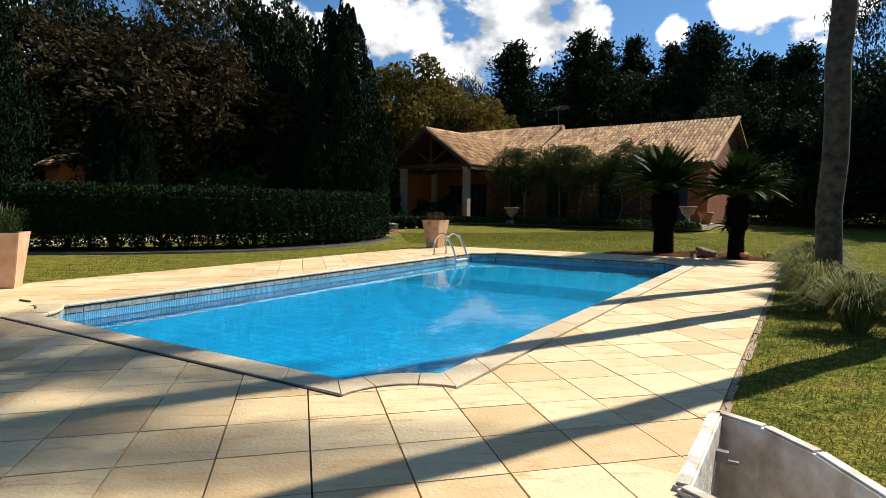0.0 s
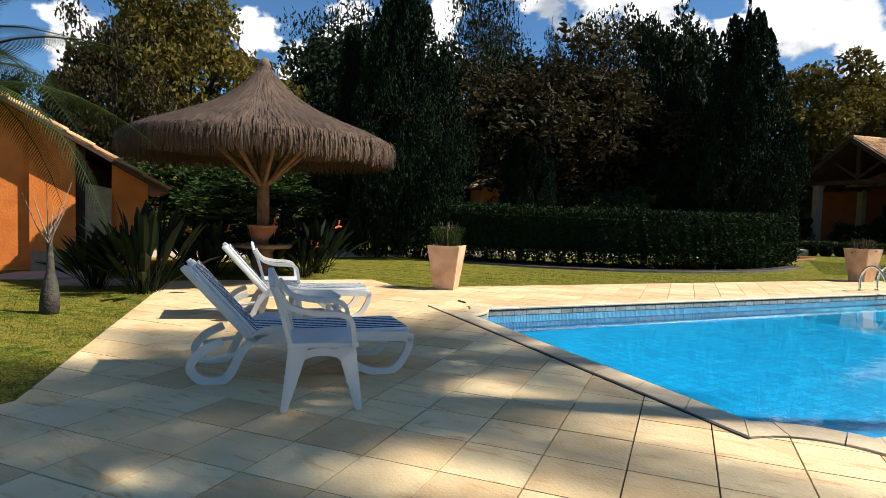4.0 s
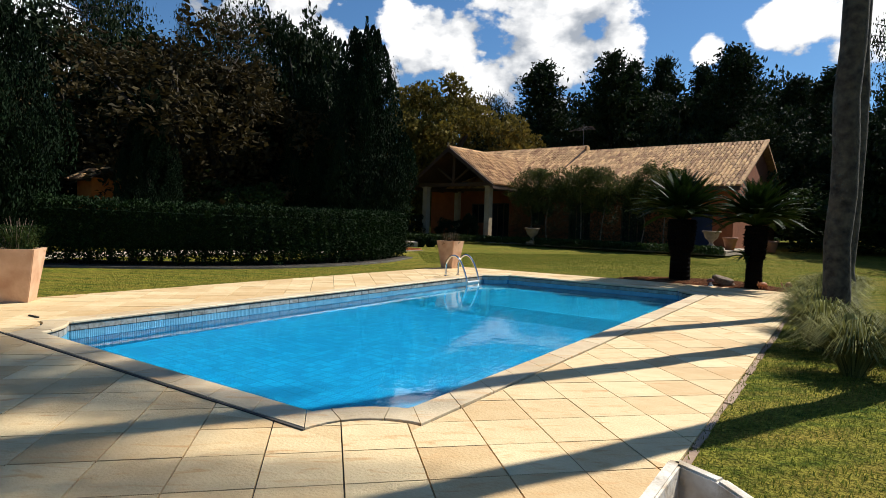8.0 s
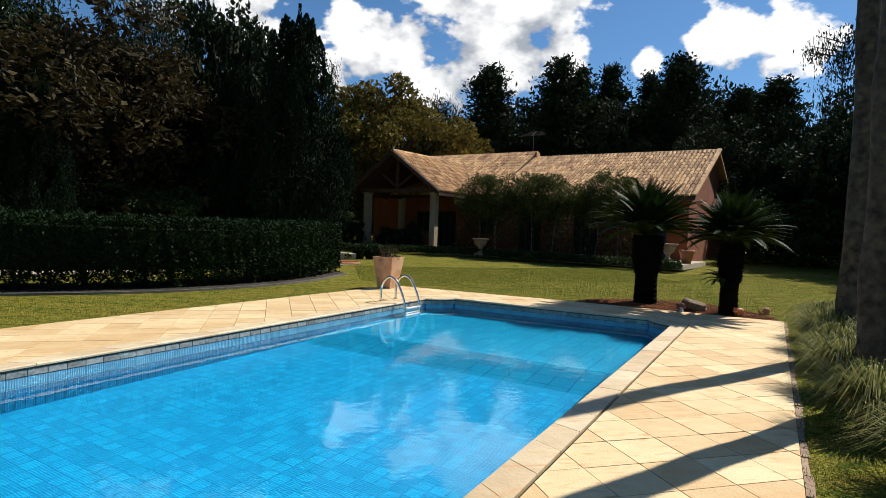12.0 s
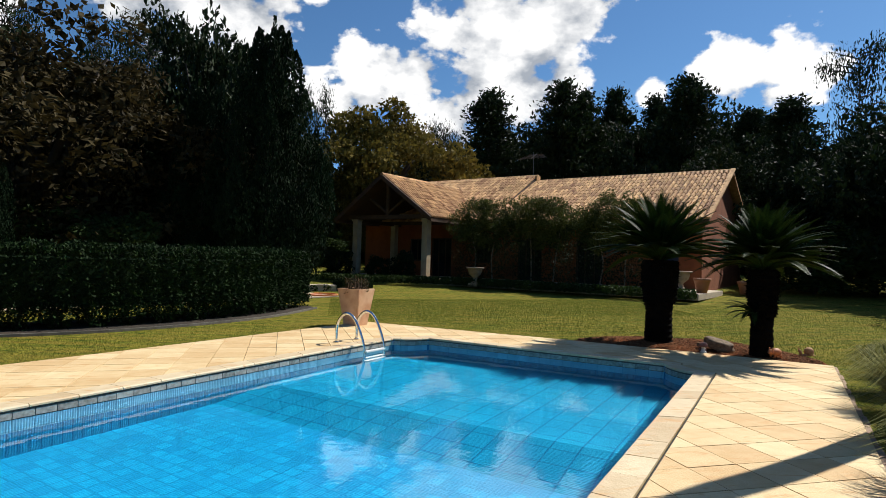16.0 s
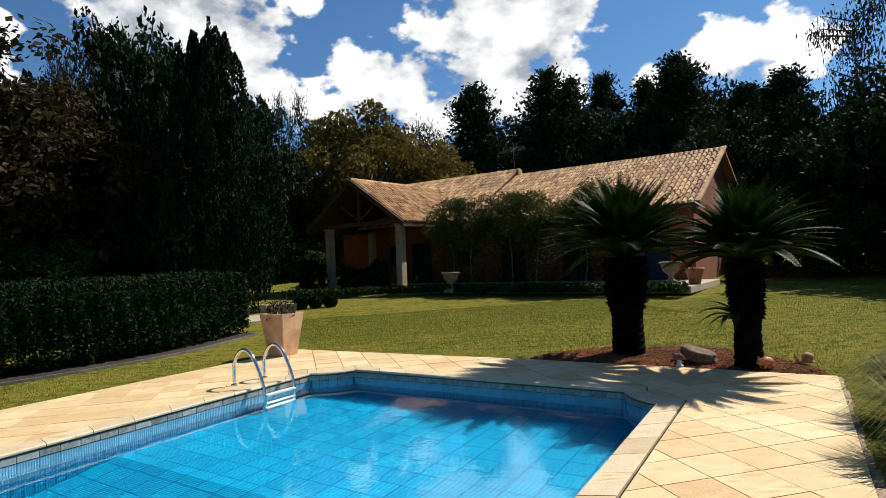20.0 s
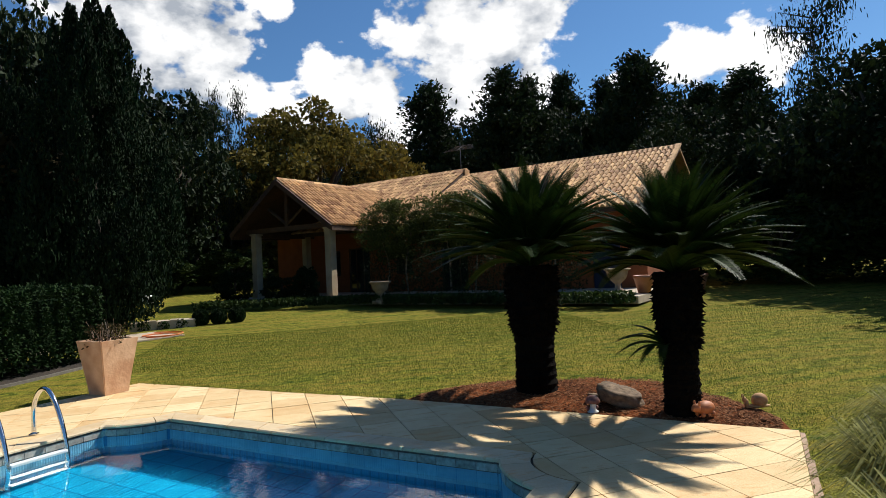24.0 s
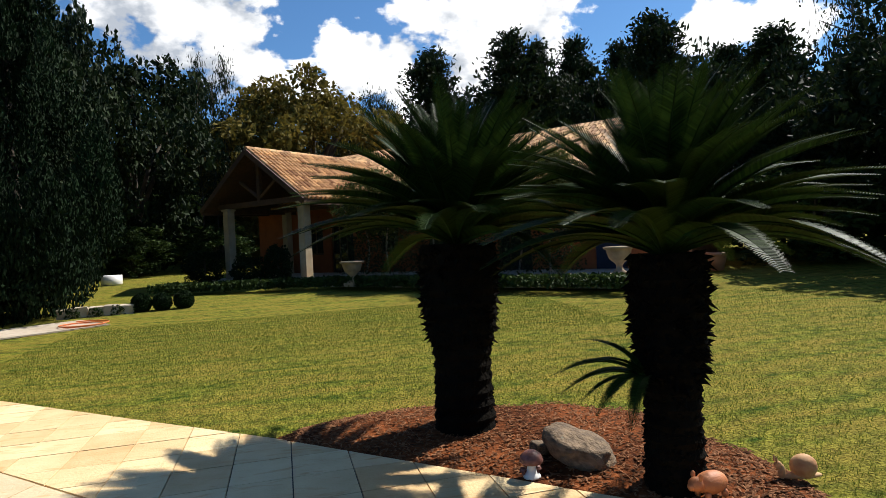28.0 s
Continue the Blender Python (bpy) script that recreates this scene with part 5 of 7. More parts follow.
def cycad(x, y, trunk_h, r, seed, crown_scale, label):
    random.seed(seed)
    t = thing("cycad", label, "cycad", Matrix.Translation((x, y, -0.02)), group="cycads by the pool")
    def girth(z):
        """A slim foot under a thicker, shaggy upper half."""
        u = z / trunk_h
        return r * (1.0 + 0.10 * max(0.0, 0.2 - u) * 5 + 0.34 / (1 + math.exp(-(u - 0.50) * 22)) + 0.04 * math.sin(9 * u))
    bm = bmesh.new()
    lathe([(girth(trunk_h * k / 30) + (0.012 if k % 2 else -0.008), trunk_h * k / 30) for k in range(31)], 22, bm)
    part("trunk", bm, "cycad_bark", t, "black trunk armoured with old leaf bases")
    verts, faces = [], []
    for k in range(1300):
        a, z = random.uniform(0, 2 * math.pi), trunk_h * random.uniform(0.02, 0.99)
        R = girth(z)
        o = Vector((math.cos(a) * R * 0.94, math.sin(a) * R * 0.94, z))
        out = Vector((math.cos(a), math.sin(a), 0))
        sd = Vector((-math.sin(a), math.cos(a), 0)) * random.uniform(0.018, 0.034)
        ragged = 1.0 if z > 0.46 * trunk_h else 0.45
        tip = o + out * random.uniform(0.015, 0.085) * ragged + Vector((0, 0, random.uniform(-0.07, 0.05) * ragged))
        i = len(verts)
        verts += [o - sd, o + sd, o + Vector((0, 0, 0.03)), tip, o - Vector((0, 0, 0.02))]
        faces += [(i, i + 3, i + 2), (i + 3, i + 1, i + 2), (i, i + 4, i + 3), (i + 4, i + 1, i + 3)]
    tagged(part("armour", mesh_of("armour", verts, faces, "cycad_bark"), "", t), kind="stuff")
    n = 138
    for k in range(n):
        u = k / (n - 1)
        tilt = 88 - 78 * u ** 1.05 + random.uniform(-9, 9)
        m = Matrix.Translation((0, 0, trunk_h - 0.03)) @ pose(0, 0, 0, 0, -tilt, k * 137.5 + random.uniform(-9, 9)) @ pose(0, 0, 0, random.uniform(-12, 12)) @ Matrix.Scale(crown_scale * (1.0 - 0.12 * max(0.0, tilt) / 80) * random.uniform(0.82, 1.06), 4)
        part("frond", cycad_fronds[0 if tilt > 50 else 1 if tilt > 15 else 2], "", t, m=m)
    return t


cycad(8.34, 11.27, 1.62, 0.235, 3, 1.12, "sago cycad with a black trunk and stiff dark fronds")
c2 = cycad(9.36, 9.73, 1.50, 0.165, 5, 1.0, "sago cycad with a black trunk and a sucker of young fronds")
random.seed(11)
for k in range(9):
    part("sucker_frond", cycad_fronds[2], "", c2, "small arching frond", Matrix.Translation((-0.20, -0.06, 0.74)) @ pose(0, 0, 0, 0, -random.uniform(0, 50), 175 + random.uniform(-60, 60)) @ Matrix.Scale(random.uniform(0.32, 0.46), 4))

palm_fronds = [frond_mesh(3.1, 60, 0.60, a, "leaf_palm", 0.019, 0.15) for a in (0.35, 0.7)]


def tall_palm(x, y, h, r, seed, count):
    random.seed(seed)
    t = thing("royal_palm", "royal palm with a smooth grey lichen-stained trunk", "palm", Matrix.Translation((x, y, -0.02)), group="row of palms beside the deck")
    pts = [(random.uniform(-.03, .03), random.uniform(-.03, .03), h * k / 16) for k in range(17)]
    part("trunk", tube(pts, r, 20, None, [r * (1.25 if k == 0 else 1.0 - 0.012 * k + 0.015 * (k % 2)) for k in range(17)]), "palm_bark", t, smooth=True)
    part("crown_shaft", tube([(0, 0, h), (0, 0, h + 0.6), (0, 0, h + 1.0)], 0.12, 12, None, [r * 0.9, r * 0.7, 0.05]), "leaf_palm", t, "smooth green crown shaft")
    for k in range(count):
        m = Matrix.Translation((0, 0, h + 0.8)) @ pose(0, 0, 0, 0, -(75 - 95 * (k / (count - 1)) + random.uniform(-6, 6)), k * 137.5) @ pose(0, 0, 0, random.uniform(-20, 20))
        part("frond", palm_fronds[k % 2], "", t, m=m)


for i, (x, y) in enumerate(((6.10, 1.75), (6.42, 3.62), (8.54, 5.98))):
    tall_palm(x, y, (9.3, 9.9, 12.2)[i], 0.155, 20 + i, (14, 15, 18)[i])


feather_fronds = [frond_mesh(2.5, 80, 0.42, a, "leaf_palm", 0.0085, -0.25) for a in (0.8, 1.25)]


def young_palm(x, y, h):
    t = thing("feather_palm", "leaning feather palm with arching green fronds", "palm", Matrix.Translation((x, y, -0.02)))
    part("trunk", tube(curve_points([(0, 0, 0), (0.12, 0.05, h * 0.5), (0.2, 0.1, h)], 5), 0.14, 12, None, [0.14 - 0.004 * k for k in range(11)]), "palm_bark", t, smooth=True)
    for k in range(32):
        m = Matrix.Translation((0.2, 0.1, h)) @ pose(0, 0, 0, 0, -(80 - 88 * (k / 31)), k * 137.5) @ Matrix.Scale(1.05, 4)
        part("frond", feather_fronds[k % 2], "", t, m=m)


young_palm(-8.4, -0.45, 2.4)


def sapling(x, y):
    t = thing("young_tree", "thin young tree stem with a few leaves", "tree", Matrix.Translation((x, y, -0.02)))
    part("trunk", tube(curve_points([(0, 0, 0), (0.03, 0, 0.5), (-0.03, 0.02, 1.0)], 4), 0.05, 8, None, [0.10, 0.11, 0.10, 0.08, 0.05, 0.04, 0.035, 0.03, 0.02]), "palm_bark", t, smooth=True)
    for k in range(7):
        a, q = k * 2.4, random.uniform(0.14, 0.34)
        part("twig", tube([(0, 0, 0.78 + 0.03 * k), (0.4 * q * math.cos(a), 0.4 * q * math.sin(a), 0.95 + 0.03 * k), (q * math.cos(a), q * math.sin(a), 1.0 + 0.03 * k + q * 1.2)], 0.008, 5, None, [0.012, 0.008, 0.003]), "dry_stem", t, "dry upright twig")


sapling(-7.2, 0.5)


# ---- tufted plants ----
def blade_tuft(count, height, spread, width, mat, droop, name="blades", base=0.12):
    verts, faces = [], []
    for k in range(count):
        a = random.uniform(0, 2 * math.pi)
        lean = random.uniform(0.05, 1.0) ** 0.7 * spread
        h = height * random.uniform(0.6, 1.05)
        o = Vector((math.cos(a), math.sin(a), 0)) * base * random.uniform(0, 1)
        out = Vector((math.cos(a), math.sin(a), 0))
        sd = Vector((-out.y, out.x, 0)) * width * random.uniform(0.6, 1.2)
        pts = [o, o + out * lean * 0.35 + Vector((0, 0, h * 0.6)), o + out * lean * 0.75 + Vector((0, 0, h * (0.95 - 0.2 * droop * lean))), o + out * lean * 1.15 + Vector((0, 0, h * (1.0 - 0.7 * droop * lean)))]
        i = len(verts)
        for q, w in zip(pts, (0.8, 1.0, 0.7, 0.05)):
            verts += [q - sd * w, q + sd * w]
        for q in range(3):
            faces.append((i + 2 * q, i + 2 * q + 1, i + 2 * q + 3, i + 2 * q + 2))
    return mesh_of(name, verts, faces, mat)


random.seed(31)
tuft_meshes = [blade_tuft(760, 0.86, 0.80, 0.010, "leaf_grass", 0.85) for k in range(3)]
for i, (p, q, s) in enumerate(((4.9, -1.95, 1.0), (6.3, -1.88, 1.05), (7.6, -1.9, 1.0), (9.0, -1.9, 1.05), (10.2, -1.9, 1.0), (3.7, -2.25, 0.95), (4.9, -2.75, 0.9), (11.6, -2.2, 0.9))):
    x, y, _ = pool_xy(p, q)
    t = thing("ornamental_grass", "tussock of pale striped ornamental grass at the deck's edge", "grass tussock", Matrix.Translation((x, y, -0.02)) @ pose(0.1, -0.05, 0, 0, 0, 77 * i) @ Matrix.Scale(s * 0.78, 4), group="grass tussocks beside the deck")
    part("blades", tuft_meshes[i % 3], "", t)


def strelitzia_leaf(lean, h):
    """One stiff leaf: a long stalk and a pointed, gently folded blade."""
    rows = [(0, 0, 0.010), (lean * 0.30, h * 0.35, 0.010), (lean * 0.48, h * 0.50, 0.020), (lean * 0.68, h * 0.68, 0.062), (lean * 0.90, h * 0.86, 0.056), (lean * 1.15, h, 0.006)]
    verts, faces = [], []
    for x, z, w in rows:
        verts += [(x - w * 0.3, -w, z), (x, 0, z - w * 0.25), (x - w * 0.3, w, z)]
    for q in range(len(rows) - 1):
        i = 3 * q
        faces += [(i, i + 1, i + 4, i + 3), (i + 1, i + 2, i + 5, i + 4)]
    return mesh_of("leaf", verts, faces, "leaf_strelitzia")


strelitzia_leaves = [strelitzia_leaf(0.12 + 0.09 * k, 1.16 - 0.07 * k) for k in range(5)]


def strelitzia(x, y, s, flowers):
    t = thing("strelitzia", "bird-of-paradise clump of stiff dark leaves", "plant", Matrix.Translation((x, y, -0.02)) @ Matrix.Scale(s, 4), group="bird-of-paradise clumps")
    for k in range(64):
        part("leaf", strelitzia_leaves[k % 5], "", t, m=pose(0, 0, 0, 0, 0, random.uniform(0, 360)) @ pose(random.uniform(0, 0.22), 0, 0, 0, random.uniform(-4, 34), 0) @ Matrix.Scale(random.uniform(0.75, 1.1), 4))
    for k in range(flowers):
        a = random.uniform(0, 6.28)
        p = Vector((math.cos(a) * 0.35, math.sin(a) * 0.35, random.uniform(0.8, 1.1)))
        f = part("flower", tube([(0, 0, 0), (0.09, 0, 0.035), (0.17, 0, 0.02)], 0.02, 6, None, [0.02, 0.022, 0.003]), "flower", t, "orange crested flower", Matrix.Translation(p) @ pose(0, 0, 0, 0, 0, math.degrees(a)))
        for j in range(3):
            part("petal", tube([(0.05, 0, 0.03), (0.08, 0.01 * (j - 1), 0.10), (0.10, 0.03 * (j - 1), 0.16)], 0.01, 5, None, [0.008, 0.014, 0.002]), "flower", f)


random.seed(41)
for x, y, s, fl in ((-8.05, 2.35, 1.15, 0), (-8.9, 2.15, 0.85, 0), (-9.0, 4.4, 0.95, 2), (-8.35, 5.2, 1.0, 2), (-8.0, 6.4, 1.1, 2), (-9.8, 4.9, 0.9, 1), (-7.7, 5.6, 0.7, 2)):
    strelitzia(x, y, s, fl)


# ---- thatched sunshade with its table ----
def sunshade(x, y):
    t = thing("thatched_sunshade", "round palm-thatch sunshade on a log pole over the lawn", "sunshade", Matrix.Translation((x, y, -0.02)) @ Matrix.Diagonal((0.99, 0.99, 1.04, 1)))
    part("pole", tube([(0, 0, 0), (0.01, 0, 1.2), (0, 0, 3.5)], 0.11, 14, None, [0.125, 0.115, 0.08]), "pole_wood", t, smooth=True)
    prof = [(0.05, 3.86), (0.16, 3.70), (0.40, 3.44), (0.72, 3.20), (1.10, 3.00), (1.60, 2.80), (2.10, 2.62), (2.42, 2.46), (2.46, 2.36)]
    under = [(2.30, 2.34), (1.6, 2.60), (0.8, 2.95), (0.1, 3.4)]
    part("thatch_base", lathe(prof + under, 40), "thatch", t, smooth=True)
    part("cap", lathe([(0.10, 3.78), (0.12, 3.87), (0.07, 3.96), (0.02, 4.00)], 12), "thatch", t, "bound thatch cap", smooth=True)
    verts, faces = [], []

    def at(s):
        k = min(int(s), len(prof) - 2)
        f = s - k
        return prof[k][0] + (prof[k + 1][0] - prof[k][0]) * f, prof[k][1] + (prof[k + 1][1] - prof[k][1]) * f
    for k in range(9500):
        a = random.uniform(0, 2 * math.pi)
        s0 = (random.random() ** 0.55) * 6.9
        pts = []
        for q in range(3):
            r, z = at(min(s0 + q * 0.5, 7.6))
            pts.append(Vector((math.cos(a) * (r + 0.02), math.sin(a) * (r + 0.02), z + random.uniform(0.01, 0.05))))
            a += random.uniform(-0.02, 0.02) / max(r, 0.2)
        sd = Vector((-math.sin(a), math.cos(a), 0)) * random.uniform(0.004, 0.009)
        i = len(verts)
        for q in pts:
            verts += [q - sd, q + sd]
        faces += [(i, i + 1, i + 3, i + 2), (i + 2, i + 3, i + 5, i + 4)]
    tagged(part("strand_layer", mesh_of("strand_layer", verts, faces, "thatch"), "", t), kind="stuff")
    verts, faces = [], []
    for k in range(5200):
        a = random.uniform(0, 2 * math.pi)
        r = 2.42 + random.uniform(-0.14, 0.06)
        z = 2.46 + random.uniform(-0.05, 0.06)
        L = random.uniform(0.15, 0.40)
        o = Vector((math.cos(a), math.sin(a), 0))
        sd = Vector((-o.y, o.x, 0)) * random.uniform(0.004, 0.010)
        p = [o * r + Vector((0, 0, z)), o * (r + 0.05) + Vector((0, 0, z - L * 0.5)), o * (r + random.uniform(-0.02, 0.07)) + sd * random.uniform(-3, 3) + Vector((0, 0, z - L))]
        i = len(verts)
        for q, w in zip(p, (1, 1, 0.4)):
            verts += [q - sd * w, q + sd * w]
        faces += [(i, i + 1, i + 3, i + 2), (i + 2, i + 3, i + 5, i + 4)]
    tagged(part("fringe", mesh_of("fringe", verts, faces, "thatch"), "", t, "hanging ragged thatch fringe"), kind="stuff")
    for k in range(8):
        a = 2 * math.pi * k / 8 + 0.2
        o = Vector((math.cos(a), math.sin(a), 0))
        part("strut", tube([o * 0.08 + Vector((0, 0, 1.72)), o * 1.25 + Vector((0, 0, 2.72))], 0.04, 8), "pole_wood", t)
        part("rafter", tube([o * 0.05 + Vector((0, 0, 3.45)), o * 2.3 + Vector((0, 0, 2.36))], 0.035, 8), "pole_wood", t)
    part("hoop", tube([(2.2 * math.cos(k * math.pi / 20), 2.2 * math.sin(k * math.pi / 20), 2.40) for k in range(41)], 0.025, 6), "pole_wood", t)
    return t


random.seed(51)
sunshade(-8.1, 4.88)
tb = thing("round_table", "round weathered wooden table built round the sunshade's pole", "table", Matrix.Translation((-8.1, 4.88, -0.02)))
part("tabletop", lathe([(0.13, 0.60), (0.52, 0.60), (0.55, 0.62), (0.55, 0.66), (0.53, 0.68), (0.13, 0.68)], 32), "pole_wood", tb)
part("pedestal", lathe([(0.34, 0.0), (0.32, 0.10), (0.22, 0.16), (0.20, 0.5), (0.28, 0.60), (0.13, 0.60)], 24), "pole_wood", tb, smooth=True)
hp = thing("plant_pot", "brown clay pot round the pole on the table", "pot", Matrix.Translation((-8.1, 4.88, 0.66)))
part("pot", lathe([(0.18, 0.0), (0.22, 0.15), (0.26, 0.30), (0.28, 0.31), (0.28, 0.35), (0.13, 0.34)], 24), "clay", hp, smooth=True)


# ---- furniture on the deck ----
def lounger(m, raised, group="sun loungers on the deck"):
    t = thing("sun_lounger", "white plastic sun lounger with navy and white striped pad", "sun lounger", m, group=group)
    w = 0.72
    h = 0.36
    for s in (-1, 1):
        y = s * w / 2
        part("side_rail", sweep([(0.55, y, h), (1.2, y, h + 0.01), (1.85, y, h - 0.02), (1.95, y, h - 0.05)], 0.05, 0.085, flat=Vector((0, 1, 0))), "plastic", t)
        part("front_leg", sweep(curve_points([(1.93, y, h - 0.03), (1.90, y, 0.20), (1.78, y, 0.04), (1.58, y, 0.03), (1.36, y, 0.13), (1.12, y, 0.33)], 5), 0.05, 0.065, flat=Vector((0, 1, 0))), "plastic", t, "looped moulded leg")
        part("back_leg", sweep(curve_points([(1.0, y, h), (0.80, y, 0.43), (0.62, y, 0.42), (0.46, y, 0.28), (0.36, y, 0.08), (0.26, y, 0.02), (0.12, y, 0.05), (0.05, y, 0.16), (0.14, y, 0.28), (0.30, y, 0.36)], 5), 0.05, 0.07, flat=Vector((0, 1, 0))), "plastic", t, "looped moulded arm and leg")
        part("skid", tube([(0.12, y, 0.20), (0.42, y, 0.24)], 0.022, 6), "plastic", t)
    part("bed", boxed(0.5, -w / 2 + 0.03, h - 0.03, 1.93, w / 2 - 0.03, h + 0.02, bevel=0.012), "plastic", t)
    pad = part("pad", boxed(0.52, -w / 2 + 0.05, h + 0.02, 1.92, w / 2 - 0.05, h + 0.055, bevel=0.015), "stripe_white", t, "white striped canvas pad")
    n = 7
    for k in range(n):
        y0 = -w / 2 + 0.06 + (w - 0.12) * k / n
        part("stripe", boxed(0.53, y0, h + 0.05, 1.915, y0 + 0.036, h + 0.0565, bevel=0), "stripe_dark", pad, "navy stripe")
    back = Matrix.Translation((0.55, 0, h)) @ pose(0, 0, 0, 0, raised, 0)
    b = part("backrest", boxed(-0.82, -w / 2 + 0.02, -0.02, 0.0, w / 2 - 0.02, 0.025, bevel=0.015), "plastic", t, "raised plastic backrest", back)
    for s in (-1, 1):
        part("back_rail", boxed(-0.84, s * w / 2 - 0.025, -0.045, 0.02, s * w / 2 + 0.025, 0.012, bevel=0.018), "plastic", b)
    bp = part("back_pad", boxed(-0.78, -w / 2 + 0.05, 0.025, 0.0, w / 2 - 0.05, 0.055, bevel=0.012), "stripe_white", t, "", back)
    for k in range(n):
        y0 = -w / 2 + 0.06 + (w - 0.12) * k / n
        part("stripe", boxed(-0.775, y0, 0.05, -0.005, y0 + 0.036, 0.0565, bevel=0), "stripe_dark", bp)
    return t


LM = Matrix((( E1.x, E2.x, 0, 0), (E1.y, E2.y, 0, 0), (0, 0, 1, 0), (0, 0, 0, 1)))


def at_deck(p, turn_m=LM):
    return Matrix.Translation((p[0], p[1], 0.0)) @ turn_m


LS = Matrix.Scale(0.88, 4)
SWING = pose(0, 0, 0, 0, 0, -3)
for spot, raised in (((-2.47, 0.40), 49), ((-4.20, 2.35), 49)):
    lounger(at_deck(spot) @ SWING @ Matrix.Translation((-1.46, 0.32, 0)) @ LS, raised)


def armchair(m):
    t = thing("plastic_armchair", "white moulded plastic armchair", "chair", m, group="plastic armchairs on the deck")
    # seat faces +x, legs splay slightly
    for sx, sy in ((-1, -1), (-1, 1), (1, -1), (1, 1)):
        # each leg widens upwards into the arch under the seat
        x0, y0 = 0.165 * sx, sy * 0.235
        x1, y1 = 0.265 * sx, sy * 0.265
        bm = bmesh.new()
        lo = [bm.verts.new((x1 + a * 0.024, y1 + b * 0.022, 0)) for a, b in ((-1, -1), (1, -1), (1, 1), (-1, 1))]
        hi = [bm.verts.new((x0 + a * 0.072, y0 + b * 0.026, 0.42)) for a, b in ((-1, -1), (1, -1), (1, 1), (-1, 1))]
        for k in range(4):
            bm.faces.new((lo[k], lo[(k + 1) % 4], hi[(k + 1) % 4], hi[k]))
        bm.faces.new(lo[::-1])
        bm.faces.new(hi)
        bmesh.ops.bevel(bm, geom=list(bm.edges), offset=0.008, segments=2, affect="EDGES")
        part("leg", bm, "plastic", t)
    part("seat", boxed(-0.25, -0.26, 0.405, 0.26, 0.26, 0.445, bevel=0.018), "plastic", t)
    for sy in (-1, 1):
        part("apron", sweep(curve_points([(-0.20, sy * 0.25, 0.18), (-0.16, sy * 0.25, 0.34), (0, sy * 0.25, 0.385), (0.16, sy * 0.25, 0.34), (0.20, sy * 0.25, 0.18)], 5), 0.015, 0.05, flat=Vector((0, 1, 0))), "plastic", t)
        part("armrest", sweep(curve_points([(-0.33, sy * 0.25, 0.80), (-0.24, sy * 0.28, 0.69), (-0.08, sy * 0.29, 0.645), (0.10, sy * 0.29, 0.635), (0.19, sy * 0.285, 0.60), (0.215, sy * 0.275, 0.52), (0.225, sy * 0.265, 0.42)], 6), 0.06, 0.034, flat=Vector((0, 1, 0))), "plastic", t, "curved armrest running into the front post")
        part("back_post", sweep(curve_points([(-0.22, sy * 0.24, 0.42), (-0.28, sy * 0.25, 0.62), (-0.35, sy * 0.20, 0.80), (-0.37, sy * 0.10, 0.86)], 5), 0.045, 0.03, flat=Vector((0, 1, 0))), "plastic", t)
    part("top_rail", sweep(curve_points([(-0.35, -0.22, 0.79), (-0.375, -0.1, 0.86), (-0.38, 0, 0.875), (-0.375, 0.1, 0.86), (-0.35, 0.22, 0.79)], 5), 0.03, 0.05, flat=Vector((1, 0, 0))), "plastic", t)
    for k in range(5):
        y = (k - 2) * 0.085
        part("slat", sweep([(-0.23, y, 0.44), (-0.29, y, 0.64), (-0.37, y * 0.95, 0.85)], 0.05, 0.014, flat=Vector((0, 1, 0))), "plastic", t)
    return t


CH = pose(0, 0, 0, 0, 0, 40) @ Matrix.Diagonal((0.90, 1, 1, 1))
chair = armchair(Matrix.Translation((-2.46, -0.37, 0)) @ CH)
copy_thing(chair, Matrix.Translation((-5.05, 2.05, 0)) @ pose(0, 0, 0, 0, 0, 45))


def side_table(x, y):
    t = thing("side_table", "low square white plastic table", "table", Matrix.Translation((x, y, 0)) @ LM)
    part("top", boxed(-0.24, -0.24, 0.40, 0.24, 0.24, 0.43, bevel=0.012), "plastic", t)
    for sx in (-1, 1):
        for sy in (-1, 1):
            part("leg", boxed(sx * 0.2 - 0.025, sy * 0.2 - 0.025, 0, sx * 0.2 + 0.025, sy * 0.2 + 0.025, 0.40, bevel=0.006), "plastic", t)


side_table(-3.95, 1.35)


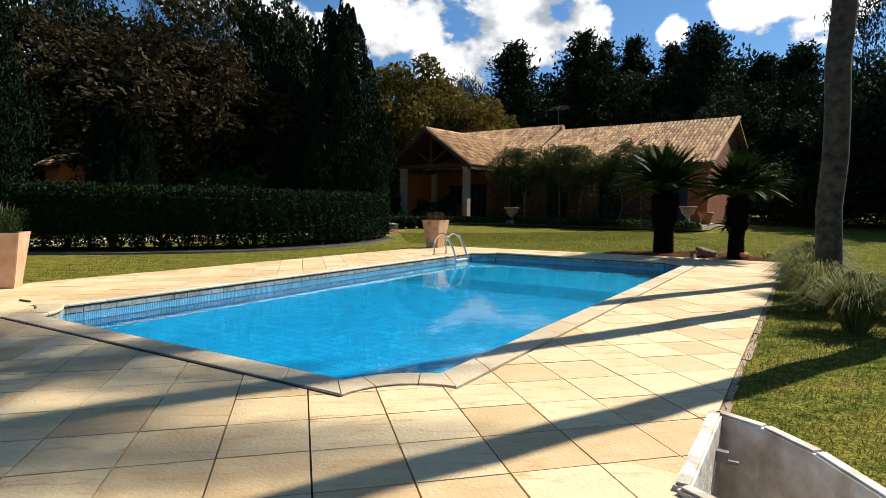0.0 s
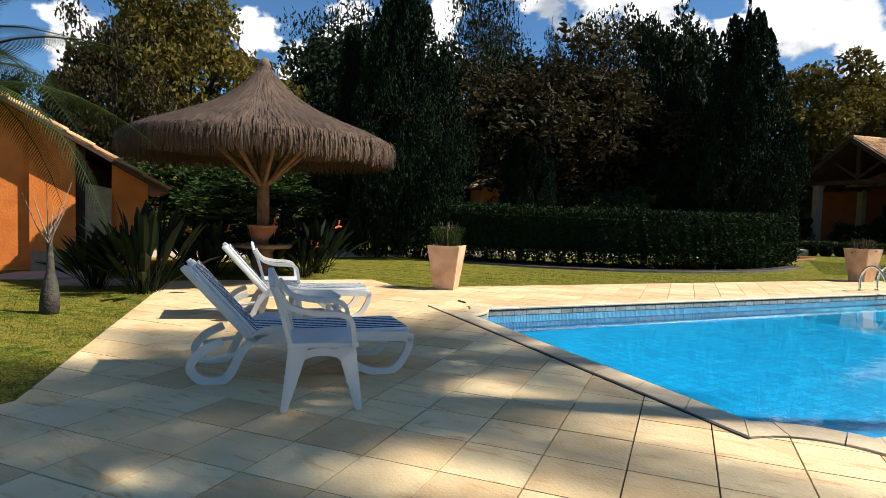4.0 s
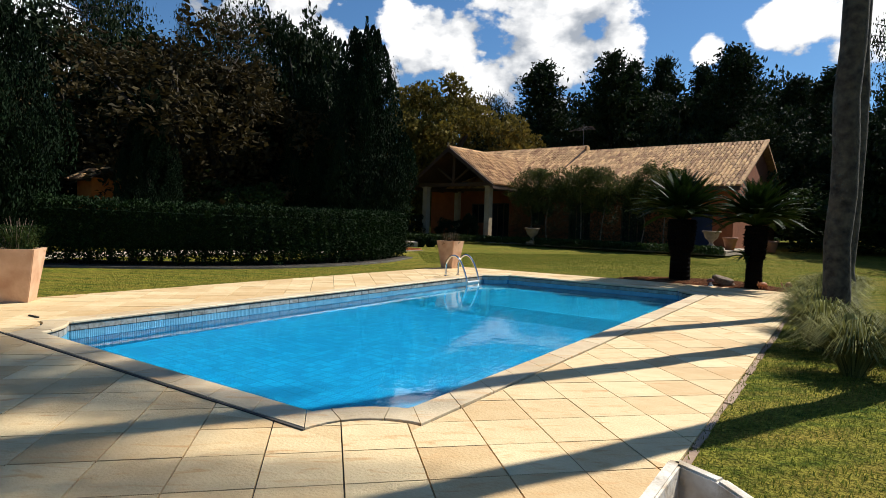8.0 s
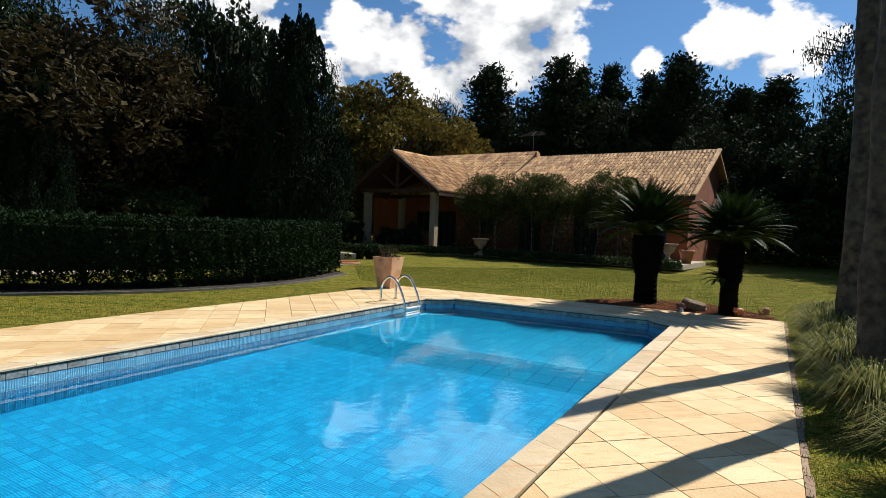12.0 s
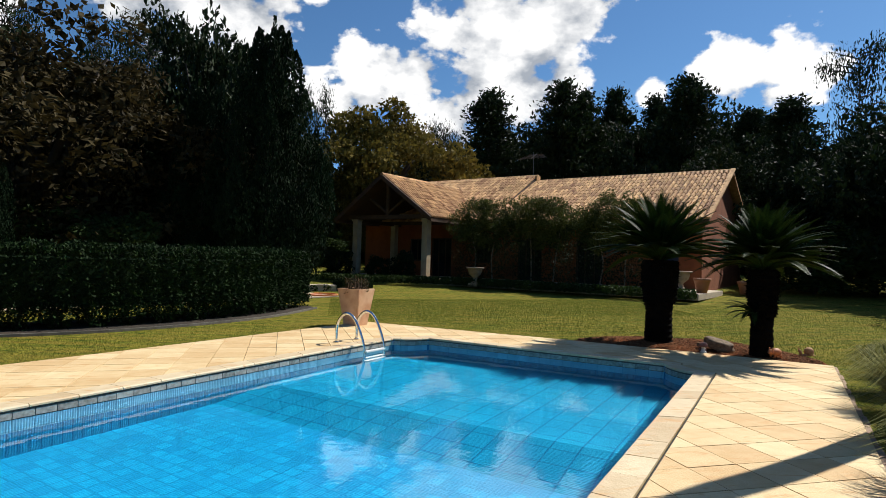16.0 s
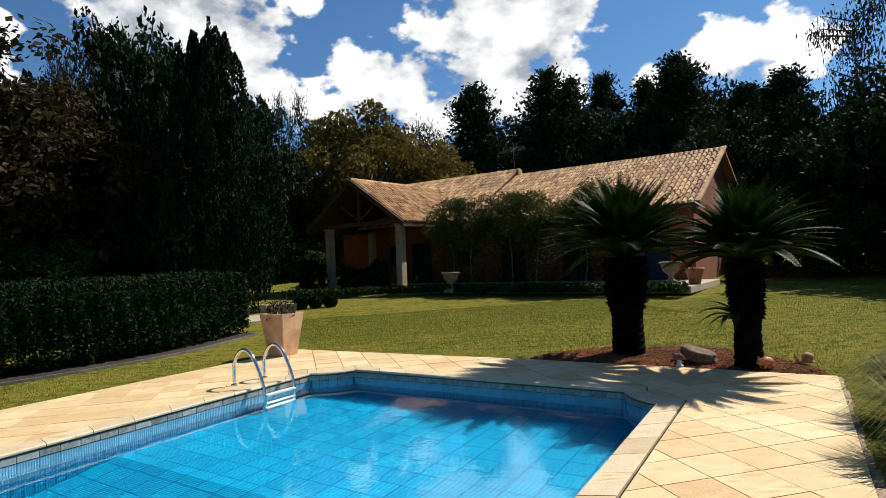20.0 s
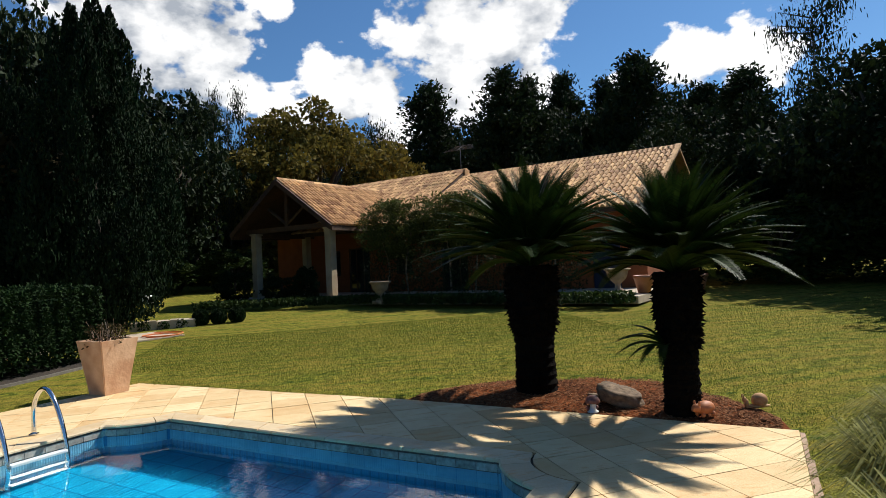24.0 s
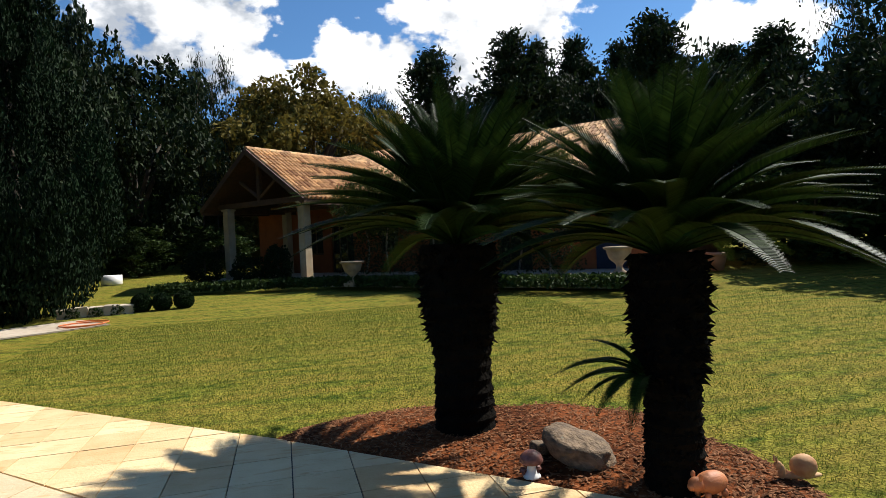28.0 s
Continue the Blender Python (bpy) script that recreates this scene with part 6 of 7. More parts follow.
# ---- tapered terracotta planters ----
def planter(x, y, turn, style, size=1.0):
    t = thing("terracotta_planter", "tall tapered square terracotta planter, sun-bleached, on the deck's edge", "planter", Matrix.Translation((x, y, 0.0)) @ pose(0, 0, 0, 0, 0, turn) @ Matrix.Scale(size, 4), group="square planters round the pool")
    bm = bmesh.new()
    rings = []
    for hw, z in ((0.185, 0.0), (0.20, 0.08), (0.298, 0.79), (0.302, 0.81), (0.262, 0.81), (0.25, 0.70)):
        rings.append([bm.verts.new((hw * a, hw * b, z)) for a, b in ((-1, -1), (1, -1), (1, 1), (-1, 1))])
    for p, q in zip(rings, rings[1:]):
        for k in range(4):
            bm.faces.new((p[k], p[(k + 1) % 4], q[(k + 1) % 4], q[k]))
    bm.faces.new(rings[0][::-1])
    bm.faces.new(rings[-1])
    bmesh.ops.bevel(bm, geom=[e for e in bm.edges if abs(e.verts[0].co.z - e.verts[1].co.z) > 0.2], offset=0.012, segments=2, affect="EDGES")
    part("body", bm, "terracotta", t)
    p = thing("potted_plant", "dry twiggy plant with a few dark leaves in the planter", "plant", Matrix.Translation((x, y, 0.70 * size)) @ Matrix.Scale(size, 4), group="plants in the planters")
    stems = bmesh.new()
    for k in range(34):
        a = random.uniform(0, 6.28)
        r = random.uniform(0.02, 0.2)
        h = random.uniform(0.15, 0.42) * style
        tube([(r * math.cos(a), r * math.sin(a), -0.01), (1.2 * r * math.cos(a), 1.2 * r * math.sin(a), h * 0.6), (1.5 * r * math.cos(a) + random.uniform(-.04, .04), 1.5 * r * math.sin(a) + random.uniform(-.04, .04), h)], 0.005, 4, stems, [0.007, 0.005, 0.002])
    tagged(part("stems", stems, "dry_stem", p), kind="stuff")
    n = int(500 * style)
    q = rng.uniform(-1, 1, (n, 3)) * np.array([0.26, 0.26, 0.16 * style]) + np.array([0, 0, 0.17 * style])
    tagged(part("leaves", leaf_cards("leaves", q, 0.055, "leaf_brown" if style < 1.2 else "leaf_mid", 0.5, -0.4), "", p), kind="stuff")


random.seed(61)
planter(-4.60, 5.75, 12, 1.4, 0.95)
fresh = thing("reed_plant", "upright green reedy plant in the planter", "plant", Matrix.Translation((-4.60, 5.75, 0.66)))
part("blades", blade_tuft(220, 0.46, 0.22, 0.006, "leaf_mid", 0.3, base=0.2), "", fresh)
planter(2.62, 13.85, 51, 1.0, 0.98)


# ---- pool ladder ----
def ladder():
    t = thing("pool_ladder", "polished steel pool ladder with two looped rails", "ladder", Matrix.Translation(pool_xy(0, 0)) @ LM)
    # x runs along the pool, y across it towards the lawn
    b0 = left_at(9.2)
    for a in (8.98, 9.54):
        rail = curve_points([(a, b0 + 0.18, 0.0), (a, b0 + 0.17, 0.30), (a, b0 + 0.07, 0.47), (a, b0 - 0.07, 0.52), (a, b0 - 0.22, 0.42), (a, b0 - 0.37, 0.14), (a, b0 - 0.44, -0.15), (a, b0 - 0.42, -0.50), (a, b0 - 0.38, -0.72)], 6)
        part("rail", tube(rail, 0.025, 12), "chrome", t, smooth=True)
        part("flange", lathe([(0.05, 0.008), (0.05, 0.016), (0.03, 0.022)], 16), "chrome", t, m=Matrix.Translation((a, b0 + 0.18, 0.0)))
    for z in (-0.10, -0.34, -0.58):
        part("tread", boxed(8.99, b0 - 0.48, z - 0.015, 9.53, b0 - 0.40, z + 0.015, bevel=0.008), "white_enamel", t, "pale plastic tread")


ladder()


# ---- soil bed, boulder and garden ornaments ----
BED0, BED1 = pool_xy(12.22, 2.75).to_2d(), pool_xy(12.22, -1.45).to_2d()


def soil_bed():
    verts, faces = [], []
    # its front follows the deck's far edge, its back swings out in a bow
    f0, f1, s = BED0.to_3d(), BED1.to_3d(), E1
    nu, nv = 60, 20

    def spot(u, v):
        bow = (math.sin(math.pi * min(1, max(0, u))) ** 0.55) * (1.75 + 0.08 * math.sin(13 * u) + 0.05 * math.sin(31 * u))
        return f0.lerp(f1, u) + s * (-0.02 + v * bow), bow
    for j in range(nv + 1):
        for i in range(nu + 1):
            u, v = i / nu, j / nv
            p, bow = spot(u, v)
            h = 0.05 * math.sin(math.pi * v) * min(1, bow) + noise.noise(p * 6) * 0.016 * math.sin(math.pi * v)
            verts.append((p.x, p.y, -0.013 + max(h, -0.001) + rise(round(p.x, 2), round(p.y, 2))))
    for j in range(nv):
        for i in range(nu):
            a = j * (nu + 1) + i
            faces.append((a, a + 1, a + nu + 2, a + nu + 1))
    structure("soil_bed", mesh_of("soil_bed", verts, faces, "soil", True), "bare red soil round the cycads", "soil")
    verts, faces = [], []
    for k in range(6500):
        u, v = random.uniform(0.02, 0.98), random.uniform(0.02, 1.02)
        p, bow = spot(u, v)
        L, w = random.uniform(0.010, 0.028), random.uniform(0.004, 0.009)
        z = -0.006 + 0.045 * math.sin(math.pi * min(1, v)) * min(1, bow) + rise(round(p.x, 2), round(p.y, 2)) + random.uniform(0, 0.008)
        a = random.uniform(0, math.pi)
        d, e = Vector((math.cos(a), math.sin(a), random.uniform(-.4, .4))) * L, Vector((-math.sin(a), math.cos(a), random.uniform(-.6, .6))) * w
        o = Vector((p.x, p.y, z))
        i = len(verts)
        verts += [o - d - e * 0.6, o + d - e, o + d * 0.9 + e, o - d + e, o + Vector((0, 0, 0.004))]
        faces += [(i, i + 1, i + 4), (i + 1, i + 2, i + 4), (i + 2, i + 3, i + 4), (i + 3, i, i + 4), (i + 3, i + 2, i + 1, i)]
    tagged(new("soil_clods", mesh_of("soil_clods", verts, faces, "mulch")), "chips of reddish bark mulch over the soil", "soil", kind="stuff")


random.seed(71)
soil_bed()


def boulder(x, y, sx, sy, sz, turn, label):
    bm = bmesh.new()
    bmesh.ops.create_icosphere(bm, subdivisions=4, radius=1.0)
    for v in bm.verts:
        n = noise.noise(v.co * 1.3 + Vector((x, y, 0))) * 0.35 + noise.noise(v.co * 4) * 0.08
        v.co *= 1 + n
        v.co.z = max(v.co.z, -0.5)
        if v.co.z > 0.45:
            v.co.z = 0.45 + (v.co.z - 0.45) * 0.35
    ob = tagged(new("boulder", bm_mesh("boulder", bm, "rock", True)), label, "boulder")
    ob.matrix_world = Matrix.Translation((x, y, 0.04 + sz * 0.45)) @ pose(0, 0, 0, 0, 14, turn) @ Matrix.Diagonal((sx, sy, sz, 1))


boulder(8.95, 10.26, 0.26, 0.18, 0.16, -52, "grey-brown flat-topped boulder on the red soil")
boulder(8.74, 10.48, 0.09, 0.07, 0.07, 10, "small pale stone beside the boulder")


def mushroom(x, y):
    t = thing("mushroom_ornament", "painted mushroom garden ornament with a red spotted cap", "garden ornament", Matrix.Translation((x, y, 0.0)) @ Matrix.Scale(0.6, 4))
    part("stalk", lathe([(0.10, 0), (0.10, 0.02), (0.062, 0.04), (0.05, 0.12), (0.055, 0.18), (0.03, 0.20)], 18), "white_enamel", t, "white stalk on a round foot", smooth=True)
    part("cap", lathe([(0.03, 0.16), (0.12, 0.165), (0.135, 0.19), (0.115, 0.25), (0.07, 0.29), (0.01, 0.305)], 22), "red_spot", t, "red cap", smooth=True)
    for k in range(9):
        a, e = k * 2.4, 0.3 + 0.12 * (k % 5)
        o = Vector((math.cos(a) * math.cos(e), math.sin(a) * math.cos(e), math.sin(e)))
        part("spot", lathe([(0.001, -0.004), (0.02, -0.003), (0.02, 0.003), (0.001, 0.005)], 8), "white_enamel", t, m=Matrix.Translation(Vector((0, 0, 0.175)) + Vector((o.x * 0.125, o.y * 0.125, o.z * 0.12))) @ o.to_track_quat("Z", "Y").to_matrix().to_4x4())
    for k in range(2):
        m2 = lathe([(0.018, 0), (0.02, 0.05), (0.045, 0.055), (0.03, 0.085), (0.004, 0.095)], 12)
        part("small_cap", m2, "red_spot", t, m=Matrix.Translation((-0.09 + 0.17 * k, 0.03, 0.02)))


mushroom(8.55, 10.15)


def ornament(name, label, x, y, turn, bodies, scale=1.0):
    """A small one-piece clay figure of rounded bodies."""
    bm = bmesh.new()
    for (px, py, pz), (sx, sy, sz) in bodies:
        bmesh.ops.create_uvsphere(bm, u_segments=18, v_segments=12, radius=1.0, matrix=Matrix.Translation((px, py, pz)) @ Matrix.Diagonal((sx, sy, sz, 1)))
    ob = tagged(new(name, bm_mesh(name, bm, "shell_clay" if name == "snail_ornament" else "piglet_clay", True)), label, "garden ornament")
    ob.matrix_world = Matrix.Translation((x, y, 0.03)) @ pose(0, 0, 0, 0, 0, turn) @ Matrix.Scale(scale, 4)


ornament("snail_ornament", "pale terracotta snail ornament on the soil", 10.10, 9.56, -11,
         [((0.04, 0, 0.11), (0.115, 0.085, 0.105)), ((0.02, 0, 0.03), (0.18, 0.05, 0.03)), ((-0.15, 0, 0.07), (0.032, 0.03, 0.07)), ((-0.18, 0, 0.13), (0.034, 0.028, 0.036)), ((-0.20, 0.02, 0.18), (0.009, 0.009, 0.03)), ((-0.20, -0.02, 0.18), (0.009, 0.009, 0.03))], 0.72)
ornament("pig_ornament", "orange clay piglet ornament beside the cycad", 9.45, 9.50, 190,
         [((0, 0, 0.10), (0.14, 0.085, 0.085)), ((0.14, 0, 0.11), (0.06, 0.055, 0.055)), ((0.19, 0, 0.10), (0.02, 0.03, 0.03)), ((0.13, 0.04, 0.17), (0.02, 0.012, 0.03)), ((0.13, -0.04, 0.17), (0.02, 0.012, 0.03)),
          ((0.08, 0.05, 0.025), (0.025, 0.025, 0.035)), ((0.08, -0.05, 0.025), (0.025, 0.025, 0.035)), ((-0.08, 0.05, 0.025), (0.025, 0.025, 0.035)), ((-0.08, -0.05, 0.025), (0.025, 0.025, 0.035))], 0.8)

# ---- lawn blades close to the walk ----
def in_bed(x, y):
    """Whether a spot lies on the bare soil."""
    k = (Vector((x, y)) - BED0).dot((BED1 - BED0).normalized()) / (BED1 - BED0).length
    d = (Vector((x, y)) - BED0).dot(E1.to_2d())
    return 0 < k < 1 and d < 1.72 * math.sin(math.pi * k) ** 0.55


def lawn_blades():
    verts, faces = [], []

    def inside(px, py, poly):
        c = False
        for k in range(len(poly)):
            (x0, y0), (x1, y1) = poly[k], poly[k - 1]
            if (y0 > py) != (y1 > py) and px < (x1 - x0) * (py - y0) / (y1 - y0) + x0:
                c = not c
        return c
    for x0, x1, y0, y1, n in ((2.0, 7.5, -3.5, 4.5, 48000), (7.0, 12.0, 4.5, 9.5, 9000), (3.0, 11.5, 9.0, 15.5, 42000), (-5.0, 3.0, 7.0, 14.0, 14000), (-9.0, -4.0, -1.5, 6.5, 12000), (2.0, 12.0, 15.5, 20.0, 52000), (11.5, 16.5, 8.0, 18.0, 24000)):
        for k in range(n):
            x, y = random.uniform(x0, x1), random.uniform(y0, y1)
            if inside(x, y, LAWN_HOLE) or in_bed(x, y):
                continue
            h = random.uniform(0.016, 0.040)
            a = random.uniform(0, 6.283)
            w = random.uniform(0.003, 0.0055)
            dx, dy = math.cos(a), math.sin(a)
            i = len(verts)
            g = rise(round(x, 1), round(y, 1)) - 0.02
            verts += [(x - dx * w, y - dy * w, g), (x + dx * w, y + dy * w, g), (x + dy * h * random.uniform(-.7, .7), y - dx * h * random.uniform(-.7, .7), g + h)]
            faces.append((i, i + 1, i + 2))
    tagged(new("grass", mesh_of("grass", verts, faces, "blade")), "short mown grass blades", "grass", kind="stuff")


random.seed(81)
lawn_blades()

# a short dark rod left lying by the pool's corner
rod = thing("metal_rod", "short dark metal rod lying on the paving", "rod", Matrix.Translation(pool_xy(0.05, 6.05, 0.012)) @ pose(0, 0, 0, 0, 0, -35))
part("bar", tube([(-0.11, 0, 0), (0.0, 0.004, 0), (0.11, 0, 0)], 0.011, 8), "bed", rod, smooth=True)

# edging stones where the deck meets the lawn
edging = thing("deck_edging", "irregular pinkish edging stones along the deck", "edging", kind="structure")
random.seed(83)
for p, q, n in ((DECK[0], DECK[1], 30),):
    p, q = Vector((*p, 0)), Vector((*q, 0))
    d = (q - p) / n
    s = Vector((d.y, -d.x, 0)).normalized()
    for k in range(n):
        a, b, w = p + d * (k + 0.03), p + d * (k + 0.97), random.uniform(0.04, 0.075)
        bm = bmesh.new()
        lo = [a + s * 0.006, b + s * 0.006, b + s * w, a + s * w * random.uniform(0.8, 1.1)]
        vs = [bm.verts.new((v.x, v.y, z)) for z in (-0.06, random.uniform(-0.016, -0.006)) for v in lo]
        for f in ((4, 5, 6, 7), (0, 1, 5, 4), (1, 2, 6, 5), (2, 3, 7, 6), (3, 0, 4, 7)):
            bm.faces.new([vs[i] for i in f])
        part("edging_stone", bm, "edging", edging)


# ---- pool coping and band tiles ----
def straight(p, q, step):
    n = max(1, round((Vector(q) - Vector(p)).length / step))
    return [tuple(Vector(p).lerp(Vector(q), k / n)) for k in range(n + 1)]


coping = thing("pool_coping", "sandstone coping round the pool", "coping", kind="structure")
STEPS = 9
outer_l, inner_l = pool_outline(0.026, STEPS), pool_outline(COPE + 0.026, STEPS)
random.seed(91)


def stone(quads, name, mat, parent, z0, z1):
    """One coping stone over a strip of quads (outer, outer, inner, inner) with a rounded inner nose."""
    bm = bmesh.new()
    cols = [quads[0][0]] + [q[1] for q in quads]
    ins = [quads[0][3]] + [q[2] for q in quads]
    rows = []
    for o, i in zip(cols, ins):
        o, i = Vector(o), Vector(i)
        d = (i - o).normalized()
        sec = [(o, z0), (o, z1 - 0.004), (o + d * 0.004, z1), (i - d * 0.014, z1), (i, z1 - 0.014), (i, z0)]
        rows.append([bm.verts.new(pool_xy(p[0], p[1], z)) for p, z in sec])
    for r, t in zip(rows, rows[1:]):
        for k in range(5):
            bm.faces.new((r[k], r[k + 1], t[k + 1], t[k]))
    bm.faces.new(rows[0])
    bm.faces.new(rows[-1][::-1])
    return part(name, bm, mat, parent)


def shrink(quads, g=0.004):
    """Leaves a joint at both ends of a stone."""
    q = [list(map(Vector, x)) for x in quads]
    d = (q[0][1] - q[0][0]).normalized() * g
    q[0][0] += d
    q[0][3] += d
    e = (q[-1][1] - q[-1][0]).normalized() * g
    q[-1][1] -= e
    q[-1][2] -= e
    return q


n_arc = STEPS + 1
for c in range(4):
    o, i = outer_l[c * n_arc:(c + 1) * n_arc], inner_l[c * n_arc:(c + 1) * n_arc]
    for s in range(3):
        seg = [(o[k], o[k + 1], i[k + 1], i[k]) for k in range(s * 3, s * 3 + 3)]
        stone(shrink(seg), "coping_stone", "coping", coping, -0.022, 0.008 + random.uniform(-0.001, 0.002))
    o2_, i2_ = outer_l[((c + 1) * n_arc) % len(outer_l)], inner_l[((c + 1) * n_arc) % len(inner_l)]
    so, si = straight(o[-1], o2_, 0.5), straight(i[-1], i2_, 0.5)
    n = len(so) - 1
    si = straight(i[-1], i2_, ((Vector(i2_) - Vector(i[-1])).length / n) * 1.0001)
    for k in range(n):
        stone(shrink([(so[k], so[k + 1], si[k + 1], si[k])]), "coping_stone", "coping", coping, -0.022, 0.008 + random.uniform(-0.001, 0.002))

# dark filled joint between the coping and the deck on the near side
joint = bmesh.new()
jq = [pool_xy(NEAR + da, b, z) for z in (-0.02, 0.009) for da, b in ((-0.010, ARC), (0.012, ARC), (0.012, LEFT_N + 0.1), (-0.010, LEFT_N + 0.1))]
jv = [joint.verts.new(q) for q in jq]
for f in ((4, 5, 6, 7), (0, 1, 5, 4), (1, 2, 6, 5), (2, 3, 7, 6), (3, 0, 4, 7)):
    joint.faces.new([jv[i] for i in f])
part("expansion_joint", joint, "bed", coping, "black rubbery joint filler")

band = thing("waterline_band", "grey patterned border over ribbed blue tiles at the waterline", "tile band", kind="structure")
loop = pool_outline(COPE, STEPS)
rv, rf, mv, mf = [], [], [], []
for k in range(len(loop)):
    p, q = Vector(loop[k]), Vector(loop[(k + 1) % len(loop)])
    n = max(1, round((q - p).length / 0.20))
    d = (q - p) / n
    side = Vector((-d.y, d.x)).normalized()
    # recessed dark mortar under the coping's nose
    i = len(mv)
    mv += [pool_xy(w.x + side.x * 0.004, w.y + side.y * 0.004, z) for w, z in ((p, -0.13), (q, -0.13), (q, -0.015), (p, -0.015))]
    mf.append((i, i + 1, i + 2, i + 3))
    for j in range(n):
        # one border tile with bevelled edges
        a, b = p + d * j, p + d * (j + 1)
        e = d.normalized()
        bm = bmesh.new()
        rows = []
        for off, g in ((0.003, 0.0025), (0.010, 0.0025), (0.013, 0.006)):
            rows.append([bm.verts.new(pool_xy(w.x + side.x * off, w.y + side.y * off, z)) for w, z in ((a + e * g, -0.114 + g * 0.4), (b - e * g, -0.114 + g * 0.4), (b - e * g, -0.045 - g * 0.4), (a + e * g, -0.045 - g * 0.4))])
        for r, t in zip(rows, rows[1:]):
            for c in range(4):
                bm.faces.new((r[c], r[(c + 1) % 4], t[(c + 1) % 4], t[c]))
        bm.faces.new(rows[-1])
        part("border_tile", bm, "pool_band", band)
        # ribbed tile below it
        ribs = max(2, round(d.length / 0.024)) * 2
        i = len(rv)
        for c in range(ribs + 1):
            w = a + e * 0.0015 + (d - e * 0.003) * (c / ribs)
            off = 0.0085 if c % 2 else 0.006
            for z in (-0.42, -0.120):
                rv.append(pool_xy(w.x + side.x * off, w.y + side.y * off, z))
        rf += [(i + 2 * c, i + 2 * c + 2, i + 2 * c + 3, i + 2 * c + 1) for c in range(ribs)]
part("mortar_bed", mesh_of("mortar_bed", mv, mf, "thin_kerb"), "", band, "grey mortar")
tagged(part("ribbed_tiles", mesh_of("ribbed_tiles", rv, rf, "pool_rib"), "", band), kind="stuff")


# ---- deck paving: half-metre sandstone squares, cut to the deck and the pool ----
def clip_half(poly, px, py, nx, ny):
    """Keeps the side of the line through (px, py) to which (nx, ny) points."""
    out = []
    for k in range(len(poly)):
        (x0, y0), (x1, y1) = poly[k - 1], poly[k]
        s0, s1 = (x0 - px) * nx + (y0 - py) * ny, (x1 - px) * nx + (y1 - py) * ny
        if (s0 >= 0) != (s1 >= 0):
            f = s0 / (s0 - s1)
            out.append((x0 + (x1 - x0) * f, y0 + (y1 - y0) * f))
        if s1 >= 0:
            out.append((x1, y1))
    return out


def clip_convex(poly, shape):
    for k in range(len(shape)):
        (x0, y0), (x1, y1) = shape[k - 1], shape[k]
        poly = clip_half(poly, x0, y0, -(y1 - y0), x1 - x0)
        if len(poly) < 3:
            return []
    return poly


def area(poly):
    return 0.5 * sum(poly[k - 1][0] * poly[k][1] - poly[k][0] * poly[k - 1][1] for k in range(len(poly)))


deck_ccw = DECK if area(DECK) > 0 else DECK[::-1]
tris = []
for tri in geometry.tessellate_polygon([[Vector((x, y, 0)) for x, y in deck_ccw]]):
    t = [deck_ccw[i] for i in tri]
    tris.append(t if area(t) > 0 else t[::-1])
xy = lambda a, b: tuple(pool_xy(a, b))[:2]
rect = [xy(NEAR, 0), xy(FAR, 0), xy(FAR, LEFT_F), xy(NEAR, LEFT_N)]
rect = rect if area(rect) > 0 else rect[::-1]
corner_discs = []
for (ca, cb), s in (((NEAR, 0.0), 90), ((NEAR, LEFT_N), 0), ((FAR, LEFT_F), 270), ((FAR, 0.0), 180)):
    pts = [xy(ca, cb)] + [xy(ca + ARC * math.cos(radians(s - 9 * k)), cb + ARC * math.sin(radians(s - 9 * k))) for k in range(11)]
    corner_discs.append(pts if area(pts) > 0 else pts[::-1])


def outside_pool(poly):
    """Convex pieces of poly that lie outside the pool, with the filled scooped corners."""
    out, rest = [], poly
    for k in range(4):
        (x0, y0), (x1, y1) = rect[k - 1], rect[k]
        nx, ny = -(y1 - y0), x1 - x0
        cut = clip_half(rest, x0, y0, -nx, -ny)
        if len(cut) > 2 and abs(area(cut)) > 1e-5:
            out.append(cut)
        rest = clip_half(rest, x0, y0, nx, ny)
        if len(rest) < 3:
            return out
    for disc in corner_discs:
        cut = clip_convex(rest, disc)
        if len(cut) > 2 and abs(area(cut)) > 1e-5:
            out.append(cut)
    return out


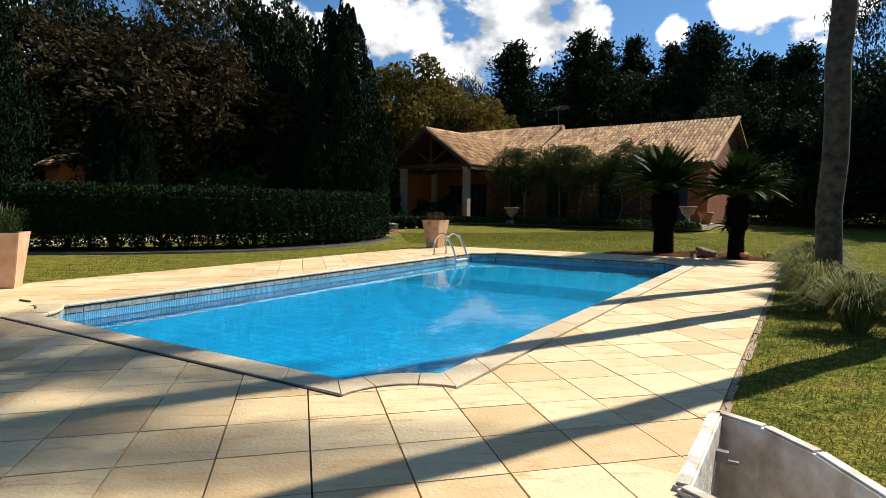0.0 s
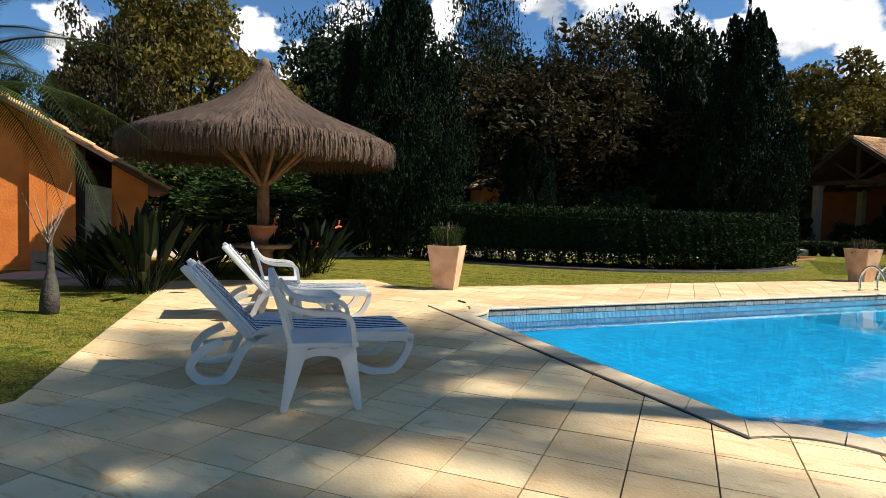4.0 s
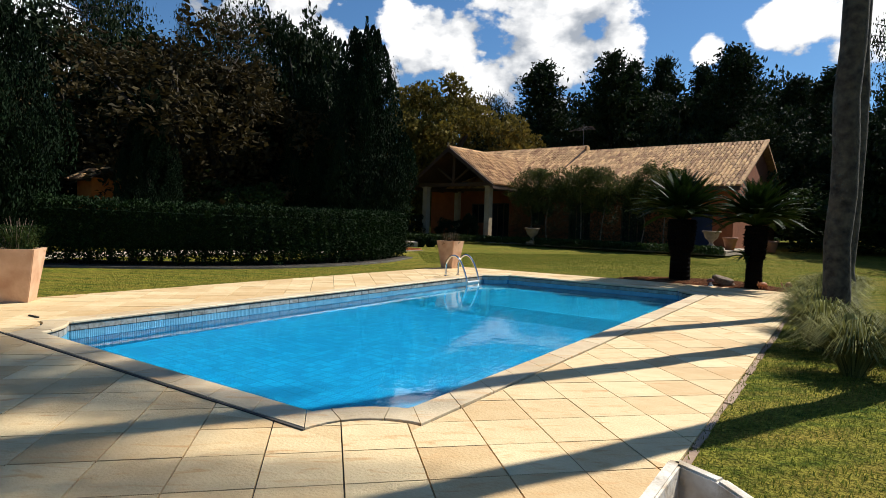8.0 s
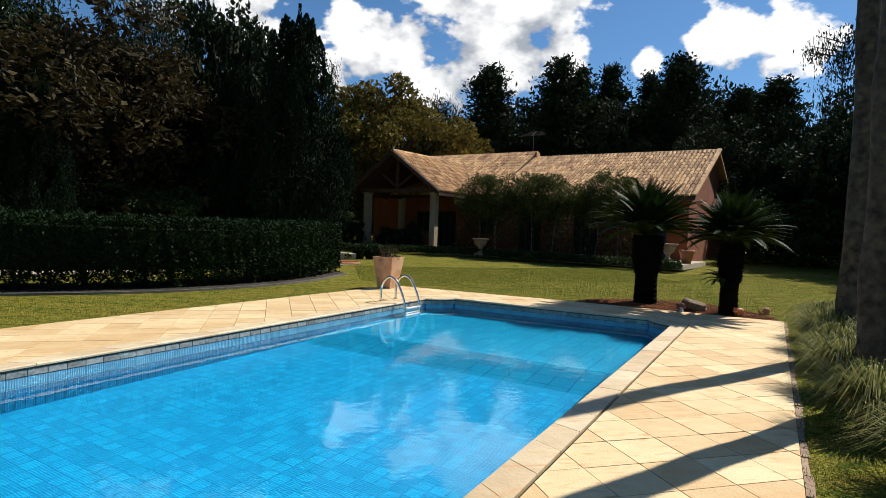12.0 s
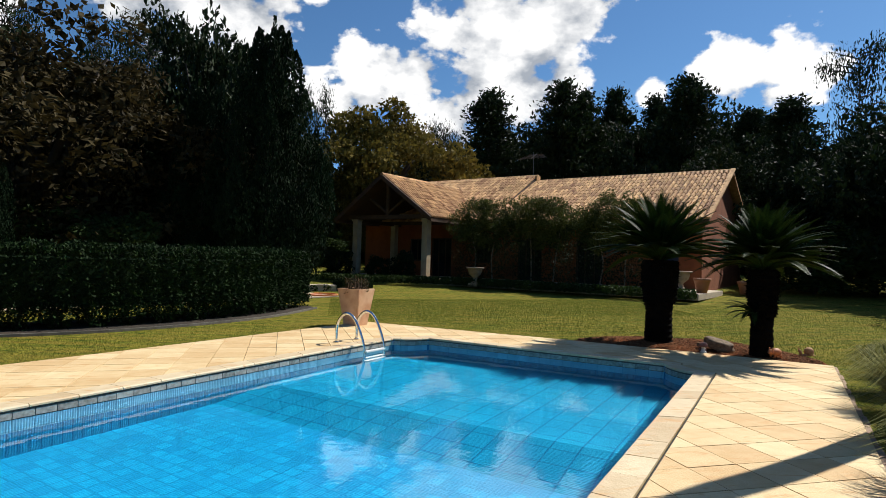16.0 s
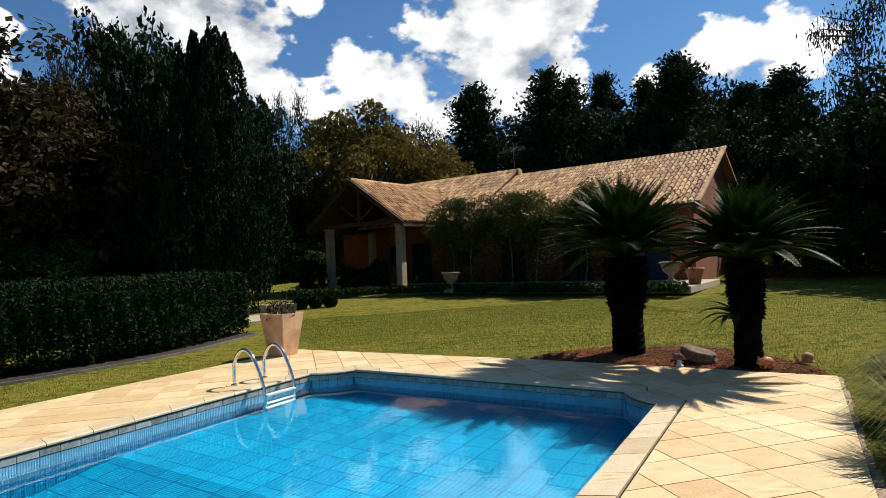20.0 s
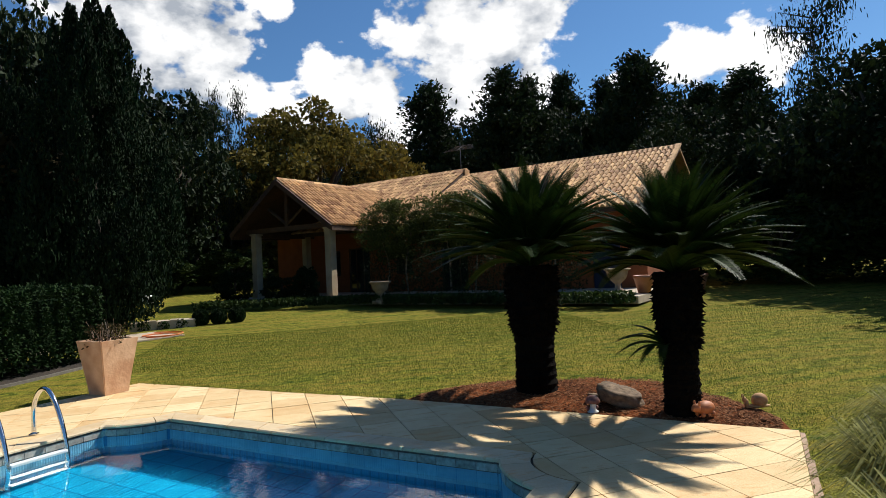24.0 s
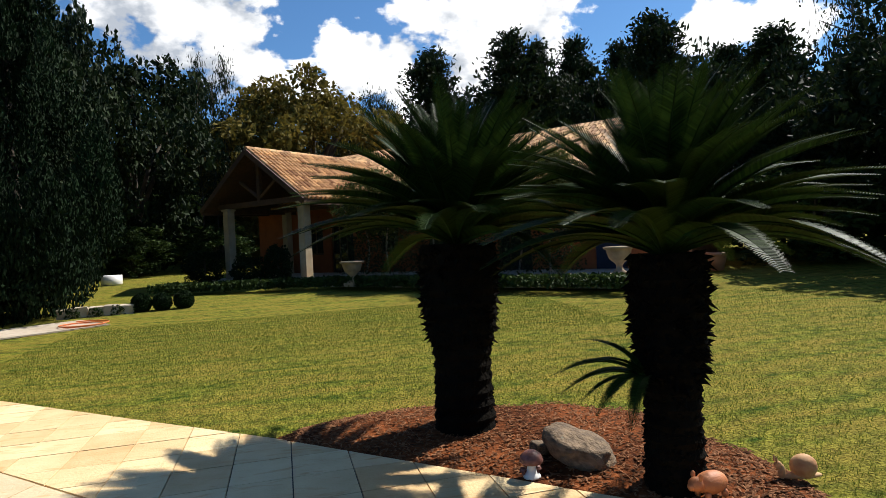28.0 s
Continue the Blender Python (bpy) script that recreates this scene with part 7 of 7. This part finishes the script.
def tile_faces(pieces, z0, z1, verts, faces, ox=0.0, oy=0.0):
    for poly in pieces:
        n, i = len(poly), len(verts)
        verts += [(x - ox, y - oy, z1) for x, y in poly] + [(x - ox, y - oy, z0) for x, y in poly]
        faces.append(tuple(range(i, i + n)))
        faces += [(i + k, i + n + k, i + n + (k + 1) % n, i + (k + 1) % n) for k in range(n)]


paving = thing("deck_paving", "cream and ochre sandstone paving round the pool", "paving", kind="structure")
T, G = 0.435, 0.0045
TURN = radians(4.95)
GX, GY = Vector((math.cos(TURN), math.sin(TURN))), Vector((-math.sin(TURN), math.cos(TURN)))
hv, hf = [], []
h = T / 2 - G


def square(cx, cy):
    return [tuple(Vector((cx, cy)) + GX * (h * a) + GY * (h * b)) for a, b in ((-1, -1), (1, -1), (1, 1), (-1, 1))]


tile_faces([square(0, 0)], -0.02, 0.0, hv, hf)
whole = mesh_of("paving_tile", hv, hf, "tile")
cells = []
for i in range(-26, 30):
    for j in range(-20, 38):
        cx, cy = GX * ((i + 0.5) * T) + GY * ((j + 0.5) * T)
        sq = square(cx, cy)
        pieces = []
        for t in tris:
            c = clip_convex(sq, t)
            if len(c) > 2 and abs(area(c)) > 1e-6:
                pieces += outside_pool(c)
        total = sum(abs(area(p)) for p in pieces)
        if total < 0.003:
            continue
        # nearness to the line walked beside the pool
        w = Vector((6.6, 9.9))
        s = max(0.0, min(1.0, (Vector((cx, cy)) - Vector((0.2, -3.8))).dot(w) / w.length_squared))
        near = (Vector((cx, cy)) - (Vector((0.2, -3.8)) + w * s)).length
        cells.append((near, cx, cy, pieces, total > (2 * h) ** 2 - 1e-4))
cells.sort(key=lambda c: c[0])
rest_v, rest_f = [], []
random.seed(97)
for k, (near, cx, cy, pieces, full) in enumerate(cells):
    dz = random.uniform(-0.0015, 0.0015)
    if k < 300:
        if full:
            me = whole
        else:
            v, f = [], []
            tile_faces(pieces, -0.02, 0.0, v, f, cx, cy)
            me = mesh_of("paving_tile", v, f, "tile")
        part("paving_tile", me, "", paving, m=Matrix.Translation((cx, cy, dz)))
    else:
        if full:
            pieces = [square(cx, cy)]
        tile_faces(pieces, -0.02 + dz, dz, rest_v, rest_f)
tagged(part("further_tiles", mesh_of("further_tiles", rest_v, rest_f, "tile"), "", paving), kind="stuff")
